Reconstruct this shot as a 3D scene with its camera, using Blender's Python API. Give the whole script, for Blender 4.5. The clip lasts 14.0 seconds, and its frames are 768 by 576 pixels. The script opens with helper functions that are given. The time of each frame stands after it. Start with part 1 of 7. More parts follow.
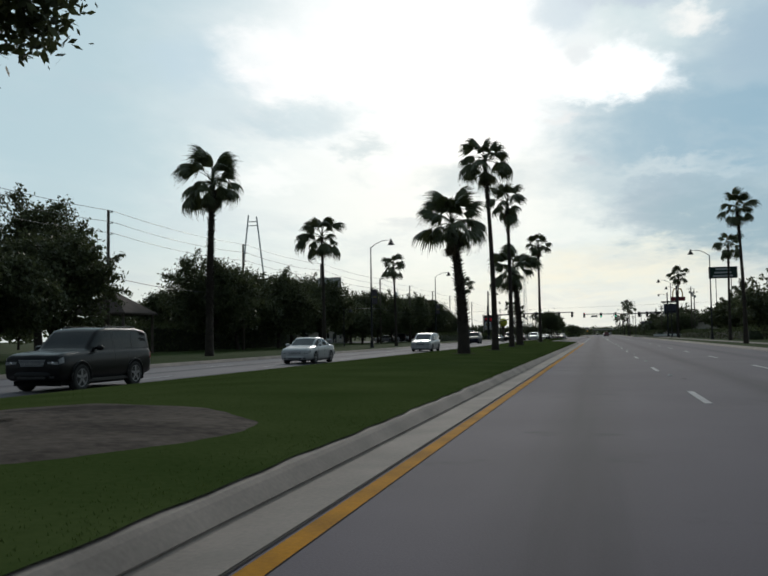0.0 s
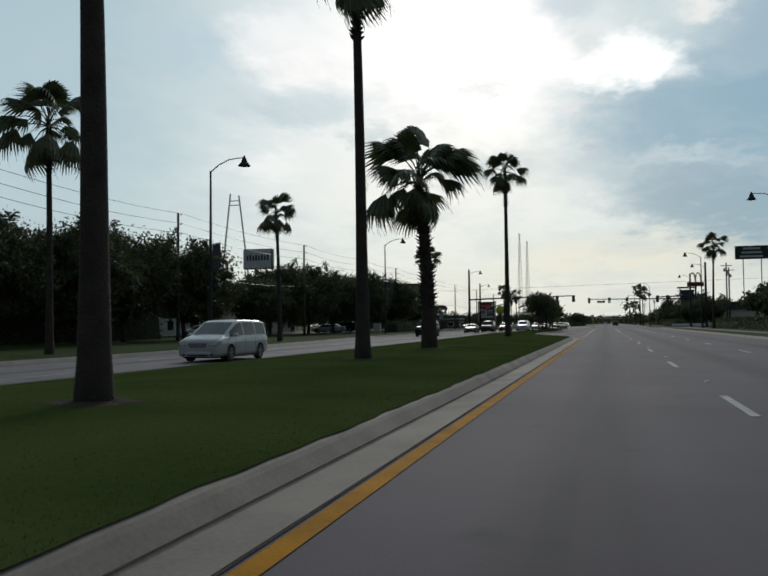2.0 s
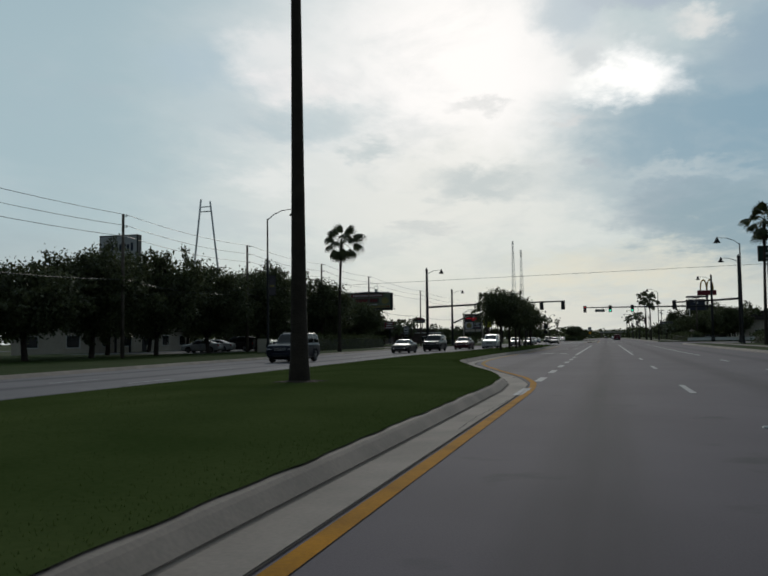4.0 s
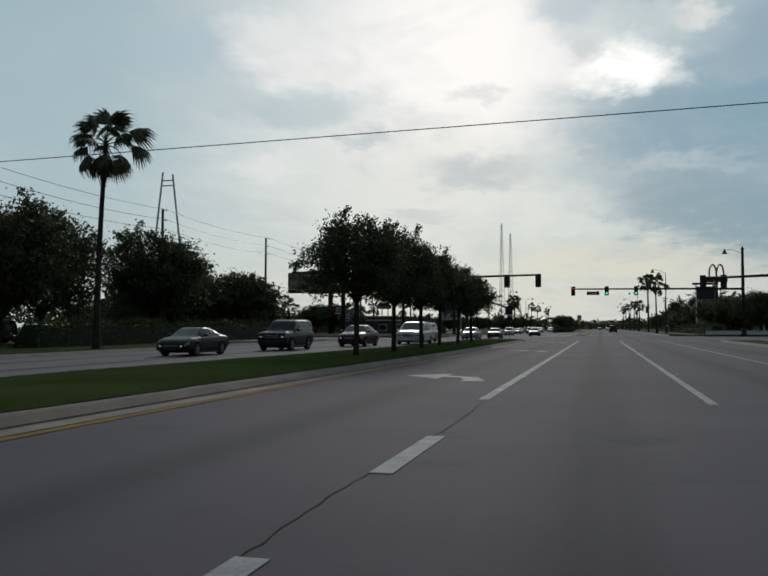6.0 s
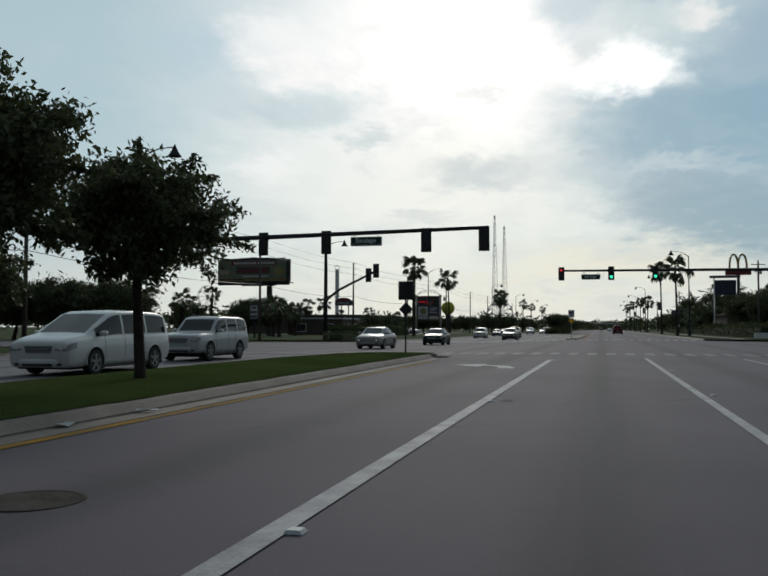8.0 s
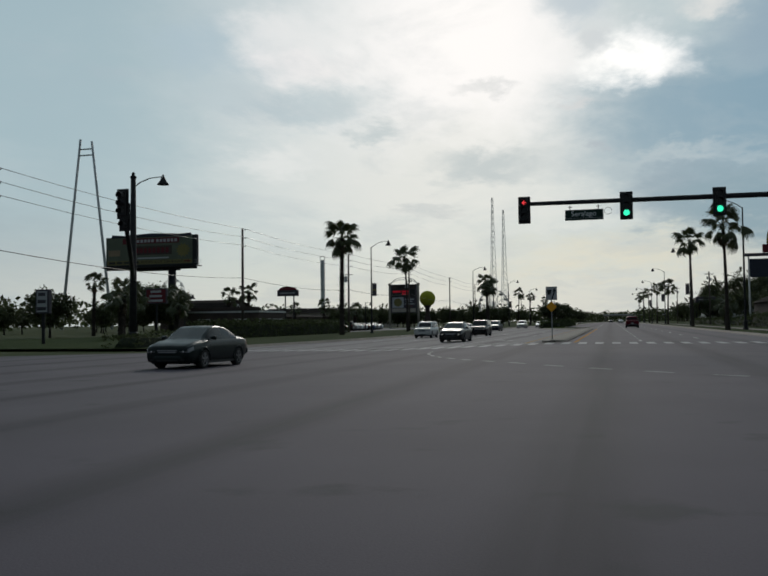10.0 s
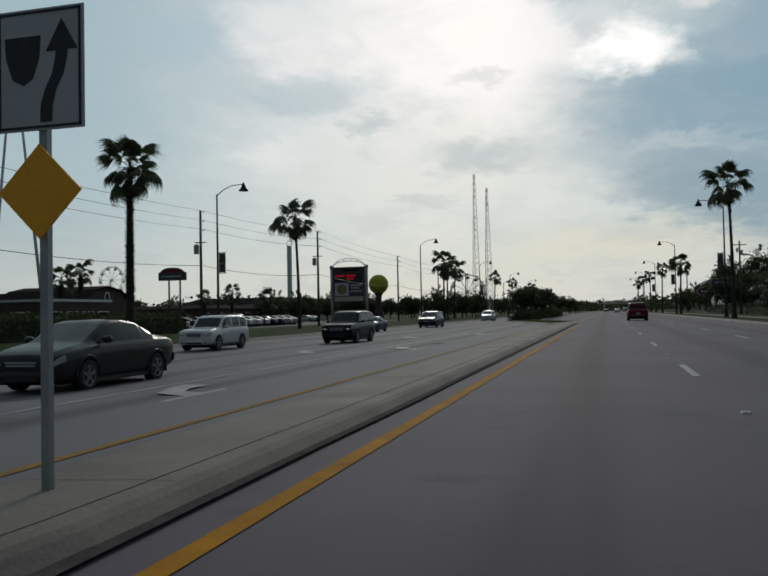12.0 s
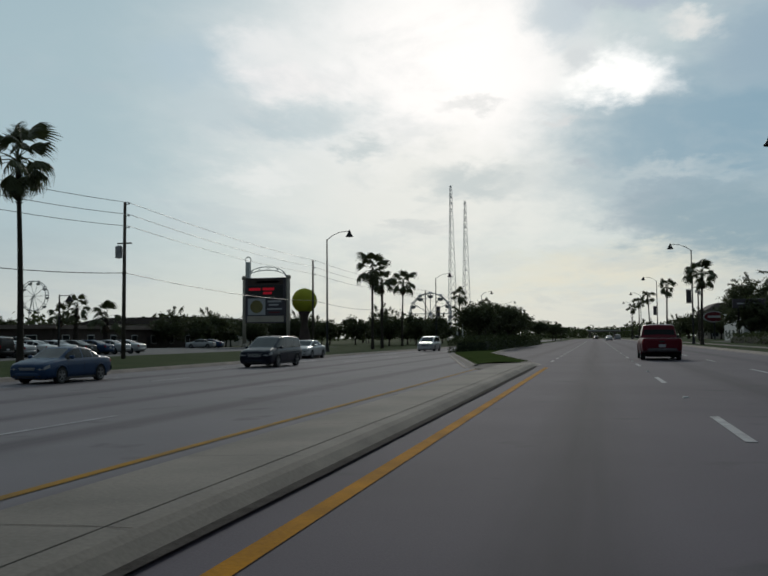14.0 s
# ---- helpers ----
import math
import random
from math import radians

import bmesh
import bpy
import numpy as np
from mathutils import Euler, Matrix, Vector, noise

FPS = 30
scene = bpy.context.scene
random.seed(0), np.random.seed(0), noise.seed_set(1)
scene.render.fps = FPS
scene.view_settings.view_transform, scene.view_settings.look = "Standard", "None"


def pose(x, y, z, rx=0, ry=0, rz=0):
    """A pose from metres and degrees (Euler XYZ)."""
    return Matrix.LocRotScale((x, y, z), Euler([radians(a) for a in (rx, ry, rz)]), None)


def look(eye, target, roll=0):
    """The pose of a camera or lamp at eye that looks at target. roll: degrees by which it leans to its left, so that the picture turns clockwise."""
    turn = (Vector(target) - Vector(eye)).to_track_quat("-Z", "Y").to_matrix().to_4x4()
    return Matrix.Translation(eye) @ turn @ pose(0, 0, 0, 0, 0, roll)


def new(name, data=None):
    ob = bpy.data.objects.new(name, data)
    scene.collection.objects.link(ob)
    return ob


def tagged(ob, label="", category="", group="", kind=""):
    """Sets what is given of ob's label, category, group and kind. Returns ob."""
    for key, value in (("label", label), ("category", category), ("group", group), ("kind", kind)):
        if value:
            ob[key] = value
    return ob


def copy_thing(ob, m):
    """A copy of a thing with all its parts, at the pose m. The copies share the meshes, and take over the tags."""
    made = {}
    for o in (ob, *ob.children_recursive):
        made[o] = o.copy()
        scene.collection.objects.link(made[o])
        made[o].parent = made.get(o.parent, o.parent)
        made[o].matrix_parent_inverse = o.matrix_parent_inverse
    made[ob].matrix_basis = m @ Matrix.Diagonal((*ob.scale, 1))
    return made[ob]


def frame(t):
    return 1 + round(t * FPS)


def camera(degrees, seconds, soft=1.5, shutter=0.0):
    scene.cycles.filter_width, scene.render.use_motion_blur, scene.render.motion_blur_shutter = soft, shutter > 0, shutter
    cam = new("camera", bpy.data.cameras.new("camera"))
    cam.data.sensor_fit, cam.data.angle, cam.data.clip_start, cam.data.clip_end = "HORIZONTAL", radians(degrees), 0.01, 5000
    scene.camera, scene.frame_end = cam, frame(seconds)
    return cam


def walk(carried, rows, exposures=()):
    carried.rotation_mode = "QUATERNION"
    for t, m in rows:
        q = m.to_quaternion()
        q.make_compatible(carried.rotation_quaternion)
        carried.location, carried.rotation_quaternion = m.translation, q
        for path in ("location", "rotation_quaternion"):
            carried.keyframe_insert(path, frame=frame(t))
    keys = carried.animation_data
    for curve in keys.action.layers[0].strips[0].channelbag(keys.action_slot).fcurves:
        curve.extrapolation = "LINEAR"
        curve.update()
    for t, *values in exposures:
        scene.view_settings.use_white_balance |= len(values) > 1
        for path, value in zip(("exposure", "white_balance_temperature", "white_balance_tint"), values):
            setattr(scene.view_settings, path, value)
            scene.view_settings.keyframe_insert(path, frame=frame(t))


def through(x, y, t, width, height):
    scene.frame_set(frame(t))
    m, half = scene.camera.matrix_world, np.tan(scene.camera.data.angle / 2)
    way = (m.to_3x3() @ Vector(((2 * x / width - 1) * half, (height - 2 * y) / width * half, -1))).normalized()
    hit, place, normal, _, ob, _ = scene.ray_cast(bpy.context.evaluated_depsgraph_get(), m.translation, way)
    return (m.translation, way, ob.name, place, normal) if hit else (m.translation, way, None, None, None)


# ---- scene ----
# ---------- camera and walk ----------
cam = camera(49.68, 14.0, soft=1.8)
CAM_Z = 1.2
# seconds, x, y, yaw, pitch, roll
PATH = [
    (0, 0.397, 7.055, 14.430, 3.355, -0.838),
    (0.5, 0.416, 17.960, 14.422, 3.460, -1.652),
    (1, 0.402, 28.854, 13.705, 2.713, -0.562),
    (1.5, 0.379, 39.709, 14.874, 2.883, -0.883),
    (2, 0.360, 50.509, 14.948, 2.544, -0.586),
    (2.5, 0.349, 61.246, 14.992, 2.407, -0.708),
    (2.7, 0.346, 65.522, 14.941, 2.563, -0.773),
    (4.8, 0.310, 109.948, 14.860, 3.739, -0.832),
    (5, 0.302, 114.157, 14.769, 2.918, -1.031),
    (5.5, 0.280, 124.688, 15.076, 3.432, -0.310),
    (6, 0.257, 135.650, 14.586, 2.735, 0.055),
    (6.5, 0.236, 145.860, 14.340, 2.808, -0.434),
    (7, 0.224, 156.540, 14.651, 2.550, -0.031),
    (7.5, 0.225, 167.305, 14.283, 2.473, 0.278),
    (8, 0.242, 178.169, 14.659, 2.749, 0.157),
    (8.2, 0.253, 182.544, 14.514, 2.666, 0.360),
    (10.3, 0.495, 229.438, 15.283, 2.401, -0.762),
    (10.5, 0.519, 233.971, 14.537, 2.446, -0.743),
    (11, 0.565, 245.316, 14.758, 1.939, -1.056),
    (11.5, 0.585, 256.636, 15.021, 1.848, -1.229),
    (12, 0.573, 268.250, 15.003, 1.759, -1.138),
    (12.5, 0.526, 278.945, 15.404, 2.435, -1.026),
    (13, 0.457, 290.080, 15.261, 2.315, -1.180),
    (13.5, 0.394, 300.225, 14.385, 2.240, -0.713),
    (14, 0.388, 310.196, 14.290, 3.440, -0.422),
]


def aim(x, y, yaw, pitch, roll):
    a, b = radians(yaw), radians(pitch)
    way = Vector((-math.sin(a) * math.cos(b), math.cos(a) * math.cos(b), math.sin(b)))
    return look((x, y, CAM_Z), Vector((x, y, CAM_Z)) + way, roll)


EXPOSURES = [(0.0, 0.12), (0.6, 0.0), (2.7, -0.07), (4.8, -0.3), (6.5, -0.26), (8.2, -0.05), (10.3, -0.28), (12.0, -0.28), (14.0, -0.2)]
walk(cam, [(t, aim(*row)) for t, *row in PATH], EXPOSURES)

# ---------- world and sun ----------
SUN_YAW, SUN_ELEVATION = 9.0, 24.0      # degrees left of the road's direction, degrees up


def way_of(yaw, up):
    a, b = radians(yaw), radians(up)
    return Vector((-math.sin(a) * math.cos(b), math.cos(a) * math.cos(b), math.sin(b)))


world = bpy.data.worlds.new("sky")
scene.world = world
world.use_nodes = True
wt = world.node_tree
wt.nodes.clear()


def wn(kind, **props):
    n = wt.nodes.new(kind)
    for k, v in props.items():
        if k == "inputs":
            for i, value in v.items():
                n.inputs[i].default_value = value
        elif k == "blend_type":
            n.blend_type = v
        elif k == "operation":
            n.operation = v
        elif k == "data_type":
            n.data_type = v
        elif k == "interpolation_type":
            n.interpolation_type = v
    return n


def wl(a, b):
    wt.links.new(a, b)


def wmath(op, a, b=None, clamp=False):
    n = wn("ShaderNodeMath", operation=op)
    n.use_clamp = clamp
    for i, v in enumerate((a, b)):
        if v is None:
            continue
        if isinstance(v, (int, float)):
            n.inputs[i].default_value = v
        else:
            wl(v, n.inputs[i])
    return n.outputs[0]


def wmix(fac, a, b):
    n = wn("ShaderNodeMix", data_type="RGBA")
    for i, v in ((0, fac), (6, a), (7, b)):
        if isinstance(v, (int, float)):
            n.inputs[i].default_value = v
        elif isinstance(v, tuple):
            n.inputs[i].default_value = (*v, 1)
        else:
            wl(v, n.inputs[i])
    return n.outputs[2]


def wramp(value, lo, hi):
    n = wn("ShaderNodeMapRange", interpolation_type="SMOOTHSTEP")
    wl(value, n.inputs[0])
    n.inputs[1].default_value, n.inputs[2].default_value = lo, hi
    return n.outputs[0]


sky = wt.nodes.new("ShaderNodeTexSky")
sky.sky_type = "NISHITA"
sky.sun_disc = False
sky.sun_elevation = radians(SUN_ELEVATION)
sky.sun_rotation = radians(-SUN_YAW)
sky.air_density, sky.dust_density = 1.2, 2.0
coord = wn("ShaderNodeTexCoord").outputs["Generated"]
split = wn("ShaderNodeSeparateXYZ")
wl(coord, split.inputs[0])
up = wmath("MAXIMUM", split.outputs[2], 0.0)
flat = wmath("ADD", up, 0.16)
plane = wn("ShaderNodeCombineXYZ")
wl(wmath("DIVIDE", split.outputs[0], flat), plane.inputs[0])
wl(wmath("DIVIDE", split.outputs[1], flat), plane.inputs[1])


def cloud_noise(scale, detail, rough, shift, distort=0.0):
    n = wn("ShaderNodeTexNoise")
    m = wn("ShaderNodeMapping")
    m.inputs[1].default_value = shift
    m.inputs[3].default_value = (1.0, 0.72, 1.0)
    wl(plane.outputs[0], m.inputs[0])
    wl(m.outputs[0], n.inputs["Vector"])
    n.inputs["Scale"].default_value, n.inputs["Detail"].default_value = scale, detail
    n.inputs["Roughness"].default_value, n.inputs["Distortion"].default_value = rough, distort
    return n.outputs[0]


def glow_towards(yaw, elevation, lo, hi, wobble=None, amount=0.0):
    """A soft round patch of sky about a direction; lo and hi are degrees from it."""
    n = wn("ShaderNodeVectorMath", operation="DOT_PRODUCT")
    wl(coord, n.inputs[0])
    n.inputs[1].default_value = way_of(yaw, elevation)
    a = wmath("ARCCOSINE", wmath("MINIMUM", n.outputs["Value"], 1.0))
    if wobble is not None:
        a = wmath("ADD", a, wmath("MULTIPLY", wmath("SUBTRACT", wobble, 0.5), amount))
    return wramp(a, radians(hi), radians(lo))


fine = cloud_noise(2.2, 7.0, 0.62, (0.4, 5.2, 2.0), 0.4)
warp_a = cloud_noise(1.3, 5.0, 0.6, (3.1, 1.7, 0.0), 0.3)
warp_b = cloud_noise(1.5, 5.0, 0.6, (8.3, 4.1, 3.0), 0.3)
ragged_a = cloud_noise(6.0, 6.0, 0.62, (1.1, 2.3, 1.0), 0.2)
ragged_b = cloud_noise(6.5, 6.0, 0.62, (5.7, 0.3, 4.0), 0.2)
azimuth = wmath("ARCTAN2", wmath("MULTIPLY", split.outputs[0], -1.0), split.outputs[1])
height = wmath("ARCSINE", split.outputs[2])


def shifted(value, n1, k1, n2, k2):
    v = wmath("ADD", value, wmath("MULTIPLY", wmath("SUBTRACT", n1, 0.5), k1))
    return wmath("ADD", v, wmath("MULTIPLY", wmath("SUBTRACT", n2, 0.5), k2))


cloud_x = shifted(azimuth, warp_a, 0.16, ragged_a, 0.12)
cloud_y = shifted(height, warp_b, 0.10, ragged_b, 0.075)


def bank(sky_colour, yaw, up_deg, wide, tall, colour, strength=1.0, inner=0.25):
    """A cloud or gap: an oval about a direction, in degrees, with torn edges."""
    u = wmath("DIVIDE", wmath("SUBTRACT", cloud_x, radians(yaw)), radians(wide))
    v = wmath("DIVIDE", wmath("SUBTRACT", cloud_y, radians(up_deg)), radians(tall))
    d = wmath("SQRT", wmath("ADD", wmath("MULTIPLY", u, u), wmath("MULTIPLY", v, v)))
    return wmix(wmath("MULTIPLY", wramp(d, 1.25, inner), strength), sky_colour, colour)


base = wmix(wramp(up, 0.02, 0.45), (0.63, 0.75, 0.75), (0.42, 0.58, 0.635))
veil = wmath("ADD", wmath("MULTIPLY", warp_a, 0.5), wmath("MULTIPLY", fine, 0.5))
body = wmix(wmath("MULTIPLY", wramp(veil, 0.42, 0.62), 0.75), base, (0.72, 0.82, 0.82))
BANKS = [  # yaw, elevation, half width, half height, colour, strength, core
    (36.0, 13.0, 13.0, 8.0, (0.44, 0.60, 0.65), 0.8, 0.1),
    (42.0, 3.5, 15.0, 6.5, (0.38, 0.50, 0.555), 0.75, 0.1),
    (12.5, 17.0, 17.0, 12.0, (0.90, 0.94, 0.93), 1.0, 0.12),
    (10.0, 18.5, 10.5, 8.5, (1.085, 1.09, 1.085), 1.0, 0.25),
    (20.5, 17.4, 4.2, 1.5, (1.0, 1.0, 0.99), 0.9, 0.15),
    (12.0, 9.5, 17.0, 5.0, (0.84, 0.88, 0.85), 0.8, 0.1),
    (21.5, 15.0, 6.5, 1.5, (0.50, 0.645, 0.70), 0.8, 0.1),
    (27.0, 18.0, 4.5, 2.6, (0.46, 0.62, 0.70), 0.7, 0.1),
    (22.0, 19.5, 4.0, 1.4, (0.96, 0.98, 0.97), 0.75, 0.1),
    (23.5, 11.6, 3.6, 1.3, (0.90, 0.94, 0.92), 0.85, 0.1),
    (-7.5, 13.0, 11.5, 6.0, (0.225, 0.405, 0.52), 0.97, 0.30),
    (-11.5, 19.0, 5.0, 4.0, (0.31, 0.46, 0.56), 0.95, 0.25),
    (-13.0, 6.0, 7.5, 5.0, (0.31, 0.43, 0.50), 0.75, 0.15),
    (-4.5, 23.0, 9.5, 2.0, (0.40, 0.50, 0.58), 0.85, 0.2),
    (-5.0, 8.0, 5.5, 2.1, (0.31, 0.43, 0.53), 0.85, 0.15),
    (-1.6, 17.2, 4.3, 1.9, (1.3, 1.3, 1.26), 1.0, 0.25),
    (-6.4, 20.3, 2.6, 0.9, (0.98, 0.97, 0.92), 0.8, 0.2),
    (1.6, 21.6, 3.6, 2.0, (0.50, 0.63, 0.71), 0.95, 0.2),
    (-3.5, 22.3, 4.5, 1.2, (0.42, 0.53, 0.64), 0.9, 0.2),
    (0.9, 18.8, 1.6, 1.3, (0.62, 0.70, 0.74), 0.8, 0.1),
    (-5.5, 10.2, 5.0, 0.8, (0.58, 0.68, 0.71), 0.55, 0.1),
    (8.6, 10.7, 5.2, 1.4, (0.50, 0.61, 0.65), 0.9, 0.1),
    (9.0, 15.6, 2.6, 0.6, (0.74, 0.79, 0.81), 0.8, 0.1),
    (16.8, 13.2, 2.2, 0.9, (0.54, 0.655, 0.69), 0.9, 0.15),
    (11.3, 8.0, 2.4, 0.6, (0.62, 0.69, 0.71), 0.7, 0.1),
    (1.8, 14.3, 2.0, 0.45, (0.70, 0.74, 0.76), 0.7, 0.1),
    (0.6, 11.4, 1.3, 0.5, (0.40, 0.50, 0.58), 0.8, 0.1),
]
for row in BANKS:
    body = bank(body, *row)
low = wramp(up, 0.13, 0.01)
body = wmix(wmath("MULTIPLY", low, 0.6), body, (0.80, 0.825, 0.75))
body = bank(body, -8.0, 7.2, 7.0, 2.6, (0.24, 0.40, 0.49), 0.95, 0.25)
body = bank(body, -1.5, 4.2, 9.0, 2.2, (0.88, 0.82, 0.64), 0.5, 0.1)
grain = wmath("MULTIPLY", wramp(fine, 0.46, 0.66), 0.34)
body = wmix(grain, body, (0.44, 0.56, 0.62))
away = glow_towards(SUN_YAW, 10.0, 34.0, 100.0)
body = wmix(away, wmix(0.25, (0.075, 0.10, 0.125), body), body)
clear = wn("ShaderNodeVectorMath", operation="SCALE")
wl(sky.outputs[0], clear.inputs[0])
clear.inputs[3].default_value = 0.08
body = wmix(0.92, clear.outputs[0], body)
tint = wn("ShaderNodeVectorMath", operation="MULTIPLY")
wl(body, tint.inputs[0])
tint.inputs[1].default_value = (0.99, 1.0, 1.03)
body = tint.outputs[0]
back = wn("ShaderNodeBackground")
wl(body, back.inputs[0])
back.inputs[1].default_value = 0.95
wl(back.outputs[0], wn("ShaderNodeOutputWorld").inputs[0])

sun_data = bpy.data.lights.new("sun", "SUN")
sun_data.energy, sun_data.angle, sun_data.color = 1.0, radians(14), (1.0, 0.95, 0.86)
sun = new("sun", sun_data)
sun.matrix_world = look(way_of(SUN_YAW, SUN_ELEVATION) * 300, (0, 0, 0))


# ---------- materials ----------
def material(name, c1, c2=None, scale=3.0, rough=0.7, bump=0.0, metal=0.0, fine_scale=None, rand=0.0, coat=0.0, glow=0.0, spec=0.25, island=False):
    """Two-scale noise between two colours, with bump; rand varies the value from object to object."""
    m = bpy.data.materials.new(name)
    m.use_nodes = True
    nt = m.node_tree
    bsdf = nt.nodes["Principled BSDF"]
    bsdf.inputs["Roughness"].default_value = rough
    bsdf.inputs["Metallic"].default_value = metal
    bsdf.inputs["Coat Weight"].default_value = coat
    bsdf.inputs["Specular IOR Level"].default_value = spec
    c2 = c2 or tuple(v * 0.75 for v in c1)
    tc = nt.nodes.new("ShaderNodeTexCoord")
    a, b = nt.nodes.new("ShaderNodeTexNoise"), nt.nodes.new("ShaderNodeTexNoise")
    for n, s, d in ((a, scale, 4.0), (b, fine_scale or scale * 9, 3.0)):
        nt.links.new(tc.outputs["Object"], n.inputs["Vector"])
        n.inputs["Scale"].default_value, n.inputs["Detail"].default_value = s, d
    add = nt.nodes.new("ShaderNodeMath")
    add.operation = "MULTIPLY_ADD"
    nt.links.new(b.outputs[0], add.inputs[0])
    add.inputs[1].default_value = 0.45
    nt.links.new(a.outputs[0], add.inputs[2])
    rng = nt.nodes.new("ShaderNodeMapRange")
    nt.links.new(add.outputs[0], rng.inputs[0])
    rng.inputs[1].default_value, rng.inputs[2].default_value = 0.50, 0.95
    mix = nt.nodes.new("ShaderNodeMix")
    mix.data_type = "RGBA"
    nt.links.new(rng.outputs[0], mix.inputs[0])
    mix.inputs[6].default_value, mix.inputs[7].default_value = (*c1, 1), (*c2, 1)
    out = mix.outputs[2]
    if rand:
        hsv = nt.nodes.new("ShaderNodeHueSaturation")
        mul = nt.nodes.new("ShaderNodeMapRange")
        if island:
            src = nt.nodes.new("ShaderNodeNewGeometry").outputs["Random Per Island"]
        else:
            src = nt.nodes.new("ShaderNodeObjectInfo").outputs["Random"]
        nt.links.new(src, mul.inputs[0])
        mul.inputs[3].default_value, mul.inputs[4].default_value = 1 - rand, 1 + rand
        nt.links.new(mul.outputs[0], hsv.inputs["Value"])
        nt.links.new(out, hsv.inputs["Color"])
        out = hsv.outputs[0]
    nt.links.new(out, bsdf.inputs["Base Color"])
    if bump:
        bp = nt.nodes.new("ShaderNodeBump")
        bp.inputs["Strength"].default_value, bp.inputs["Distance"].default_value = bump, 0.03
        nt.links.new(b.outputs[0], bp.inputs["Height"])
        nt.links.new(bp.outputs[0], bsdf.inputs["Normal"])
    if glow:
        nt.links.new(out, bsdf.inputs["Emission Color"])
        bsdf.inputs["Emission Strength"].default_value = glow
    return m


def leafy(name, c1, c2, through=0.35, rough=0.55, spec=0.3):
    """A leaf: varies leaf by leaf, and lets some light through."""
    m = material(name, c1, c2, scale=0.8, rough=rough, rand=0.45 if spec > 0.1 else 0.2, island=True, spec=spec)
    nt = m.node_tree
    bsdf = nt.nodes["Principled BSDF"]
    tr = nt.nodes.new("ShaderNodeBsdfTranslucent")
    mx = nt.nodes.new("ShaderNodeMixShader")
    nt.links.new(bsdf.inputs["Base Color"].links[0].from_socket, tr.inputs[0])
    mx.inputs[0].default_value = through
    nt.links.new(bsdf.outputs[0], mx.inputs[1])
    nt.links.new(tr.outputs[0], mx.inputs[2])
    nt.links.new(mx.outputs[0], nt.nodes["Material Output"].inputs[0])
    return m


def road_material(name, c1, c2):
    """Worn asphalt: an oil-darkened band along the middle of each lane, patches, tar lines and aggregate."""
    m = material(name, c1, c2, scale=0.25, rough=0.85, bump=0.10, fine_scale=55.0, spec=0.22)
    nt = m.node_tree
    bsdf = nt.nodes["Principled BSDF"]
    base = bsdf.inputs["Base Color"].links[0].from_socket
    tc = nt.nodes.new("ShaderNodeTexCoord")
    sp = nt.nodes.new("ShaderNodeSeparateXYZ")
    nt.links.new(tc.outputs["Object"], sp.inputs[0])

    def calc(op, a, b):
        n = nt.nodes.new("ShaderNodeMath")
        n.operation = op
        for i, v in enumerate((a, b)):
            if isinstance(v, (int, float)):
                n.inputs[i].default_value = v
            else:
                nt.links.new(v, n.inputs[i])
        return n.outputs[0]

    lane = calc("PINGPONG", calc("ADD", sp.outputs[0], -0.2 + 36.0), 1.8)     # 0 in mid-lane, 1.8 on the lines
    oil = nt.nodes.new("ShaderNodeMapRange")
    oil.interpolation_type = "SMOOTHSTEP"
    nt.links.new(lane, oil.inputs[0])
    oil.inputs[1].default_value, oil.inputs[2].default_value = 0.75, 0.05
    mp = nt.nodes.new("ShaderNodeMapping")
    mp.inputs[3].default_value = (1.6, 0.05, 1.0)
    nt.links.new(tc.outputs["Object"], mp.inputs[0])
    long = nt.nodes.new("ShaderNodeTexNoise")
    nt.links.new(mp.outputs[0], long.inputs["Vector"])
    long.inputs["Scale"].default_value, long.inputs["Detail"].default_value = 1.4, 5.0
    amount = calc("MULTIPLY", oil.outputs[0], calc("MULTIPLY", long.outputs[0], 1.2))
    dark = nt.nodes.new("ShaderNodeMix")
    dark.data_type = "RGBA"
    nt.links.new(amount, dark.inputs[0])
    nt.links.new(base, dark.inputs[6])
    dark.inputs[7].default_value = (0.036, 0.031, 0.038, 1)
    spot = nt.nodes.new("ShaderNodeTexNoise")
    nt.links.new(tc.outputs["Object"], spot.inputs["Vector"])
    spot.inputs["Scale"].default_value, spot.inputs["Detail"].default_value = 0.9, 6.0
    sr = nt.nodes.new("ShaderNodeMapRange")
    nt.links.new(spot.outputs[0], sr.inputs[0])
    sr.inputs[1].default_value, sr.inputs[2].default_value, sr.inputs[4].default_value = 0.62, 0.72, 0.55
    dk = nt.nodes.new("ShaderNodeMix")
    dk.data_type = "RGBA"
    nt.links.new(sr.outputs[0], dk.inputs[0])
    nt.links.new(dark.outputs[2], dk.inputs[6])
    dk.inputs[7].default_value = (0.035, 0.035, 0.037, 1)
    nt.links.new(dk.outputs[2], bsdf.inputs["Base Color"])
    return m


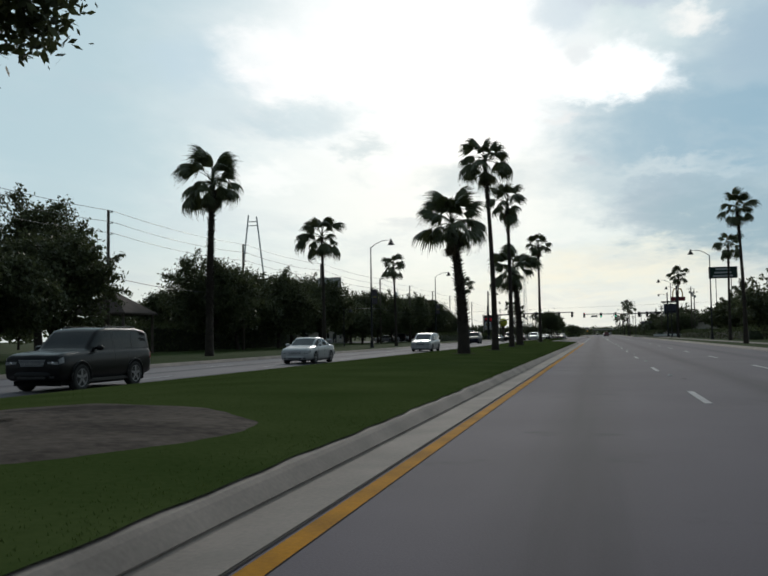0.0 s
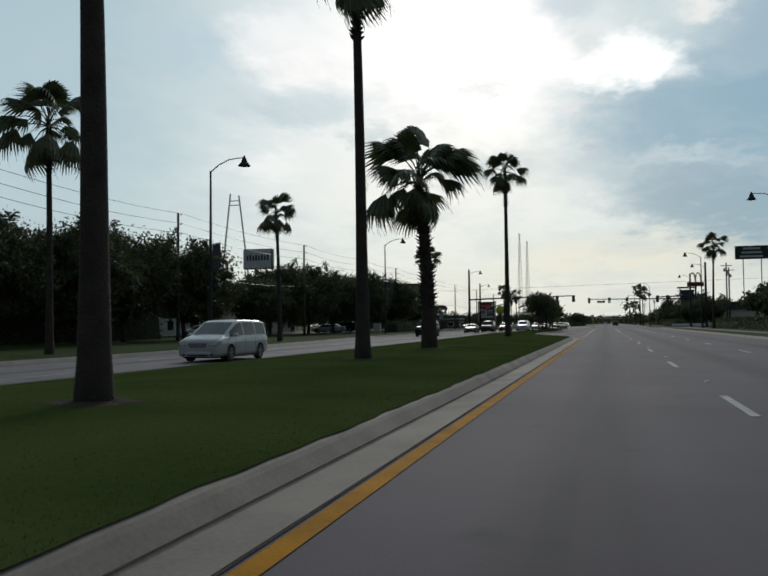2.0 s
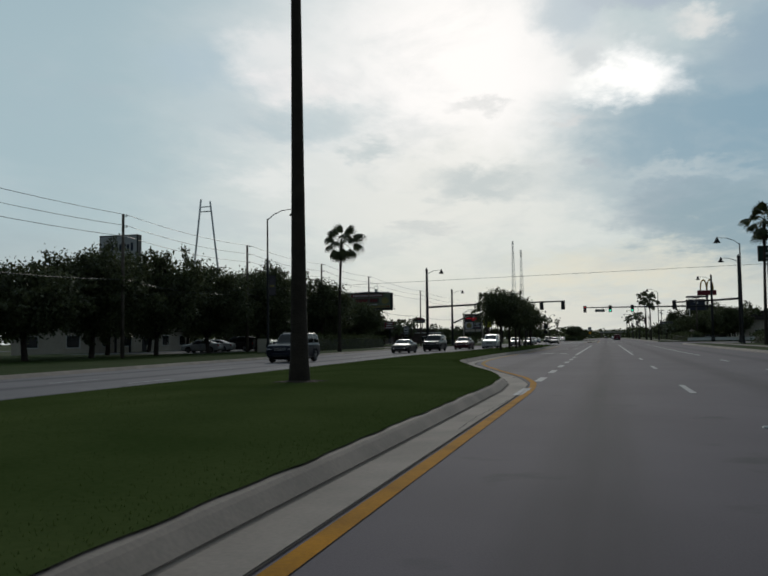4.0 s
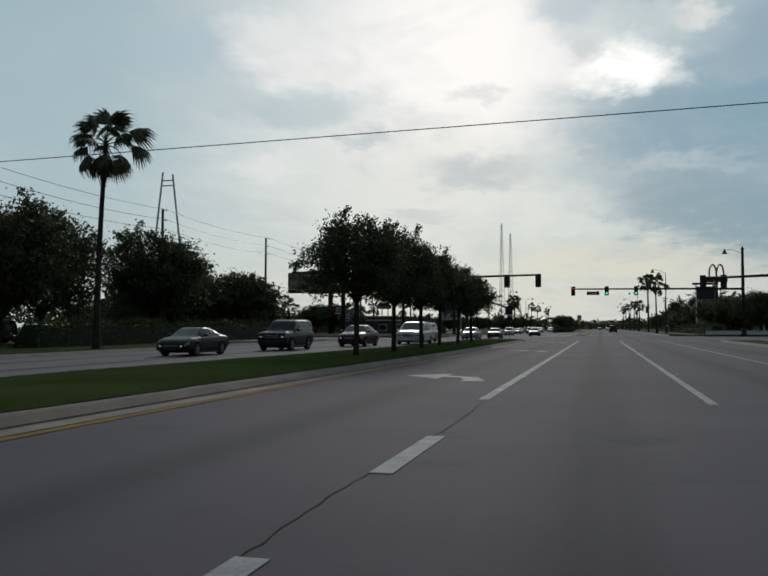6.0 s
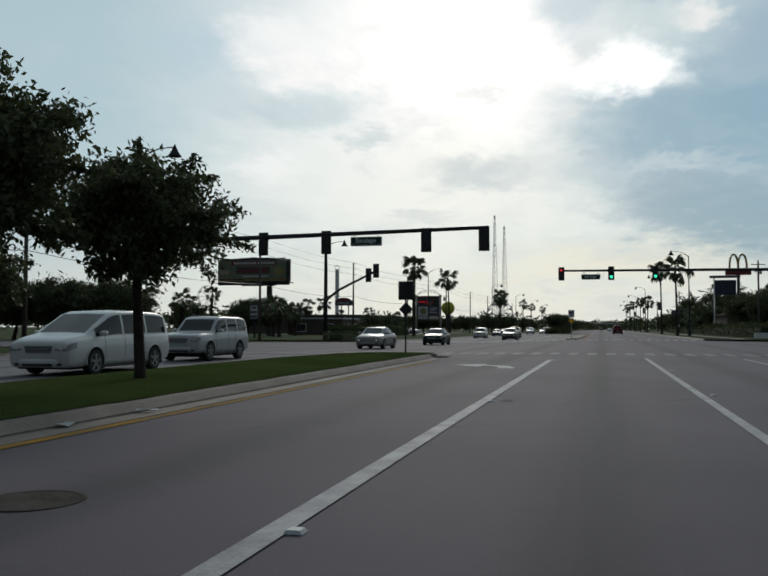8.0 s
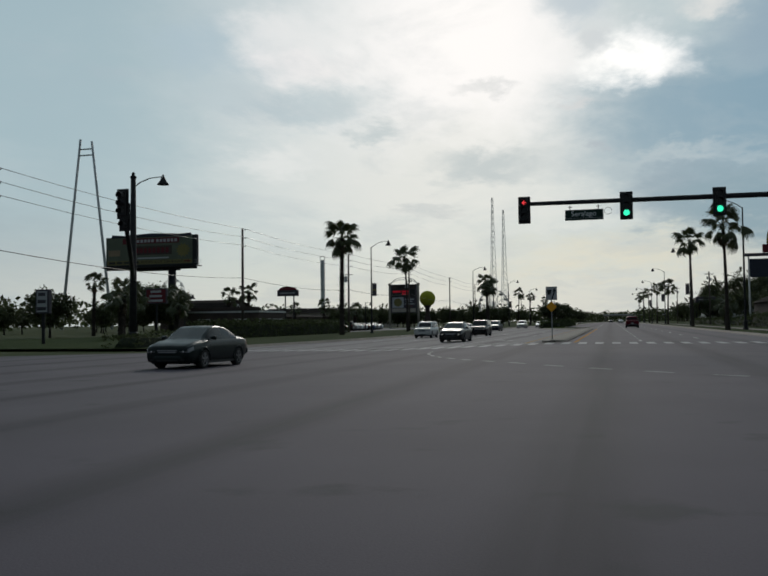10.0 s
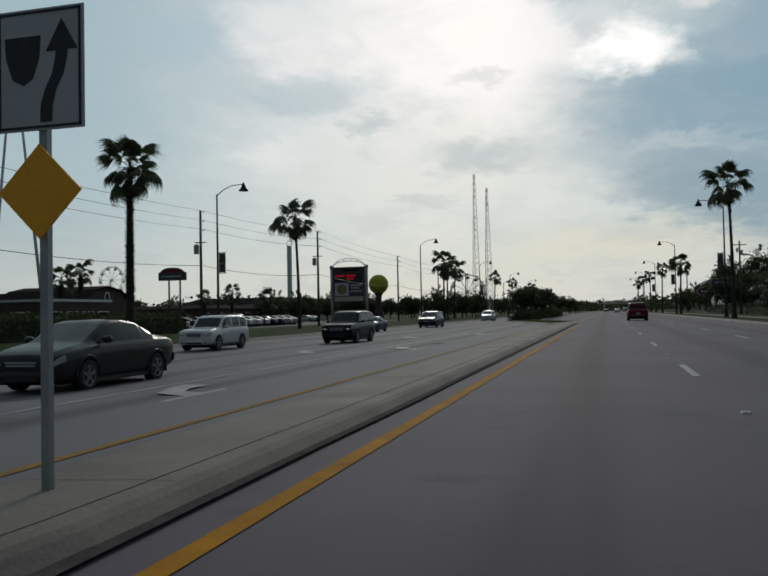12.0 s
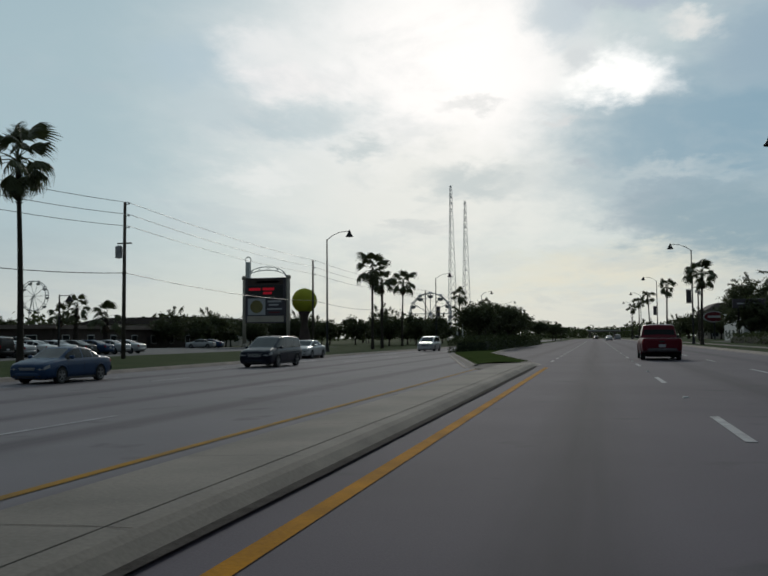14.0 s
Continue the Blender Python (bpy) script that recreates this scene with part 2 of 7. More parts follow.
M = {
    "asphalt": road_material("worn_asphalt", (0.104, 0.0865, 0.105), (0.074, 0.0615, 0.076)),
    "asphalt_west": road_material("pale_worn_asphalt", (0.160, 0.145, 0.157), (0.122, 0.111, 0.121)),
    "lot": material("parking_asphalt", (0.09, 0.09, 0.095), (0.06, 0.06, 0.062), 0.3, 0.85, 0.3, fine_scale=40),
    "concrete": material("concrete", (0.21, 0.182, 0.155), (0.12, 0.104, 0.090), 0.7, 0.85, 0.12, fine_scale=28),
    "kerb": material("kerb_concrete", (0.262, 0.217, 0.190), (0.165, 0.138, 0.122), 0.9, 0.85, 0.05, fine_scale=24),
    "grass": material("lawn", (0.036, 0.053, 0.016), (0.060, 0.076, 0.027), 0.35, 1.0, 0.25, fine_scale=14, spec=0.0),
    "verge": material("rough_verge_grass", (0.020, 0.036, 0.008), (0.036, 0.052, 0.015), 0.3, 0.95, 0.6, fine_scale=16, spec=0.03),
    "blade": leafy("grass_blade", (0.037, 0.058, 0.015), (0.058, 0.080, 0.023), 0.45, 1.0, 0.0),
    "ground": material("rough_grass", (0.03, 0.048, 0.013), (0.06, 0.065, 0.028), 0.12, 0.95, 0.5, fine_scale=9, spec=0.05),
    "tar_patch": material("tar_patch", (0.058, 0.050, 0.056), (0.080, 0.068, 0.078), 6, 0.85, 0.2, spec=0.1),
    # dark brown that paints the shaded grass round the palm trunks
    "palm_foot_shade": material("mulch_bed", (0.020, 0.016, 0.013), (0.048, 0.038, 0.031), 1.2, 0.95, 0.4, fine_scale=20, spec=0.05),
    "sandy_soil": material("sandy_soil", (0.018, 0.014, 0.012), (0.125, 0.100, 0.085), 0.55, 0.95, 0.6, fine_scale=7, spec=0.03),
    "white_paint": material("white_road_paint", (0.40, 0.385, 0.395), (0.21, 0.20, 0.207), 2.2, 0.75, 0.15, fine_scale=30),
    "yellow_paint": material("yellow_road_paint", (0.48, 0.20, 0.004), (0.27, 0.12, 0.008), 1.6, 0.85, 0.15, fine_scale=30, spec=0.06),
    "worn_white": material("worn_white_paint", (0.20, 0.19, 0.195), (0.12, 0.108, 0.117), 1.4, 0.8, 0.1, fine_scale=12),
    "faded_yellow": material("faded_yellow_paint", (0.33, 0.165, 0.012), (0.17, 0.11, 0.04), 1.1, 0.85, 0.1, fine_scale=9, spec=0.08),
    "oak_leaf": leafy("oak_leaf", (0.044, 0.054, 0.024), (0.078, 0.090, 0.040), 0.34),
    "dark_leaf": leafy("shrub_leaf", (0.040, 0.052, 0.022), (0.070, 0.084, 0.036), 0.32, 0.7, 0.14),
    # near-black green: the shade deep inside a hedge, put into the colour
    "hedge_core": material("hedge_inner_shade", (0.012, 0.017, 0.008), (0.022, 0.028, 0.012), 3, 0.95, 0.8),
    "palm_leaf": leafy("palm_leaf", (0.034, 0.044, 0.018), (0.060, 0.070, 0.028), 0.18, 0.5),
    "dead_leaf": leafy("dead_palm_leaf", (0.05, 0.036, 0.022), (0.09, 0.066, 0.04), 0.15),
    "bark": material("bark", (0.055, 0.045, 0.037), (0.028, 0.023, 0.02), 4, 0.95, 1.0, fine_scale=30, spec=0.1),
    "palm_bark": material("palm_bark", (0.050, 0.040, 0.032), (0.026, 0.021, 0.018), 3, 0.95, 1.0, fine_scale=26),
    "dark_metal": material("dark_painted_metal", (0.022, 0.022, 0.024), (0.034, 0.034, 0.036), 2, 0.6, 0.05, spec=0.12),
    "grey_metal": material("galvanised_metal", (0.35, 0.36, 0.37), (0.25, 0.26, 0.27), 2, 0.5, 0.05, metal=0.6),
    "pale_metal": material("pale_steel", (0.50, 0.52, 0.53), (0.40, 0.42, 0.43), 0.5, 0.55, 0.0),
    "wood_pole": material("weathered_pole", (0.115, 0.095, 0.08), (0.06, 0.05, 0.043), 2, 0.95, 0.6),
    "black": material("black_plastic", (0.015, 0.015, 0.016), (0.03, 0.03, 0.03), 5, 0.45),
    "rubber": material("tyre_rubber", (0.02, 0.02, 0.02), (0.035, 0.035, 0.034), 6, 0.9, 0.2),
    "rim": material("alloy_rim", (0.24, 0.24, 0.25), (0.15, 0.15, 0.155), 6, 0.4, 0, metal=0.8),
    "bumper_grey": material("dull_bumper_metal", (0.10, 0.09, 0.095), (0.06, 0.055, 0.058), 4, 0.5, 0, metal=0.3),
    "chrome": material("chrome_trim", (0.6, 0.6, 0.61), (0.45, 0.45, 0.46), 4, 0.2, 0, metal=1.0),
    "glass": material("dark_car_glass", (0.014, 0.016, 0.018), (0.02, 0.022, 0.024), 2, 0.05, 0, spec=0.22),
    "side_glass": material("tinted_car_glass", (0.010, 0.011, 0.012), (0.014, 0.015, 0.016), 2, 0.05, 0, spec=0.16),
    # shade of wheel arches and car undersides, painted as a near-black colour
    "arch_shadow": material("wheel_arch_shade", (0.008, 0.008, 0.008), (0.012, 0.012, 0.012), 5, 0.95, 0, spec=0.05),
    "joint_dirt": material("dark_joint_dirt", (0.050, 0.042, 0.038), (0.095, 0.082, 0.074), 3, 0.95, 0.3, spec=0.02),
    "lens": material("clear_lens", (0.30, 0.31, 0.32), (0.16, 0.16, 0.17), 9, 0.12, 0),
    "lit_lens": material("lit_headlamp", (1.0, 0.97, 0.9), (0.9, 0.88, 0.8), 9, 0.2, 0, glow=0.25),
    "tail_lens": material("red_tail_lens", (0.32, 0.012, 0.015), (0.2, 0.01, 0.012), 9, 0.2, 0),
    "sign_white": material("white_sign_sheet", (0.40, 0.41, 0.42), (0.34, 0.35, 0.36), 1.5, 0.5),
    "letter_white": material("white_reflective_letters", (0.72, 0.74, 0.75), (0.64, 0.66, 0.67), 2, 0.5),
    "sign_green": material("green_sign_sheet", (0.006, 0.024, 0.016), (0.008, 0.03, 0.02), 1.5, 0.5),
    "sign_yellow": material("yellow_sign_sheet", (0.85, 0.39, 0.02), (0.70, 0.32, 0.02), 2.0, 0.5),
    "sign_red": material("red_sign_face", (0.13, 0.013, 0.02), (0.10, 0.010, 0.016), 1.2, 0.5),
    "sign_dark": material("dark_sign_face", (0.05, 0.045, 0.055), (0.08, 0.07, 0.08), 0.6, 0.55),
    "arch_yellow": material("yellow_plastic", (0.30, 0.19, 0.02), (0.24, 0.15, 0.02), 1, 0.4),
    "led_red": material("red_led_text", (0.6, 0.012, 0.03), (0.45, 0.01, 0.022), 5, 0.5, 0, glow=0.25),
    "led_green": material("green_signal_lens", (0.05, 1.0, 0.55), (0.04, 0.9, 0.5), 5, 0.4, 0, glow=1.3),
    "led_arrow": material("red_signal_lens", (1.0, 0.06, 0.07), (0.9, 0.05, 0.06), 5, 0.4, 0, glow=1.3),
    "ball": material("yellow_ball_cloth", (0.36, 0.36, 0.03), (0.27, 0.28, 0.025), 0.5, 0.85, 0.2),
    "stucco": material("beige_stucco", (0.40, 0.36, 0.30), (0.30, 0.27, 0.23), 0.4, 0.9, 0.2),
    "dark_roof": material("dark_shingle_roof", (0.028, 0.023, 0.021), (0.018, 0.015, 0.014), 0.8, 1.0, 0.4, spec=0.02),
    "white_wall": material("white_wall_paint", (0.60, 0.60, 0.58), (0.48, 0.48, 0.47), 0.5, 0.8, 0.1),
    "brick": material("brown_wall", (0.075, 0.055, 0.048), (0.05, 0.038, 0.034), 0.8, 0.9, 0.3),
    "poster_tan": material("poster_tan", (0.28, 0.21, 0.14), (0.20, 0.15, 0.10), 0.3, 0.6),
    "poster_green": material("poster_green", (0.120, 0.135, 0.095), (0.09, 0.105, 0.075), 0.4, 0.6),
    "poster_yellow": material("poster_yellow", (0.20, 0.17, 0.06), (0.15, 0.13, 0.05), 0.8, 0.6),
    "poster_blue": material("poster_blue", (0.03, 0.035, 0.055), (0.022, 0.025, 0.04), 0.8, 0.6),
}


def paint(name, c):
    m = material(name, c, tuple(v * 0.9 for v in c), 1.5, 0.30, 0.0, coat=0.35 if max(c) > 0.15 else 0.12, spec=0.3 if max(c) > 0.15 else 0.12)
    m.node_tree.nodes["Principled BSDF"].inputs["Coat Roughness"].default_value = 0.06
    return m


PAINT = {
    "silver": paint("silver_car_paint", (0.34, 0.345, 0.35)), "white": paint("white_car_paint", (0.50, 0.50, 0.49)),
    "black": paint("black_car_paint", (0.006, 0.006, 0.007)), "navy": paint("navy_car_paint", (0.007, 0.009, 0.020)),
    "maroon": paint("maroon_car_paint", (0.06, 0.008, 0.012)), "red": paint("red_truck_paint", (0.105, 0.006, 0.014)),
    "grey": paint("grey_car_paint", (0.024, 0.023, 0.022)), "blue": paint("blue_car_paint", (0.02, 0.045, 0.10)),
    "green": paint("dark_green_car_paint", (0.010, 0.016, 0.016)), "tan": paint("tan_car_paint", (0.22, 0.20, 0.175)),
}


# ---------- mesh helpers ----------
class Shape:
    """Collects vertices and faces of one mesh."""

    def __init__(self):
        self.v, self.f = [], []

    def add(self, verts, faces):
        n = len(self.v)
        self.v += [tuple(p) for p in verts]
        self.f += [tuple(n + i for i in face) for face in faces]
        return self

    def box(self, x0, x1, y0, y1, z0, z1, taper=0.0):
        t = taper
        return self.add([(x0, y0, z0), (x1, y0, z0), (x1, y1, z0), (x0, y1, z0), (x0 + t, y0 + t, z1), (x1 - t, y0 + t, z1), (x1 - t, y1 - t, z1), (x0 + t, y1 - t, z1)],
                        [(3, 2, 1, 0), (4, 5, 6, 7), (0, 1, 5, 4), (1, 2, 6, 5), (2, 3, 7, 6), (3, 0, 4, 7)])

    def tube(self, points, radii, sides=8, caps=True):
        """A round bar through the points; radii one or one for each point."""
        pts = [Vector(p) for p in points]
        radii = [radii] * len(pts) if isinstance(radii, (int, float)) else list(radii)
        n0 = len(self.v)
        for i, p in enumerate(pts):
            d = (pts[min(i + 1, len(pts) - 1)] - pts[max(i - 1, 0)]).normalized()
            side = d.cross(Vector((0, 0, 1)) if abs(d.z) < 0.9 else Vector((1, 0, 0))).normalized()
            upw = side.cross(d)
            for k in range(sides):
                a = 2 * math.pi * k / sides
                self.v.append(tuple(p + (side * math.cos(a) + upw * math.sin(a)) * radii[i]))
        for i in range(len(pts) - 1):
            for k in range(sides):
                a, b = n0 + i * sides + k, n0 + i * sides + (k + 1) % sides
                self.f.append((a, b, b + sides, a + sides))
        if caps:
            self.f.append(tuple(n0 + k for k in range(sides))[::-1])
            self.f.append(tuple(n0 + (len(pts) - 1) * sides + k for k in range(sides)))
        return self

    def lathe(self, cx, cy, profile, sides=14):
        """Rings of (radius, z) round a vertical axis."""
        n0 = len(self.v)
        for r, z in profile:
            for k in range(sides):
                a = 2 * math.pi * k / sides
                self.v.append((cx + r * math.cos(a), cy + r * math.sin(a), z))
        for i in range(len(profile) - 1):
            for k in range(sides):
                a, b = n0 + i * sides + k, n0 + i * sides + (k + 1) % sides
                self.f.append((a, b, b + sides, a + sides))
        self.f.append(tuple(n0 + k for k in range(sides))[::-1])
        self.f.append(tuple(n0 + (len(profile) - 1) * sides + k for k in range(sides)))
        return self

    def prism(self, outline, axis, lo, hi):
        """An outline of two coordinates pushed along the third axis (0, 1 or 2)."""
        def at(p, d):
            q = list(p)
            q.insert(axis, d)
            return q
        n = len(outline)
        return self.add([at(p, lo) for p in outline] + [at(p, hi) for p in outline],
                        [tuple(range(n))[::-1], tuple(range(n, 2 * n))] + [(i, (i + 1) % n, n + (i + 1) % n, n + i) for i in range(n)])

    def loft(self, rings, closed=True, caps=True):
        n = len(rings[0])
        n0 = len(self.v)
        for r in rings:
            self.v += [tuple(p) for p in r]
        for i in range(len(rings) - 1):
            for k in range(n if closed else n - 1):
                a, b = n0 + i * n + k, n0 + i * n + (k + 1) % n
                self.f.append((a, b, b + n, a + n))
        if caps:
            self.f.append(tuple(n0 + k for k in range(n))[::-1])
            self.f.append(tuple(n0 + (len(rings) - 1) * n + k for k in range(n)))
        return self

    def mesh(self, name, mat, smooth=False):
        me = bpy.data.meshes.new(name)
        me.from_pydata(self.v, [], self.f)
        bm = bmesh.new()
        bm.from_mesh(me)
        if len(self.f) < 20000:
            bmesh.ops.recalc_face_normals(bm, faces=bm.faces)
        bm.to_mesh(me)
        bm.free()
        me.materials.append(mat)
        if smooth:
            me.polygons.foreach_set("use_smooth", [True] * len(me.polygons))
        me.update()
        return me


def part(name, shape, mat, parent, label="", smooth=False):
    """One mesh object under a thing or a part."""
    ob = new(name, shape if isinstance(shape, bpy.types.Mesh) else shape.mesh(name, mat, smooth))
    ob.parent = parent
    return tagged(ob, label)


def thing(name, label, category, m=None, group="", kind=""):
    ob = new(name)
    ob.empty_display_size = 0.3
    if m is not None:
        ob.matrix_world = m
    return tagged(ob, label, category, group, kind)


def structure(name, shape, mat, label, category="", smooth=False):
    return tagged(new(name, shape.mesh(name, mat, smooth)), label, category or name.replace("_", " "), kind="structure")


def soft_edges(ob, width=0.01, segments=2):
    b = ob.modifiers.new("edge", "BEVEL")
    b.width, b.segments, b.limit_method = width, segments, "ANGLE"
    return ob


# ---------- lie of the land ----------
def fall(y):
    """Height of the oncoming carriageway beside ours."""
    return float(np.interp(y, [-50, 90, 150, 200, 212, 265, 5000], [-0.2, -0.2, -0.18, -0.07, -0.07, -0.35, -0.35]))


def gz(x, y):
    start = float(np.interp(y, [150, 178], [-6.7, -2.5]))
    t = min(max((start - x) / (start + 12.0), 0.0), 1.0)
    return fall(y) * t


def steps(a, b, n):
    k = max(1, int(math.ceil((b - a) / n)))
    return [a + (b - a) * i / k for i in range(k + 1)]


def strip(s, ys, left, right, lift, across=4):
    """A sheet between two edges x = left(y) and x = right(y), lying on the land."""
    n0 = len(s.v)
    for y in ys:
        l, r = left(y), right(y)
        for k in range(across + 1):
            x = l + (r - l) * k / across
            s.v.append((x, y, gz(x, y) + (lift(x, y, k / across) if callable(lift) else lift)))
    w = across + 1
    for i in range(len(ys) - 1):
        for k in range(across):
            a = n0 + i * w + k
            s.f.append((a, a + 1, a + 1 + w, a + w))
    return s


def line_fn(points):
    xs, ys = [p[0] for p in points], [p[1] for p in points]
    return lambda y: float(np.interp(y, ys, xs))


# yellow line, kerb face and gutter edge along the median, far kerb
YELLOW = line_fn([(-1.47, -60), (-1.47, 112), (-1.62, 115), (-2.10, 118.1), (-3.36, 122.8), (-5.0, 129.6), (-5.5, 132.6), (-5.8, 135.5), (-5.95, 138.0), (-6.05, 143.0), (-6.05, 150), (-5.78, 175), (-5.8, 214)])
KERB_L = line_fn([(-2.0, -60), (-2.0, 112), (-2.17, 115), (-2.72, 118.1), (-3.20, 120.1), (-3.75, 122.0), (-4.55, 125.0), (-6.08, 131.2), (-6.42, 134.0), (-6.5, 139.6), (-6.6, 144.0), (-6.5, 155), (-6.25, 176), (-6.4, 200), (-6.5, 214)])
EDGE = lambda y: KERB_L(y) + 0.52
FAR_KERB = line_fn([(-21.7, -60), (-21.7, 105), (-24.5, 140), (-24.5, 185), (-23.6, 214), (-23.6, 268), (-21.2, 300), (-21.2, 800)])
RIGHT_KERB = 10.3


# ---------- ground, roads, kerbs ----------
s = Shape()
GX = [-3000, -900, -300, -120, -70, -45, -32, -24, -18, -12, -9, -6, -2.5, 2, 7, 12, 20, 40, 80, 200, 700, 3000]
GY = [-300, -60] + steps(-40, 700, 12) + [900, 1500, 4600]
for gy in GY:
    for gx in GX:
        s.v.append((gx, gy, gz(gx, gy) - 0.06))
for i in range(len(GY) - 1):
    for k in range(len(GX) - 1):
        a = i * len(GX) + k
        s.f.append((a, a + 1, a + 1 + len(GX), a + len(GX)))
structure("ground", s, M["ground"], "flat rough grass and dry soil reaching the horizon", "ground")

road_main = Shape()
strip(road_main, steps(-60, 214, 4), EDGE, lambda y: RIGHT_KERB, 0.0, 6)
strip(road_main, steps(214, 268, 4), lambda y: -24.0, lambda y: -12.0, 0.0, 4)
strip(road_main, steps(214, 268, 4), lambda y: -12.0, lambda y: -2.5, 0.0, 4)
strip(road_main, steps(214, 268, 4), lambda y: -2.5, lambda y: RIGHT_KERB, 0.0, 4)
ISL_R = line_fn([(-2.5, 344.8), (-2.25, 346.5), (-2.95, 350.5), (-7.3, 375), (-8.6, 396), (-10.2, 460), (-10.4, 800)])
strip(road_main, steps(268, 344, 4) + steps(345, 400, 2.5) + steps(404, 760, 6), lambda y: -4.0 if y < 345 else ISL_R(y) + 0.05, lambda y: RIGHT_KERB, 0.0, 6)
road_main = structure("road", road_main, M["asphalt"], "worn grey asphalt carriageway with white and yellow lines", "road")
W_EDGE = line_fn([(-12.8, -60), (-12.8, 100), (-13.5, 135), (-14.2, 155), (-12.6, 175), (-11.6, 187), (-11.4, 205), (-10.8, 214), (-10.8, 268), (-3.4, 268.1), (-3.5, 340), (-5.0, 346), (-9.0, 367), (-12.3, 384), (-13.8, 398), (-13.8, 800)])
road_west = Shape()
strip(road_west, steps(-60, 214, 4), FAR_KERB, W_EDGE, 0.0, 4)
strip(road_west, steps(268.1, 760, 5), FAR_KERB, lambda y: -14.0, 0.0, 3)
strip(road_west, steps(268.1, 760, 4), lambda y: -14.0, W_EDGE, 0.0, 3)
road_west = structure("road_oncoming", road_west, M["asphalt_west"], "worn grey asphalt oncoming carriageway with turn lane arrows", "road")
s = Shape()
for x0, x1 in ((-160, -24), (RIGHT_KERB, 160)):
    for i, (ya, yb) in enumerate(((226, 256),)):
        xs = steps(x0, x1, 8)
        n0 = len(s.v)
        for x in xs:
            flare = 9.0 * math.exp(-abs(x - (x1 if x1 < 0 else x0)) / 3.0)
            for k in range(7):
                y = ya - flare + (yb - ya + 2 * flare) * k / 6
                s.v.append((x, y, gz(x, y) + 0.0))
        for j in range(len(xs) - 1):
            for k in range(6):
                a = n0 + j * 7 + k
                s.f.append((a, a + 7, a + 8, a + 1))
structure("road_side_street", s, M["asphalt"], "grey asphalt side street crossing the main road", "road")


def kerb_run(name, ys, face, side, label, gutter=0.5, height=0.15, top=0.17):
    """A kerb and gutter along x = face(y); side -1: the raised ground lies to the left."""
    s = Shape()
    rings = []
    for y in ys:
        x = face(y)
        z = gz(x, y)
        ring = [(x - side * gutter, z + 0.006), (x - side * 0.03, z - 0.012), (x, z + 0.012), (x + side * 0.11, z + height - 0.035), (x + side * 0.15, z + height - 0.008), (x + side * (top + 0.08), z + height + 0.004), (x + side * (top + 0.08), z - 0.1), (x - side * gutter, z - 0.1)]
        rings.append([(px, y, pz) for px, pz in ring])
    s.loft(rings)
    return structure(name, s, M["kerb"], label, "kerb")


kerb_run("kerb_median", steps(-60, 110, 3.05) + steps(110.5, 142, 1.5) + steps(144, 212, 3.05), KERB_L, -1, "concrete kerb and gutter along the grassed median")
kerb_run("kerb_median_west", steps(-60, 200, 4) + steps(201, 213, 1.5), lambda y: W_EDGE(y) + 0.1, 1, "concrete kerb on the far side of the median", 0.35)
for a, b in ((-60, 213), (269, 700)):
    kerb_run("kerb_left", steps(a, b, 5), FAR_KERB, -1, "concrete kerb along the far verge", 0.4)
    kerb_run("kerb_right", steps(a, b, 5), lambda y: RIGHT_KERB, 1, "concrete kerb along the near verge", 0.4)

for nm, off, wd, lift in (("dirt_line", 0.0, 0.045, 0.013), ("joint_line", 0.53, 0.014, 0.009)):
    s = Shape()
    strip(s, steps(-60, 112, 4) + steps(113, 142, 1.5) + steps(144, 211, 4), lambda y: KERB_L(y) + off - wd, lambda y: KERB_L(y) + off + wd * 0.4, lift, 1)
    structure(nm, s, M["joint_dirt"], "dark dirt-filled joint along the gutter", "joint")

# grassed median before the crossing
MED_L = lambda y: W_EDGE(y) + 0.34
MED_R = lambda y: KERB_L(y) - 0.20 + 0.022 * math.sin(y * 1.9) * math.sin(y * 0.7 + 1) + 0.012 * math.sin(y * 5.3)


def swell(x, y, u):
    return 0.166 + (0.095 + 0.03 * float(np.interp(y, [100, 150], [0, 1]))) * max(0.0, math.sin(math.pi * min(max(u, 0.0), 1.0))) ** 0.7 * float(np.interp(y, [205, 214], [1, 0.2]))


s = Shape()
strip(s, steps(-60, 0, 2.5) + steps(0.3, 130, 0.3) + steps(131, 213.5, 0.7), MED_L, MED_R, swell, 12)
structure("median_lawn", s, M["grass"], "mown green grass of the raised median", "lawn", True)
# rounded nose of the first median
s = Shape()
yc, xa, xb = 212.5, MED_L(212.5) - 0.2, KERB_L(212.5)
nose = [(0.5 * (xa + xb) + 0.5 * (xb - xa) * math.cos(a), yc + 2.6 * math.sin(a)) for a in [math.pi * k / 16 for k in range(17)]]
s.prism(nose, 2, -0.05, 0.165 + gz(-9, 212))
structure("median_nose", s, M["kerb"], "rounded concrete nose of the median", "kerb")

for name, x0, x1, parts_y in (("verge_left", -62.0, None, ((-60, 214), (268, 700))), ("verge_right", RIGHT_KERB + 0.24, 60.0, ((-60, 214), (268, 700)))):
    s = Shape()
    for a, b in parts_y:
        strip(s, steps(a, b, 8), lambda y, x0=x0: x0, lambda y, x1=x1: FAR_KERB(y) - 0.24 if x1 is None else x1, 0.13, 6)
    structure(name, s, M["verge"], "mown grass verge beside the road", "lawn")
s = Shape()
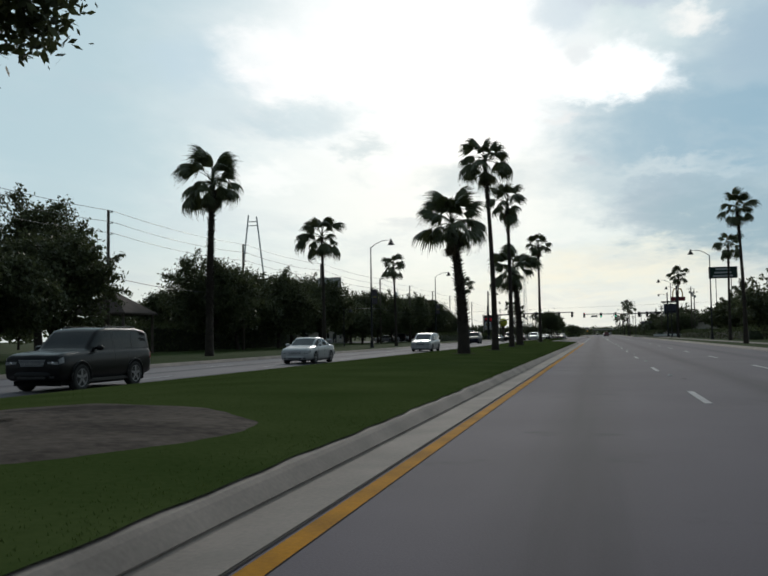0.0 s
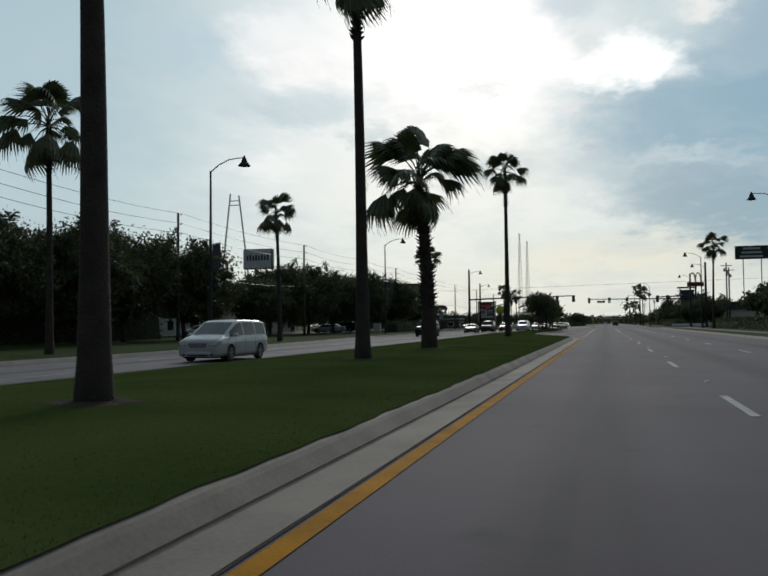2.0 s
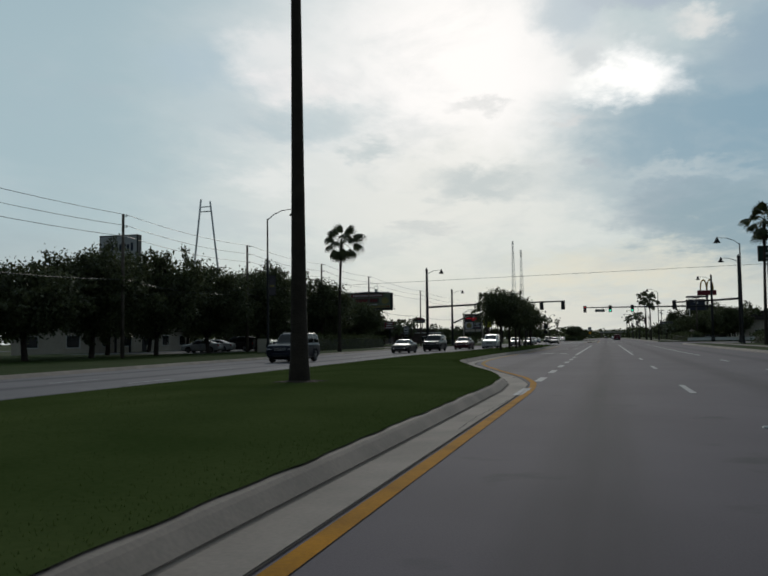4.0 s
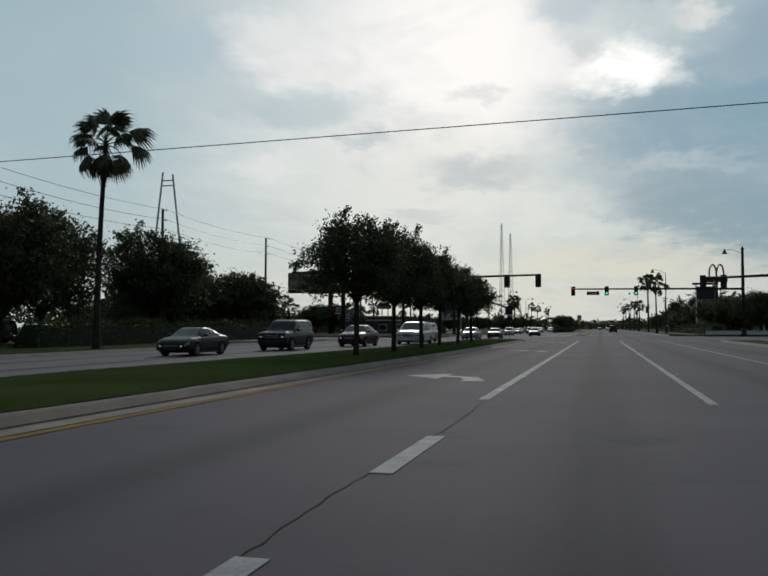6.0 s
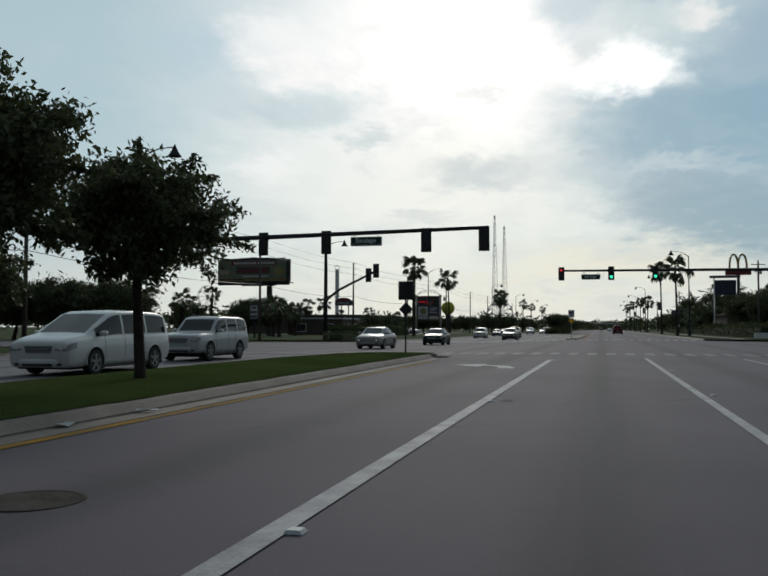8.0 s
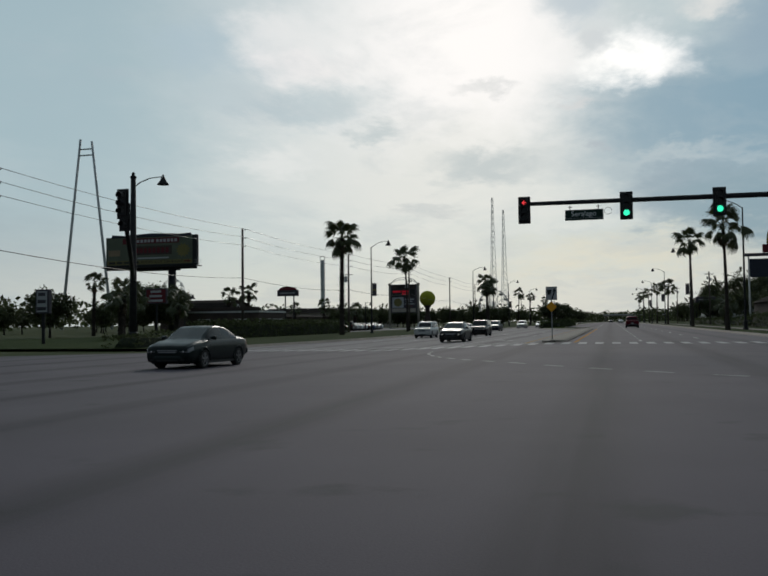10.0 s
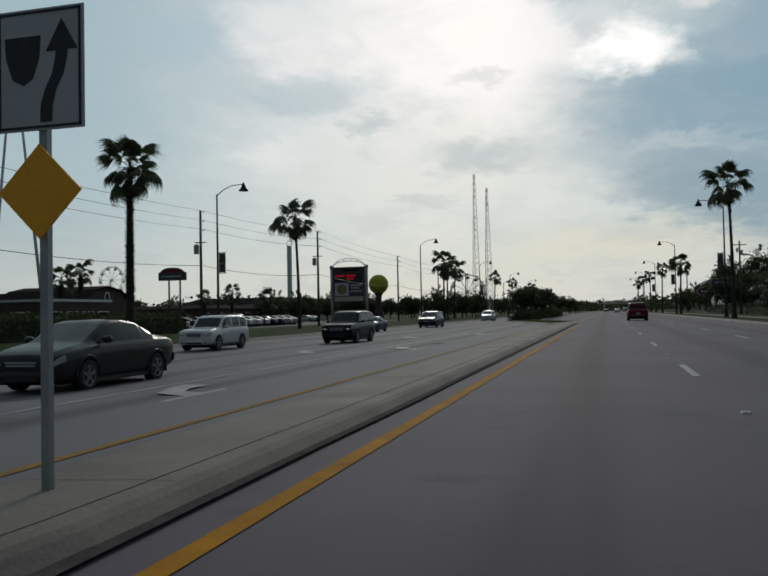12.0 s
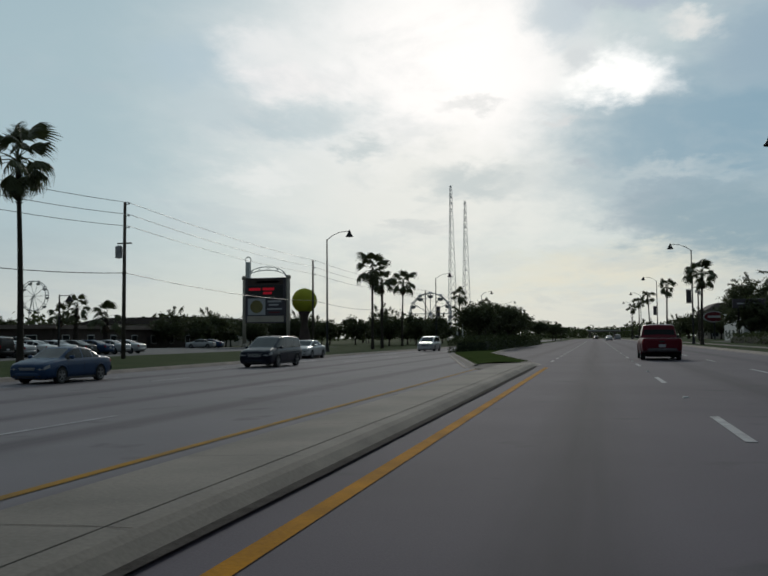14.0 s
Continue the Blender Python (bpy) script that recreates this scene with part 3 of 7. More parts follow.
for a, b in ((-60, 214), (268, 700)):
    for ya in steps(a, b - 0.01, 1.9)[:-1]:
        strip(s, [ya + 0.012, ya + 1.88], lambda y: 13.4, lambda y: 15.0, 0.15, 1)
structure("pavement_right", s, M["concrete"], "pale concrete pavement slabs along the verge", "pavement")


# ---------- road markings ----------
def decal(name, pts, mat, parent, lift=0.008):
    """A painted shape: an outline on the land, cut into slices that follow it."""
    ob = part(name, Shape().add([(x, y, gz(x, y) + lift) for x, y in pts], [tuple(range(len(pts)))]), mat, parent)
    return ob


def stripe(name, ys, centre, width, mat, parent, lift=0.008):
    s = Shape()
    strip(s, ys, lambda y: centre(y) - width / 2, lambda y: centre(y) + width / 2, lift, 1)
    return part(name, s, mat, parent)


R_LINE, R2_LINE, TURN_LINE = 2.05, 5.65, -1.63
yel = lambda y: YELLOW(y) + 0.12
stripe("edge_line", steps(-60, 110, 4) + steps(111, 130, 1.5), yel, 0.16, M["yellow_paint"], road_main)
stripe("edge_line", steps(130, 142, 1.5) + steps(144, 208, 4), yel, 0.19, M["faded_yellow"], road_main)
stripe("edge_line", steps(269, 343, 4), lambda y: -1.5, 0.16, M["yellow_paint"], road_main)
dash_mesh = {}


def dash(x, y0, length, width=0.13, parent=None, name="lane_dash", mat="white_paint"):
    key = (length, width, mat)
    if key not in dash_mesh:
        dash_mesh[key] = Shape().box(-width / 2, width / 2, 0, length, 0, 0.006).mesh("lane_dash", M[mat])
    ob = part(name, dash_mesh[key], None, parent or road_main)
    ob.location = (x, y0, gz(x, y0) + 0.003)
    ob.rotation_euler = (math.atan2(gz(x, y0 + length) - gz(x, y0), length), 0, 0)
    return ob


for y0 in (-14.7, -2.5, 9.7, 21.9, 34.2, 48.0, 61.8, 73.8, 86.2, 98.6, 111.4, 124.9, 137.2):
    dash(R_LINE + (0.1 if y0 < 100 else 0), y0, 3.05)
for i in range(36):
    dash(R_LINE, 271.4 + 12.22 * i, 3.05)
    if i < 18:
        dash(R2_LINE, 23.7 + 12.19 * (i - 4), 3.05)
    dash(R2_LINE, 277.5 + 12.25 * i, 3.05)
for i in range(30):
    dash(-1.7, 350.5 + 5.45 * i, 2.2, 0.14)
for y0 in (110.6, 116.05, 121.5, 126.95, 132.3, 137.3, 142.3):
    dash(-1.5, y0, 2.4, 0.2)
stripe("solid_line", steps(149.5, 210.3, 4), lambda y: TURN_LINE, 0.18, M["white_paint"], road_main)
stripe("solid_line", steps(149.5, 213.1, 4), lambda y: 1.96, 0.15, M["white_paint"], road_main)
stripe("solid_line", steps(149.5, 213.1, 4), lambda y: R2_LINE, 0.13, M["white_paint"], road_main)
for x in (-15.6, -18.7):
    for i in range(58):
        y0 = -40 + 12.19 * i
        if not 198 < y0 < 285:
            dash(x, y0, 3.05, 0.13, road_west)
stripe("solid_line", steps(272, 324, 4), lambda y: -8.3, 0.14, M["white_paint"], road_west)
stripe("solid_line", steps(272, 338, 4), lambda y: -12.45, 0.14, M["white_paint"], road_west)
stripe("edge_line", steps(270, 343, 4), lambda y: -4.26, 0.15, M["faded_yellow"], road_west)
ARROW = [(1.05, -1.25), (1.05, -0.95), (0.72, -0.05), (-0.1, 0.32), (-0.1, 0.95), (-1.1, 0.15), (-0.1, -0.75), (-0.1, -0.12), (0.35, -0.3), (0.55, -0.7), (0.55, -1.25)]


def turn_arrow(x, y, parent, flip=1, size=1.0):
    s = Shape()
    pts = [(x + px * size * flip, y + py * size * 1.35 * flip, gz(x, y) + 0.008) for px, py in ARROW]
    s.add(pts, [(0, 1, 10), (1, 2, 9, 10), (2, 3, 8, 9), (3, 7, 8), (3, 4, 5, 6), (3, 6, 7)])
    part("turn_arrow", s, M["white_paint"], parent)


for y in (155.8, 179.8, 204.9):
    turn_arrow(-3.35, y, road_main)
for x, y in ((-6.5, 281.5), (-6.4, 298.6), (-10.8, 299.6), (-6.1, 316.6), (-10.7, 317.4)):
    turn_arrow(x, y, road_west, -1, 1.05)
for i in range(36):
    x = -21.0 + 0.86 * i + 0.19
    for yc in (266.3, 216.8):
        dash(x, yc, 3.0, 0.42, road_main, "crosswalk_bar", "white_paint" if yc > 250 else "worn_white")
s = Shape()
strip(s, [271.4, 271.9], lambda y: -22.9, lambda y: -3.9, 0.008, 6)
part("stop_line", s, M["white_paint"], road_west)
# broken guide line of the left turn through the crossing
for k in range(-2, 12):
    a0 = 0.831 - 0.066 * k
    r, cx, cy = 27.1, 19.5, 263.0
    s = Shape()
    pts = []
    for u, rr in ((0, r), (0, r + 0.15), (0.8 / 27.2, r + 0.15), (0.8 / 27.2, r)):
        ang = math.pi + a0 + u
        pts.append((cx + rr * math.cos(ang), cy + rr * math.sin(ang)))
    s.add([(x, y, gz(x, y) + 0.008) for x, y in pts], [(0, 1, 2, 3)])
    part("guide_dash", s, M["white_paint"], road_main)
MAN_X, MAN_Y, MAN2_Y = -6.4, 303.3, 183.2
# tar-filled cracks wandering over the asphalt
rngk = np.random.default_rng(77)
crack_at = [(-0.6, 118, 1, 7), (-3.2, 170, 1, 4), (3.0, 62, 1, 5), (-0.2, 247, 1, 9), (3.4, 318, 1, 5), (0.2, 95, 1, 4), (-4.6, 188, 1, 3)]
for x, y, across, length in crack_at:
    s = Shape()
    n = 70
    px_, py_, pts = x, y, []
    for k in range(n + 1):
        pts.append((px_, py_))
        px_ += (length / n) * (0.8 if across else 0.05) + rngk.normal() * 0.022
        py_ += (length / n) * (0.3 if across else 1.0) + rngk.normal() * 0.03
    pts = [p for p in pts if p[0] < 9.5]
    for k, (a, b) in enumerate(pts):
        w = 0.002 + 0.004 * rngk.random()
        s.v += [(a - (0 if across else w), b - (w * 1.6 if across else 0), gz(a, b) + 0.005), (a + (0 if across else w), b + (w * 1.6 if across else 0), gz(a, b) + 0.005)]
    s.f = [(2 * k, 2 * k + 1, 2 * k + 3, 2 * k + 2) for k in range(len(pts) - 1)]
    part("crack", s, M["joint_dirt"], road_main)
s = Shape()
n = 260
for k in range(n + 1):
    y = 104 + 45 * k / n
    x = -1.56 + 0.05 * math.sin(y * 0.7) + rngk.normal() * 0.012
    w = 0.003 + 0.006 * rngk.random()
    s.v += [(x - w, y, gz(x, y) + 0.005), (x + w, y, gz(x, y) + 0.005)]
s.f = [(2 * k, 2 * k + 1, 2 * k + 3, 2 * k + 2) for k in range(n)]
part("crack", s, M["joint_dirt"], road_main)
for x, y, a, b in ((-1.28, 175.4, 0.16, 0.30), (-1.26, 168.7, 0.16, 0.30), (-1.3, 159.3, 0.15, 0.34), (-1.27, 192.1, 0.17, 0.28), (2.4, 164.4, 0.16, 0.3), (2.42, 173.3, 0.18, 0.34), (2.5, 29.8, 0.12, 0.5), (2.5, 54.0, 0.12, 0.4), (2.5, 78.6, 0.13, 0.5), (2.3, 300.8, 0.16, 0.35), (-4.4, 171.5, 0.2, 0.12), (-5.0, 176.5, 0.25, 0.1), (-2.4, 118.5, 0.1, 0.2), (-1.1, 297.7, 0.12, 0.8), (-1.25, 300.3, 0.10, 0.5)):
    blot = [(x + 0.65 * a * (0.7 + 0.5 * rngk.random()) * math.cos(2 * math.pi * k / 11), y + 0.8 * b * (0.7 + 0.5 * rngk.random()) * math.sin(2 * math.pi * k / 11)) for k in range(11)]
    decal("patch", blot, M["tar_patch"], road_main, 0.0045)
for x, y, turn_ in ((-6.2, 189.1, 0.4), (-6.25, 187.3, 1.9)):
    paper = Shape()
    paper.add([(-0.16, -0.07, 0.0), (0.02, -0.09, 0.035), (0.17, -0.05, 0.012), (0.15, 0.08, 0.03), (-0.02, 0.06, 0.008), (-0.15, 0.09, 0.04)], [(0, 1, 4, 5), (1, 2, 3, 4)])
    paper.add([(-0.16, -0.07, -0.004), (0.02, -0.09, 0.031), (0.17, -0.05, 0.008), (0.15, 0.08, 0.026), (-0.02, 0.06, 0.004), (-0.15, 0.09, 0.036)], [(5, 4, 1, 0), (4, 3, 2, 1)])
    litter = tagged(new("litter", paper.mesh("litter", M["sign_white"])), "crumpled scrap of white paper on the asphalt", "litter", "scraps of litter")
    litter.matrix_world = Matrix.Translation((x, y, gz(x, y) + 0.012)) @ Matrix.Rotation(turn_, 4, "Z")
cover = Shape().lathe(0, 0, [(0.36, 0.0), (0.36, 0.006), (0.33, 0.007), (0.32, 0.003), (0.02, 0.004)], 20)
cover = tagged(new("manhole_cover", cover.mesh("manhole_cover", M["joint_dirt"])), "round dark iron manhole cover set in asphalt", "manhole cover")
cover.location = (MAN_X, MAN_Y, gz(MAN_X, MAN_Y) + 0.004)
copy_thing(cover, Matrix.Translation((-3.6, MAN2_Y, gz(-3.6, MAN2_Y) + 0.004)))
# raised markers
marker_mesh = Shape().box(-0.06, 0.06, -0.06, 0.06, 0, 0.022, 0.018).mesh("road_stud", M["sign_white"])
for x, y0, n, st in ((TURN_LINE + 0.13, 155.8, 7, 9.0), (R_LINE + 0.14, 158.1, 7, 9.0), (R_LINE + 0.25, 31.6, 7, 12.19), (R_LINE, 278.3, 14, 12.25)):
    for i in range(n):
        st_ob = tagged(new("road_stud", marker_mesh), "small white reflective road stud on asphalt", "road stud", "road studs")
        st_ob.location = (x, y0 + st * i, gz(x, y0 + st * i) + 0.002)

# concrete divider after the crossing
s = Shape()
ring = [(-1.99, -0.05), (-2.02, 0.012), (-2.13, 0.088), (-2.20, 0.117), (-2.37, 0.125), (-2.373, 0.105), (-2.387, 0.105), (-2.39, 0.125), (-3.42, 0.125), (-3.5, 0.10), (-3.53, -0.05)]
rows = []
for y in steps(272.1, 345, 5):
    rows.append([(x, y, z + gz(x, y)) for x, z in ring])
cap = [[(-2.8 + (x + 2.8) * f, 272.1 - dy, z * (0.96 if f < 1 else 1) + gz(x, 270)) for x, z in ring] for f, dy in ((0.28, 1.75), (0.62, 1.45), (0.88, 0.85))]
s.loft(cap + rows)
divider = structure("divider", s, M["concrete"], "low pale concrete divider with dark joint lines", "divider")
s = Shape()
for y in steps(273.2, 344, 3.05):
    strip(s, [y - 0.005, y + 0.005], lambda y: -3.4, lambda y: -2.2, 0.1275, 3)
part("joint", s, M["joint_dirt"], divider)
# narrow dark strip with wavy edges along the foot of the divider
s = Shape()
strip(s, steps(271.5, 344, 4), lambda y: -2.045 - 0.008 * math.sin(y * 1.7), lambda y: -1.925 + 0.012 * math.sin(y * 2.3), 0.022, 1)
part("dirt_line", s, M["joint_dirt"], divider, "dark line along the foot of the divider")
# second grassed median with hedge
ISL_L = lambda y: W_EDGE(y) + 0.05
kerb_run("kerb_island", [344.9, 345.6, 346.5, 348] + steps(350, 400, 2.5) + steps(405, 700, 6), ISL_R, -1, "concrete kerb round the planted median", 0.35)
kerb_run("kerb_island_west", [344.9] + steps(346, 400, 2) + steps(405, 700, 6), ISL_L, 1, "concrete kerb round the planted median", 0.3)
s = Shape()
strip(s, [345.0] + steps(346, 400, 2) + steps(405, 700, 6), lambda y: ISL_L(y) + 0.24, lambda y: ISL_R(y) - 0.24, lambda x, y, u: 0.15 + 0.06 * math.sin(math.pi * u), 8)
nose = Shape()
nose_low = [(-5.1, 346.2), (-4.9, 344.7), (-4.0, 344.0), (-2.9, 343.9), (-2.15, 344.4), (-2.0, 346.2)]
nose_top = [(-4.8, 346.2), (-4.6, 345.2), (-3.9, 344.7), (-2.95, 344.6), (-2.45, 345.0), (-2.35, 346.2)]
nose.loft([[(x, y, gz(x, y) - 0.02) for x, y in nose_low], [(x, y, gz(x, y) + 0.14) for x, y in nose_top]])
structure("island_nose", nose, M["kerb"], "rounded concrete nose of the planted median", "kerb")
structure("island_lawn", s, M["grass"], "mown grass at the tip of the planted median", "lawn", True)

# mulch bed in the first median: a low ragged mound of soil
BED_X, BED_Y = -6.1, 14.9
rngb = np.random.default_rng(8)
s = Shape()
rings, spokes = 9, 44
for j in range(rings + 1):
    for k in range(spokes):
        a = 2 * math.pi * k / spokes
        w = (1 + 0.05 * math.sin(3 * a + 1) + 0.03 * math.sin(7 * a) + 0.025 * rngb.normal() * (j == rings)) * j / rings
        x, y = BED_X + 2.75 * w * math.cos(a), BED_Y + 3.4 * w * math.sin(a)
        u = (x - MED_L(y)) / (MED_R(y) - MED_L(y))
        s.v.append((x, y, gz(x, y) + swell(x, y, u) + (0.012 + 0.05 * rngb.random() * (1 - j / rings) + 0.04 * (1 - (j / rings) ** 2) if j < rings else -0.02)))
for j in range(rings):
    for k in range(spokes):
        a, b = j * spokes + k, j * spokes + (k + 1) % spokes
        s.f.append((a, b, b + spokes, a + spokes))
structure("mulch_bed", s, M["sandy_soil"], "bare dark soil with pale sandy patches in the median grass", "planting bed", True)


# ---------- vegetation ----------
def limb(s, rng, start, end, r0, r1, bend=0.15):
    a, b = Vector(start), Vector(end)
    pts = [a.lerp(b, t) + Vector(rng.normal(size=3)) * bend * (b - a).length * 0.25 * (1 if 0 < t < 1 else 0) for t in (0, 0.33, 0.66, 1)]
    s.tube(pts, [r0, r0 * 0.7 + r1 * 0.3, r0 * 0.35 + r1 * 0.65, r1], 7)
    return pts


def broad_tree(seed, height, spread, stem, trunk_r, leaves, label, name="oak_tree", mat="oak_leaf", leaf=0.14, stem_lean=0.2, twigs=150):
    """A broadleaf tree: trunk, limbs, and leafy twigs that fill a lumpy crown with gaps and a ragged outline."""
    rng = np.random.default_rng(seed)
    top = thing(name, label, "tree")
    s = Shape()
    fork = Vector((rng.normal() * stem_lean, rng.normal() * stem_lean, stem))
    s.tube([(0, 0, -0.15), (0.0, 0.0, 0.12), tuple(fork * 0.5), tuple(fork)], [trunk_r * 1.6, trunk_r * 1.15, trunk_r, trunk_r * 0.9], 10)
    mid = stem + 0.46 * (height - stem)
    up, down = height - mid, mid - stem * 0.98
    lumps = rng.normal(size=(14, 3))
    lumps /= np.linalg.norm(lumps, axis=1)[:, None]
    bulge = 0.26 * rng.random(14)

    def reach(d, r):
        """A place at share r of the way from the crown's heart to its uneven skin."""
        d = d / np.linalg.norm(d)
        k = 0.84 + float(np.max(bulge * np.clip(lumps @ d * 2.4 - 1.4, 0, 1)))
        return Vector((d[0] * spread * k * r, d[1] * spread * k * r, mid + d[2] * (up if d[2] > 0 else down) * k * r))

    hubs = []
    for i in range(9):
        a, z = 2.4 * i + rng.random(), -0.25 + 1.05 * (i + 0.5) / 9
        q = math.sqrt(max(0.05, 1 - z * z))
        tip = reach(np.array([q * math.cos(a), q * math.sin(a), z]), 0.62)
        hubs += limb(s, rng, fork, tip, trunk_r * 0.55, trunk_r * 0.12)[1:]
    verts, faces = [], []
    per = max(4, leaves // twigs)
    for i in range(twigs):
        d = rng.normal(size=3)
        d[2] = d[2] * 0.9 + 0.12
        shoot = rng.random() < 0.10
        tip = reach(d, 1.05 + 0.15 * rng.random() if shoot else 0.20 + 0.80 * rng.random() ** 0.6)
        start = min(hubs, key=lambda h: (h - tip).length)
        bend = start.lerp(tip, 0.55) + Vector(rng.normal(size=3)) * 0.05 * spread
        if i % 2 == 0 or shoot:
            s.tube([start, bend, tip], [trunk_r * 0.12, trunk_r * 0.08, trunk_r * 0.03], 4, False)
        t = 0.25 + 0.8 * rng.random(per) ** 0.7
        b, e, st = np.array(bend), np.array(tip), np.array(start)
        c = np.where(t[:, None] < 0.55, st + (b - st) * (t[:, None] / 0.55), b + (e - b) * ((t[:, None] - 0.55) / 0.45))
        c = c + rng.normal(size=(per, 3)) * spread * (0.035 if shoot else 0.10) * np.array([1, 1, 0.7])
        u = rng.normal(size=(per, 3)) + 0.5 * (e - b) / (np.linalg.norm(e - b) + 1e-6)
        u /= np.linalg.norm(u, axis=1)[:, None]
        w = np.cross(u, rng.normal(size=(per, 3)))
        w /= np.linalg.norm(w, axis=1)[:, None]
        sz = leaf * (0.6 + 0.8 * rng.random(per))[:, None]
        verts.append(np.stack([c - u * sz, c + w * sz * 0.45, c + u * sz, c - w * sz * 0.45], 1).reshape(-1, 3))
    crown = Shape()
    crown.v = np.concatenate(verts).tolist()
    crown.f = [(4 * i, 4 * i + 1, 4 * i + 2, 4 * i + 3) for i in range(len(crown.v) // 4)]
    part("trunk", s, M["bark"], top, "", True)
    part("crown", crown, M[mat], top)
    return top


class Kind:
    """A pattern thing: the first use takes the pattern itself, later ones copy it."""

    def __init__(self, make):
        self.make, self.first = make, None

    def put(self, m, label=""):
        if self.first is None:
            self.first = self.make()
            ob = self.first
            ob.matrix_world = m
        else:
            ob = copy_thing(self.first, m)
        if label:
            tagged(ob, label)
        return ob


def at(x, y, lift=0.0, turn=0.0, size=1.0):
    return Matrix.Translation((x, y, gz(x, y) + lift)) @ Matrix.Rotation(turn, 4, "Z") @ Matrix.Scale(size, 4)


# copy_thing keeps the pattern's own scale, so trees of other sizes are patterns of their own
OAK_LABEL = "dark green live oak with a dense leafy crown"
median_oaks = [Kind(lambda k=k: broad_tree(20 + k, (5.1, 4.85, 4.35, 5.4)[k], (1.9, 1.75, 1.72, 2.2)[k], 1.95, 0.095, 26000, "young oak with a round leafy crown on the median", leaf=0.062, stem_lean=0.05, twigs=190)) for k in range(4)]
for i, (x, y, k) in enumerate(((-8.5, 165.2, 3), (-8.3, 170.2, 3), (-8.3, 175.9, 0), (-8.6, 182.2, 0), (-8.5, 187.9, 1), (-8.3, 192.4, 2))):
    tagged(median_oaks[k].put(at(x, y, 0.24, 1.3 * i)), group="median oaks")
tagged(broad_tree(33, 9.9, 2.7, 5.6, 0.2, 12000, "tall oak with spreading leafy boughs on the median", leaf=0.12), group="median oaks").matrix_world = at(-10.6, 18.3, 0.2)
big_oaks = [Kind(lambda k=k: broad_tree(40 + k, (7.2, 9.6, 10.3, 10.9)[k], (4.6, 5.0, 5.2, 5.5)[k], 1.7, 0.22, 30000, OAK_LABEL, leaf=0.155, twigs=230)) for k in range(4)]
# the row behind the far verge, with gaps at the gazebo, the driveway and the lone palm
OAK_ROW = ((-38.5, 46, 1), (-37.5, 53, 0), (-38.5, 60, 1), (-39.5, 88, 2), (-40.5, 97, 1), (-39.0, 106, 1), (-40.5, 115, 2), (-39.5, 124, 2),
           (-41.5, 146, 0), (-42, 155, 1), (-41.7, 165, 3), (-41, 174.5, 1), (-39.6, 184, 2), (-40.5, 189.5, 2), (-39.0, 203.6, 2), (-41, 214, 0))
for i, (x, y, k) in enumerate(OAK_ROW):
    tagged(big_oaks[k].put(at(x, y, 0.1, 1.7 * i)), group="roadside oaks")
giant = Kind(lambda: broad_tree(60, 17.5, 6.2, 4.0, 0.42, 24000, "very tall spreading oak behind the gazebo", leaf=0.2, twigs=240))
for x, y, a in ((-56.5, 82.5, 0.4), (-64, 74, 2.0)):
    tagged(giant.put(at(x, y, 0.0, a)), group="roadside oaks")
for i, (x, y) in enumerate(((-50, 98), (-48, 112), (-52, 150), (-49, 168), (-55, 186), (-60, 205), (-62, 120), (-60, 160))):
    tagged(big_oaks[i % 2].put(at(x, y, 0.1, 0.9 * i)), group="roadside oaks")


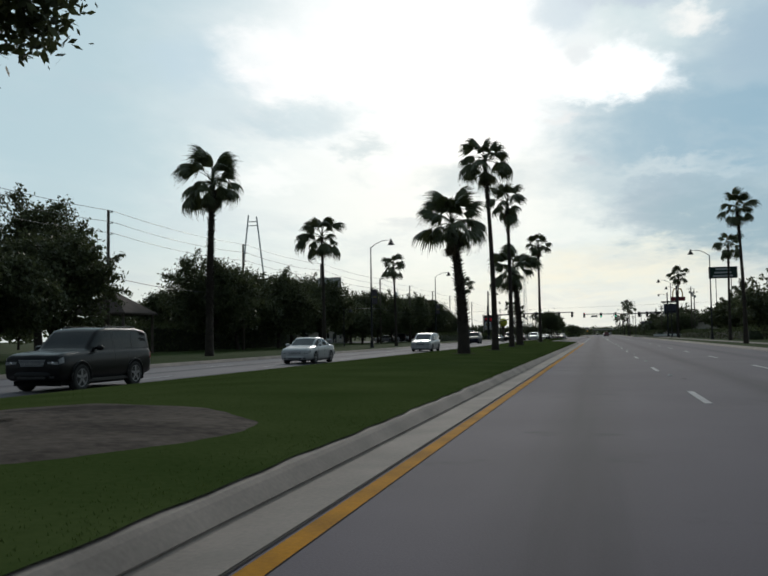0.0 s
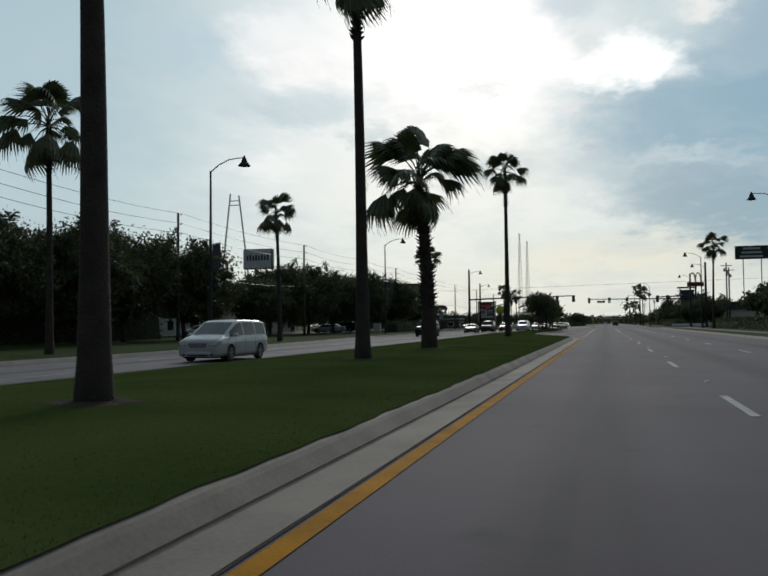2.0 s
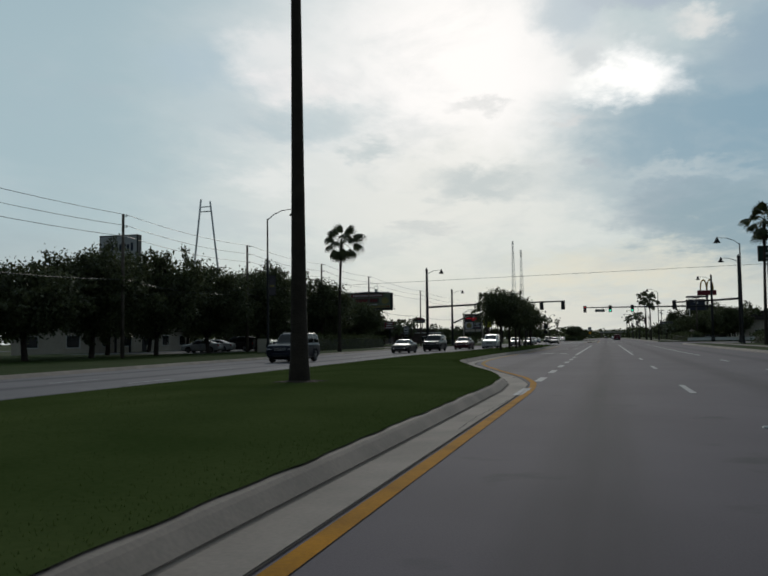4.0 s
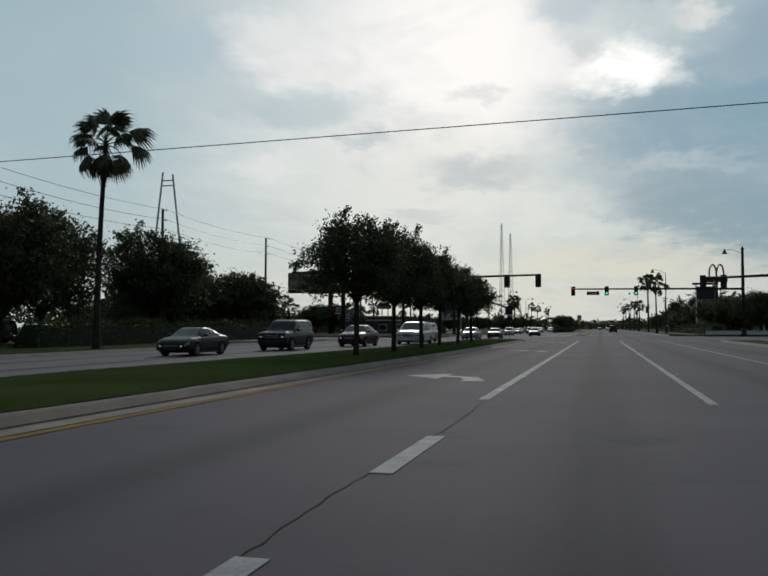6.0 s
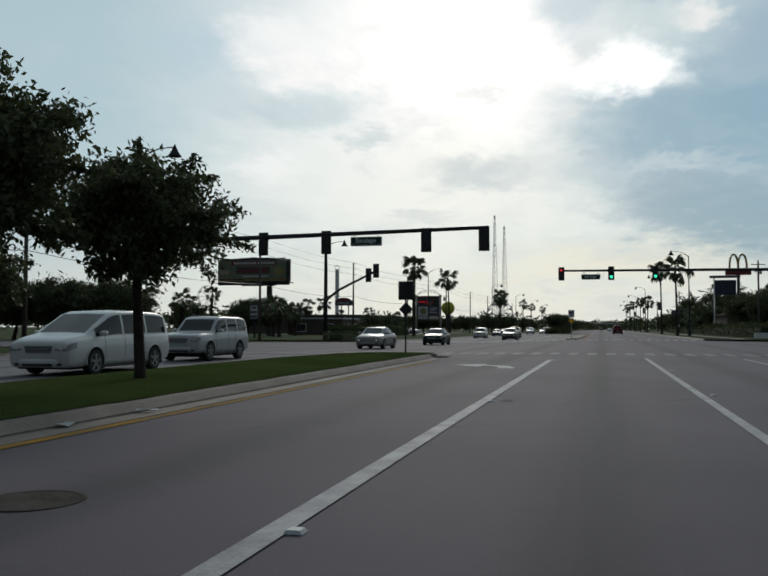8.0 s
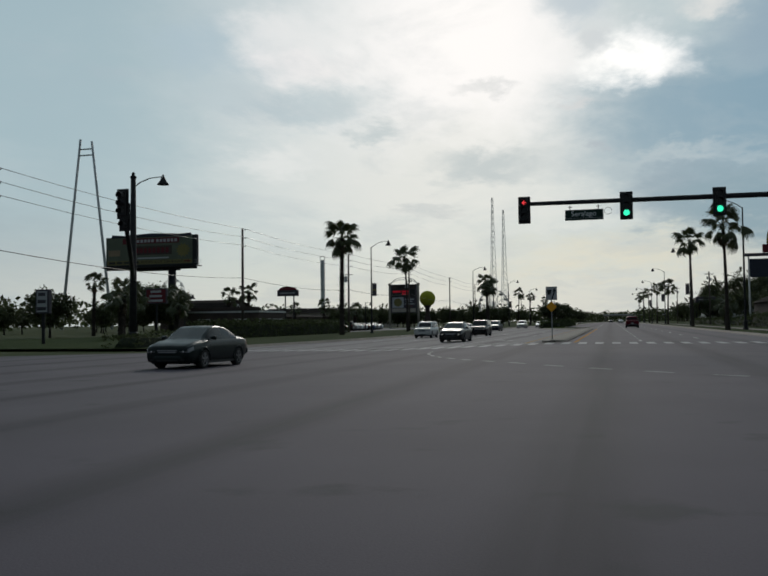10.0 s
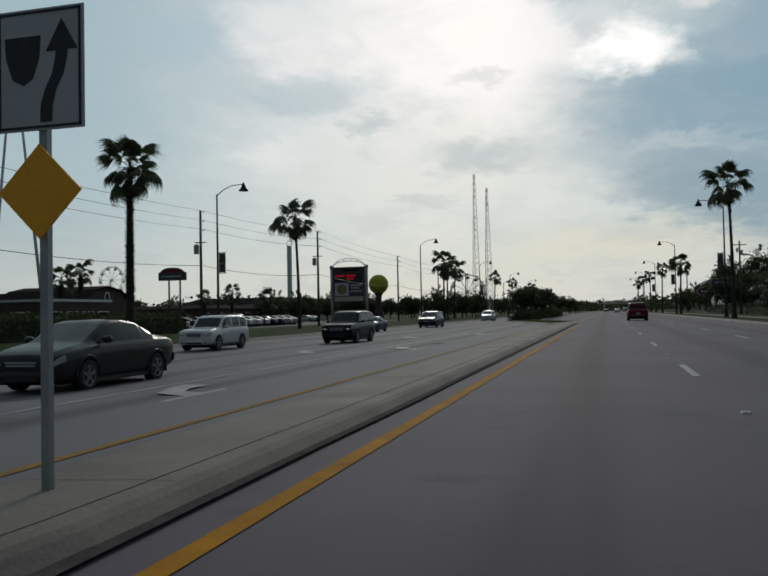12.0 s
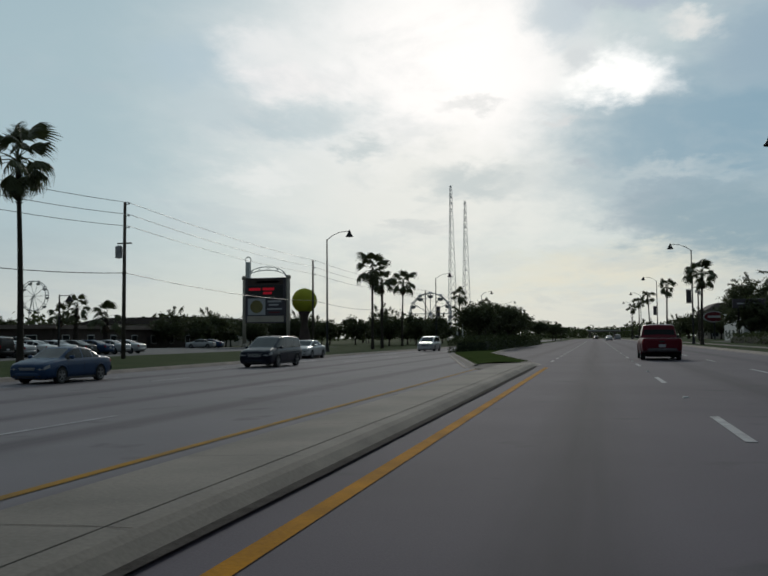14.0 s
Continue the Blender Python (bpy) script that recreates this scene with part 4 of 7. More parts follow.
def hedge(name, x0, x1, y0, y1, h, label, seed, density=70, mat="dark_leaf", leaf=0.10):
    rng = np.random.default_rng(seed)
    top = thing(name, label, "hedge")
    # plain sheet behind the leaves, its dark colour painting the hedge's inner shade
    s = Shape()
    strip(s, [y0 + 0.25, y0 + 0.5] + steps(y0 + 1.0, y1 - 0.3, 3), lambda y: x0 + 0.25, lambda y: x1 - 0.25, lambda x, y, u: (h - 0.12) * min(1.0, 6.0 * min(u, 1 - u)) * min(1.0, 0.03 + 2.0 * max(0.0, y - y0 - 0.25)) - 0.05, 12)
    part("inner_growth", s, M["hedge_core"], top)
    n = int(density * ((x1 - x0) + 2 * h) * (y1 - y0) / 2)
    y = y0 + (y1 - y0) * rng.random(n)
    ends = rng.random(n) < 2.5 * (x1 - x0) / (y1 - y0) / 4
    y = np.where(ends, np.where(rng.random(n) < 0.7, y0, y1) + rng.normal(size=n) * 0.12, y)
    u = rng.random(n)
    hh = h * (1 + 0.14 * np.sin(y * 0.9) + 0.10 * np.sin(y * 2.3 + 1))
    x = x0 + (x1 - x0) * u
    z = np.where(rng.random(n) < 0.5, hh * rng.random(n), hh * (0.86 + 0.2 * rng.random(n)))
    edge = rng.random(n) < 0.55
    x = np.where(edge & (z < hh * 0.9), np.where(u < 0.5, x0, x1) + rng.normal(size=n) * 0.08, x)
    c = np.stack([x, y, z + np.array([gz(a, b) for a, b in zip(x, y)]) + 0.1], 1)
    a = rng.normal(size=(n, 3)); a /= np.linalg.norm(a, axis=1)[:, None]
    w = np.cross(a, rng.normal(size=(n, 3))); w /= np.linalg.norm(w, axis=1)[:, None]
    sz = leaf * (0.6 + 0.8 * rng.random(n))[:, None]
    q = np.stack([c - a * sz, c + w * sz * 0.5, c + a * sz, c - w * sz * 0.5], 1).reshape(-1, 3)
    sh = Shape()
    sh.v = q.tolist()
    sh.f = [(4 * i, 4 * i + 1, 4 * i + 2, 4 * i + 3) for i in range(n)]
    part("leaves", sh, M[mat], top)
    return top


hedge("hedge", -13.3, -9.2, 389, 462, 1.35, "clipped dark hedge on the planted median", 3, 95, leaf=0.09)
hedge("hedge", -30.6, -28.2, 268.8, 277.2, 0.9, "low dark clipped hedge beside the corner", 5, 60, leaf=0.10)
hedge("hedge", -39.5, -36.5, 296, 338, 1.65, "dense dark hedge behind the far verge", 4, 50, leaf=0.15)
hedge("hedge", -33.5, -31.0, 177, 212, 1.6, "low dark hedge under the roadside oaks", 6, 40, leaf=0.10)
hedge("shrub_row", -47.5, -44.5, 84, 129, 2.8, "tall dark shrubs behind the roadside oaks", 7, 34, leaf=0.15)


# palms
def frond_mesh(seed, mat, name, droop=0.35, petiole=1.0, fan=0.9, spread=84, gather=1.0):
    """A fan leaf along +x: an arched stalk and a pleated blade, whole near the stalk and split into hanging tips."""
    rng = np.random.default_rng(seed)
    s = Shape()
    pts = [(petiole * t, 0, 0.16 * math.sin(t * 2.4) * petiole - 0.10 * t * t) for t in (0, 0.35, 0.7, 1.0)]
    s.tube(pts, [0.035, 0.024, 0.017, 0.013], 5)
    hub = Vector(pts[-1])
    n = 20
    sag = -0.42 - droop

    def p(r, a, lift=0.0):
        # the blade bends down away from the stalk, and its two halves fold down from the midrib
        z = sag * 0.55 * r * r - 0.42 * gather * r * abs(math.sin(a)) ** 1.3
        return hub + Vector((r * math.cos(a) * (1 - 0.10 * r), r * math.sin(a) * (1 - 0.22 * gather), z + lift))

    edge = [radians(-spread + 2 * spread * i / n) for i in range(n + 1)]
    reach = [fan * (1.0 - 0.26 * abs(a) / 1.6) * (0.92 + 0.16 * rng.random()) for a in edge]
    n0 = len(s.v)
    for i, a in enumerate(edge):
        lift = 0.022 if i % 2 else -0.022
        s.v += [tuple(p(0.03, a)), tuple(p(reach[i] * 0.42, a, lift * 0.6)), tuple(p(reach[i] * 0.78, a, lift))]
    for i in range(n):
        q = n0 + 3 * i
        s.f += [(q, q + 1, q + 4, q + 3), (q + 1, q + 2, q + 5, q + 4)]
    half = radians(spread / n)
    for i in range(n):
        a = (edge[i] + edge[i + 1]) / 2
        e = reach[i]
        d = -0.10 - 0.16 * rng.random()
        k = len(s.v)
        s.v += [s.v[n0 + 3 * i + 2], s.v[n0 + 3 * i + 5], tuple(p(e * 0.90, a + half * 0.55, d * 0.35)), tuple(p(e * 0.90, a - half * 0.55, d * 0.35)), tuple(p(e * 1.02, a + half * 0.3 * rng.normal(), d * 1.2))]
        s.f += [(k, k + 1, k + 2, k + 3), (k + 3, k + 2, k + 4)]
    for i in range(7):
        a = edge[int(rng.integers(n))]
        b = p(fan * 0.8, a)
        s.tube([b, b + Vector((0.05, 0.03 * rng.normal(), -0.22)), b + Vector((0.06, 0.05 * rng.normal(), -0.5))], 0.004, 3, False)
    return s.mesh(name, M[mat])


FROND = [frond_mesh(k, "palm_leaf", "frond", 0.15 + 0.16 * k, 0.80 + 0.10 * k, 0.92 + 0.04 * k) for k in range(4)]
DEAD = [frond_mesh(9 + k, "dead_leaf", "dead_frond", 0.8, 0.8, 0.8, 70, 1.5) for k in range(2)]


def palm(x, y, height, fat=False, seed=0, size=1.0, fronds=30, lean=(0, 0), base=0.0, label=""):
    """A fan palm: trunk, old leaf bases, living and dead leaves as parts."""
    rng = np.random.default_rng(seed + 100)
    label = label or ("stout fan palm with shaggy leaf bases on its trunk" if fat else "tall slender fan palm with a grey trunk")
    top = thing("palm_tree", label, "palm tree", at(x, y, base), group="fan palms")
    s = Shape()
    r0, r1 = (0.32, 0.18) if fat else (0.20, 0.105)
    zs = [-0.2, 0.05, 0.5, 1.4] + steps(2.4, height, height / 9)
    def centre(z):
        u = z / height
        return (lean[0] * u * u, lean[1] * u * u, z)
    def rad(z):
        u = max(z, 0) / height
        return (r1 + (r0 - r1) * max(0.0, 1 - u) ** 1.2 + (0.10 if fat else 0.3) * r0 * math.exp(-max(z, 0) / 0.4)) * (1 + 0.03 * math.sin(z * 5))
    s.tube([centre(z) for z in zs], [rad(z) for z in zs], 12)
    part("trunk", s, M["palm_bark"], top, "", True)
    boots = Shape()
    z = height * (0.24 if fat else 0.80)
    k = 0
    while z < height - 0.05:
        c = Vector(centre(z))
        for j in range(11):
            a = 2 * math.pi * j / 11 + k * 0.39 + rng.normal() * 0.3
            d = Vector((math.cos(a), math.sin(a), 0))
            t = Vector((-math.sin(a), math.cos(a), 0))
            r, out = rad(z), (0.15 if fat else 0.10) * (0.4 + 1.0 * rng.random())
            tip = c + d * (r + out) + Vector((0, 0, out * (0.9 if fat else 1.3) - 0.08))
            boots.add([c + d * r * 0.9 + t * 0.07, c + d * r * 0.9 - t * 0.07, tip - t * 0.02, tip + t * 0.02, c + d * r * 0.9 - Vector((0, 0, 0.09))], [(0, 1, 2, 3), (1, 4, 2), (4, 0, 3), (4, 3, 2)])
        z += 0.12 + 0.06 * rng.random()
        k += 1
    part("boot_sheath", boots, M["palm_bark"], top)
    c = Vector(centre(height))
    for i in range(fronds):
        u = i / (fronds - 1)
        tilt = 84 - 128 * u + rng.normal() * 12
        a = 137.5 * i + rng.normal() * 12
        k = size * (0.74 + 0.44 * rng.random()) * (0.92 if u < 0.3 else 1)
        ob = part("frond", FROND[int(rng.integers(4))], None, top)
        ob.matrix_local = Matrix.Translation(c + Vector((0, 0, 0.15 * (1 - u)))) @ Matrix.Rotation(radians(a), 4, "Z") @ Matrix.Rotation(-radians(tilt), 4, "Y") @ Matrix.Rotation(rng.normal() * 0.25, 4, "X") @ Matrix.Scale(k, 4)
    for i in range(6 if fat else 5):
        ob = part("dead_frond", DEAD[i % 2], None, top)
        ob.matrix_local = Matrix.Translation(c - Vector((0, 0, 0.25))) @ Matrix.Rotation(radians(73 * i + 20 * rng.random()), 4, "Z") @ Matrix.Rotation(radians(58 + 18 * rng.random()), 4, "Y") @ Matrix.Scale(size * 0.8, 4)
    return top


PALMS = [  # x, y, trunk height, stout, crown size
    (-6.45, 50.3, 6.65, True, 1.06), (-5.95, 59.8, 12.1, False, 1.05), (-6.22, 72.8, 11.3, False, 1.0), (-6.55, 83.4, 6.8, True, 1.3), (-6.55, 111.2, 11.9, False, 0.95),
    (-28.0, 64.4, 13.1, True, 1.5), (-26.0, 85.6, 11.3, False, 1.3), (-25.7, 114.6, 10.5, False, 1.0), (-26.7, 176.1, 11.4, False, 1.25),
    (-31.3, 319.2, 11.8, True, 1.3), (-30.5, 349.8, 11.4, False, 1.4), (-26.9, 411.3, 9.9, False, 1.3), (-31.8, 449, 10.7, False, 1.3), (-27.9, 420, 9.0, False, 1.05),
    (13.0, 86.1, 11.9, False, 0.95), (16.0, 116.0, 11.5, False, 1.0), (16.2, 185.4, 12.6, False, 1.2),
    (11.0, 306.5, 9.7, False, 1.2), (11.75, 349.3, 12.1, False, 1.2), (12.4, 413.4, 8.2, False, 1.05), (13.0, 470, 10.0, False, 1.0), (13.0, 520, 10.2, False, 1.0),
    (12.6, 560, 10.5, False, 1.0), (-27.0, 480, 10.0, False, 1.0), (-28.0, 530, 10.2, False, 1.0), (-27.0, 590, 10.2, False, 1.0), (12.8, 610, 10.5, False, 1.0),
]
LEAN = {0: (-0.45, -0.5), 1: (-0.45, 0.15), 2: (-0.1, -0.1), 3: (-0.5, 0.6), 4: (0.0, -0.1)}      # how far the tops of the median palms lean
for i, (x, y, h, fat, size) in enumerate(PALMS):
    palm(x, y, h, fat, i, size, 29 if fat else 24, LEAN.get(i, (0.3 * math.sin(i * 1.7), 0.25 * math.cos(i * 2.3))), 0.30 if -7 < x < -5.9 else 0.12)

# shade on the grass at the feet of the median palms, painted as dark rings
for x, y, h, fat, size in PALMS:
    if -7 < x < -5.9:
        s = Shape()
        ring = [(x + (0.62 + 0.14 * math.sin(3 * k + y)) * math.cos(2 * math.pi * k / 18), y + (0.58 + 0.12 * math.cos(5 * k)) * math.sin(2 * math.pi * k / 18)) for k in range(18)]
        s.add([(a, b, gz(a, b) + swell(a, b, (a - MED_L(b)) / (MED_R(b) - MED_L(b))) + 0.003) for a, b in ring] + [(x, y, gz(x, y) + swell(x, y, (x - MED_L(y)) / (MED_R(y) - MED_L(y))) + 0.05)], [(k, (k + 1) % 18, 18) for k in range(18)])
        structure("soil_ring", s, M["palm_foot_shade"], "dark ring of painted shade on the grass round a palm", "planting bed")


# ---------- street furniture ----------
def bell_lamp(s_pole, s_arm, s_bell, top, reach, rise):
    """Curved arm and bell-shaped luminaire from a pole's top along +x."""
    pts = [(0, 0, top), (reach * 0.25, 0, top + rise * 0.55), (reach * 0.55, 0, top + rise * 0.92), (reach * 0.85, 0, top + rise), (reach, 0, top + rise * 0.98)]
    s_arm.tube(pts, [0.045, 0.042, 0.038, 0.034, 0.034], 7)
    z = top + rise
    s_bell.lathe(reach, 0, [(0.03, z + 0.16), (0.07, z + 0.10), (0.10, z - 0.02), (0.15, z - 0.10), (0.20, z - 0.28), (0.40, z - 0.52), (0.42, z - 0.58), (0.36, z - 0.57), (0.17, z - 0.30)], 16)
    for k in range(6):
        a = math.pi * k / 3
        s_bell.tube([(reach + 0.16 * math.cos(a), 0.16 * math.sin(a), z - 0.12), (reach + 0.22 * math.cos(a), 0.22 * math.sin(a), z - 0.30)], 0.012, 4)


def make_street_lamp(banner):
    top = thing("street_lamp", "dark street lamp with bell shade" + (" and a hanging banner" if banner else " on a curved arm"), "street lamp", group="street lamps")
    pole, arm, bell = Shape(), Shape(), Shape()
    pole.tube([(0, 0, 0.1), (0, 0, 0.6), (0, 0, 6.0), (0, 0, 11.95)], [0.15, 0.115, 0.095, 0.065], 10)
    bell_lamp(pole, arm, bell, 11.85, 2.5, 0.85)
    base = Shape().lathe(0, 0, [(0.27, 0.0), (0.27, 0.12), (0.2, 0.2), (0.17, 0.75), (0.2, 0.8), (0.14, 0.95)], 12)
    part("pole", pole, M["dark_metal"], top, "", True)
    part("base", base, M["dark_metal"], top)
    part("arm", arm, M["dark_metal"], top, "", True)
    part("shade", bell, M["dark_metal"], top, "dark bell-shaped lamp shade", True)
    part("diffuser", Shape().lathe(2.5, 0, [(0.16, 12.2), (0.14, 12.1), (0.05, 12.05)], 10), M["lens"], top)
    if banner:
        for z in (5.15, 6.95):
            part("bracket", Shape().tube([(0, 0, z), (0.85, 0, z)], 0.02, 6), M["dark_metal"], top)
        b = Shape()
        b.add([(0.12 + 0.62 * (k % 2), 0.02 * math.sin(k), 5.2 + 0.34 * (k // 2)) for k in range(12)], [(2 * k, 2 * k + 1, 2 * k + 3, 2 * k + 2) for k in range(5)])
        ban = part("banner", b, M["sign_dark"], top, "dark cloth banner with pale bars")
        part("bar", Shape().box(0.22, 0.64, -0.045, -0.035, 5.9, 6.1), M["poster_yellow"], ban)
    return top


lamp_plain, lamp_banner = Kind(lambda: make_street_lamp(False)), Kind(lambda: make_street_lamp(True))
for x, y, ban, side in ((-25.6, 102, 1, 0), (-29.9, 164.6, 1, 0), (-31.6, 333.3, 1, 0), (-27.1, 393.7, 0, 0), (-27.0, 455, 1, 0), (-27.0, 516, 0, 0), (-27, 577, 0, 0),
                        (15.9, 131.8, 0, 1), (16.0, 199, 0, 1), (13.0, 309.5, 0, 1), (12.4, 359.5, 1, 1), (12.3, 421.3, 1, 1), (12.2, 482, 1, 1), (12.2, 543, 0, 1), (12.2, 604, 0, 1)):
    (lamp_banner if ban else lamp_plain).put(at(x, y, 0.12, math.pi if side else 0.0, 1.055 if y == 164.6 else 0.955 if y == 359.5 else 1.0))


def path_lamp():
    top = thing("car_park_lamp", "short dark lamp post with a hooked arm and bell shade", "street lamp", group="car park lamps")
    pole, arm, bell = Shape().tube([(0, 0, -0.1), (0, 0, 5.4)], [0.09, 0.06], 8), Shape(), Shape()
    arm.tube([(0, 0, 5.3), (1.0, 0, 5.3)], 0.035, 6)
    bell.lathe(1.0, 0, [(0.05, 5.34), (0.12, 5.2), (0.34, 4.85), (0.34, 4.8), (0.1, 4.9)], 12)
    part("pole", pole, M["dark_metal"], top)
    part("arm", arm, M["dark_metal"], top)
    part("shade", bell, M["dark_metal"], top)
    return top


path_lamps = Kind(path_lamp)
for x, y, t in ((-44, 372, 0), (-52, 318, 0.3), (-62, 472, 0), (-34, 118, 0), (-58, 520, 0)):
    path_lamps.put(at(x, y, 0.05, t))


# ---------- traffic signals ----------
def signal_head(parent, x, y, z, lit, facing=-1):
    """A three-lamp head centred on (x, y, z), its face towards -y (facing -1) or +y (1)."""
    f = facing
    sg = part("signal_head", Shape().box(x - 0.19, x + 0.19, y - 0.12, y + 0.12, z - 0.55, z + 0.55), M["black"], parent)
    soft_edges(sg, 0.03, 2)
    yp = y - 0.02 * f
    part("backplate", Shape().box(x - 0.30, x + 0.30, yp - 0.008, yp + 0.008, z - 0.68, z + 0.68), M["black"], sg)
    for k, dz in enumerate((0.36, 0.0, -0.36)):
        vis = Shape()
        n = 12
        rings = []
        for yy, drop in ((y + f * 0.11, 0), (y + f * 0.34, 0)):
            rings.append([(x + 0.155 * math.cos(a), yy, z + dz + 0.155 * math.sin(a)) for a in [math.pi * (-0.15 + 1.3 * j / n) for j in range(n + 1)]])
        vis.loft(rings, closed=False, caps=False)
        part("visor", vis, M["black"], sg)
        on = lit == k
        mat = {0: M["led_arrow"], 2: M["led_green"]}.get(k) if on else M["glass"]
        mat = mat or M["glass"]
        lens = Shape()
        yy = y + f * 0.125
        if on and k == 0:
            pts = [(-0.11, 0), (0.0, 0.11), (0.02, 0.075), (-0.035, 0.02), (0.11, 0.02), (0.11, -0.02), (-0.035, -0.02), (0.02, -0.075), (0.0, -0.11)]
            lens.prism([(x + px, z + dz + pz) for px, pz in pts], 1, yy - 0.006, yy + 0.006)
        else:
            lens.prism([(x + 0.145 * math.cos(a), z + dz + 0.145 * math.sin(a)) for a in [2 * math.pi * j / 16 for j in range(16)]], 1, yy - 0.006, yy + 0.006)
        part("lens", lens, mat, sg)
    return sg


def text_plate(body, size, depth, mat, parent, m, name="lettering"):
    """Raised letters as a mesh, facing -y before m is applied."""
    cu = bpy.data.curves.new(name, "FONT")
    cu.body, cu.size, cu.extrude, cu.align_x, cu.align_y = body, size, depth, "CENTER", "CENTER"
    tmp = bpy.data.objects.new("tmp", cu)
    scene.collection.objects.link(tmp)
    me = bpy.data.meshes.new_from_object(tmp.evaluated_get(bpy.context.evaluated_depsgraph_get()))
    bpy.data.objects.remove(tmp)
    me.materials.clear()
    me.materials.append(mat)
    ob = part(name, me, None, parent)
    ob.matrix_local = m @ Matrix.Rotation(radians(90), 4, "X")
    return ob


def street_name(parent, x, y, z, facing, lettered):
    """A hanging street name panel."""
    plate = part("name_panel", Shape().box(x - 0.92, x + 0.92, y - 0.045, y + 0.045, z - 0.26, z + 0.26), M["sign_green"], parent, "dark green street name panel")
    soft_edges(plate, 0.01, 1)
    for a, b, c, d in ((-0.9, 0.9, -0.25, -0.235), (-0.9, 0.9, 0.235, 0.25), (-0.9, -0.885, -0.25, 0.25), (0.885, 0.9, -0.25, 0.25), (-0.88, 0.88, -0.165, -0.15)):
        yy = y + facing * 0.05
        part("border", Shape().box(x + a, x + b, yy - 0.004, yy + 0.004, z + c, z + d), M["sign_white"], plate)
    if lettered:
        text_plate("Seralago", 0.36, 0.006, M["letter_white"], plate, Matrix.Translation((x - 0.02, y - 0.052, z + 0.045)))
    for dx in (-0.68, 0.68):
        part("hanger", Shape().tube([(x + dx, y, z + 0.25), (x + dx, y, z + 0.48)], 0.02, 6).tube([(x + dx - 0.1, y, z + 0.40), (x + dx + 0.1, y, z + 0.40)], 0.015, 5), M["dark_metal"], plate)


def signal_mast(x, y, height, arm, lamp_to, label, base_lift=0.12):
    """A dark mast with a lamp on top; arm: (dx, dy, z0, z1), or None. Built in world coordinates about its foot."""
    g0 = gz(x, y)
    top = thing("signal_mast", label, "traffic signal", group="signal masts")
    pole = Shape().tube([(x, y, g0 + 0.05), (x, y, g0 + 6.5), (x, y, g0 + height)], [0.27, 0.23, 0.18], 12)
    pole.lathe(x, y, [(0.42, g0 + base_lift), (0.42, g0 + 0.3), (0.33, g0 + 0.45), (0.31, g0 + 1.0), (0.27, g0 + 1.1)], 12)
    pole.lathe(x, y, [(0.19, g0 + height - 0.05), (0.24, g0 + height), (0.22, g0 + height + 0.1), (0.10, g0 + height + 0.2), (0.13, g0 + height + 0.3), (0.04, g0 + height + 0.42)], 12)
    part("pole", pole, M["dark_metal"], top, "", True)
    if lamp_to is not None:
        a, b = Shape(), Shape()
        bell_lamp(None, a, b, g0 + height - 0.7, 2.4, 0.65)
        for sh, nm in ((a, "lamp_arm"), (b, "shade")):
            c, si = math.cos(lamp_to), math.sin(lamp_to)
            sh.v = [(x + px * c - py * si, y + px * si + py * c, pz) for px, py, pz in sh.v]
            part(nm, sh, M["dark_metal"], top, "", True)
    if arm:
        dx, dy, z0, z1 = arm
        s = Shape().tube([(x, y, g0 + z0), (x + dx * 0.3, y + dy * 0.3, g0 + z0 + (z1 - z0) * 0.45), (x + dx, y + dy, g0 + z1)], [0.17, 0.145, 0.10], 10)
        part("mast_arm", s, M["dark_metal"], top, "", True)
    return top


mast_near = signal_mast(-27.3, 223.6, 12.4, (21.6, 0, 6.40, 6.87), 0.0, "dark signal mast with a long arm of signal heads")
for x in (-19.0, -15.1, -9.2, -5.95):
    signal_head(mast_near, x, 223.6, 6.12, -1, 1)
street_name(mast_near, -12.7, 223.6, 6.13, -1, True)
mast_far = signal_mast(20.3, 264.5, 12.6, (-23.9, 0, 6.85, 7.06), math.pi, "dark signal mast whose arm holds a red arrow and green lights")
for x, lit in ((-3.62, 0), (1.28, 2), (5.5, 2)):
    signal_head(mast_far, x, 264.35, 6.74, lit, -1)
street_name(mast_far, -0.72, 264.5, 6.40, -1, True)
loop = Shape()
loop.tube([(0.42 + 0.17 * math.cos(a), 264.5, 6.55 + 0.17 * math.sin(a)) for a in [2 * math.pi * k / 18 for k in range(18)]], 0.012, 5)
part("cable_loop", loop, M["grey_metal"], mast_far)
mast_right = signal_mast(19.3, 223.0, 12.5, (-9.2, 2.0, 6.5, 6.2), math.pi, "dark signal mast with a short arm at the near corner")
for x, y in ((10.4, 225.0), (12.3, 224.58)):
    signal_head(mast_right, x, y, 5.85, -1, 1)
mast_corner = signal_mast(-32.6, 275.3, 12.2, (12.0, -20.0, 4.9, 7.1), 0.0, "dark signal mast with a slanting arm at the far corner")
for f in (0.86, 0.98):
    x, y = -32.6 + 12 * f, 275.3 - 20 * f
    sg = signal_head(mast_corner, x, y, gz(-25, 260) + 4.9 + 2.2 * f, -1, -1)

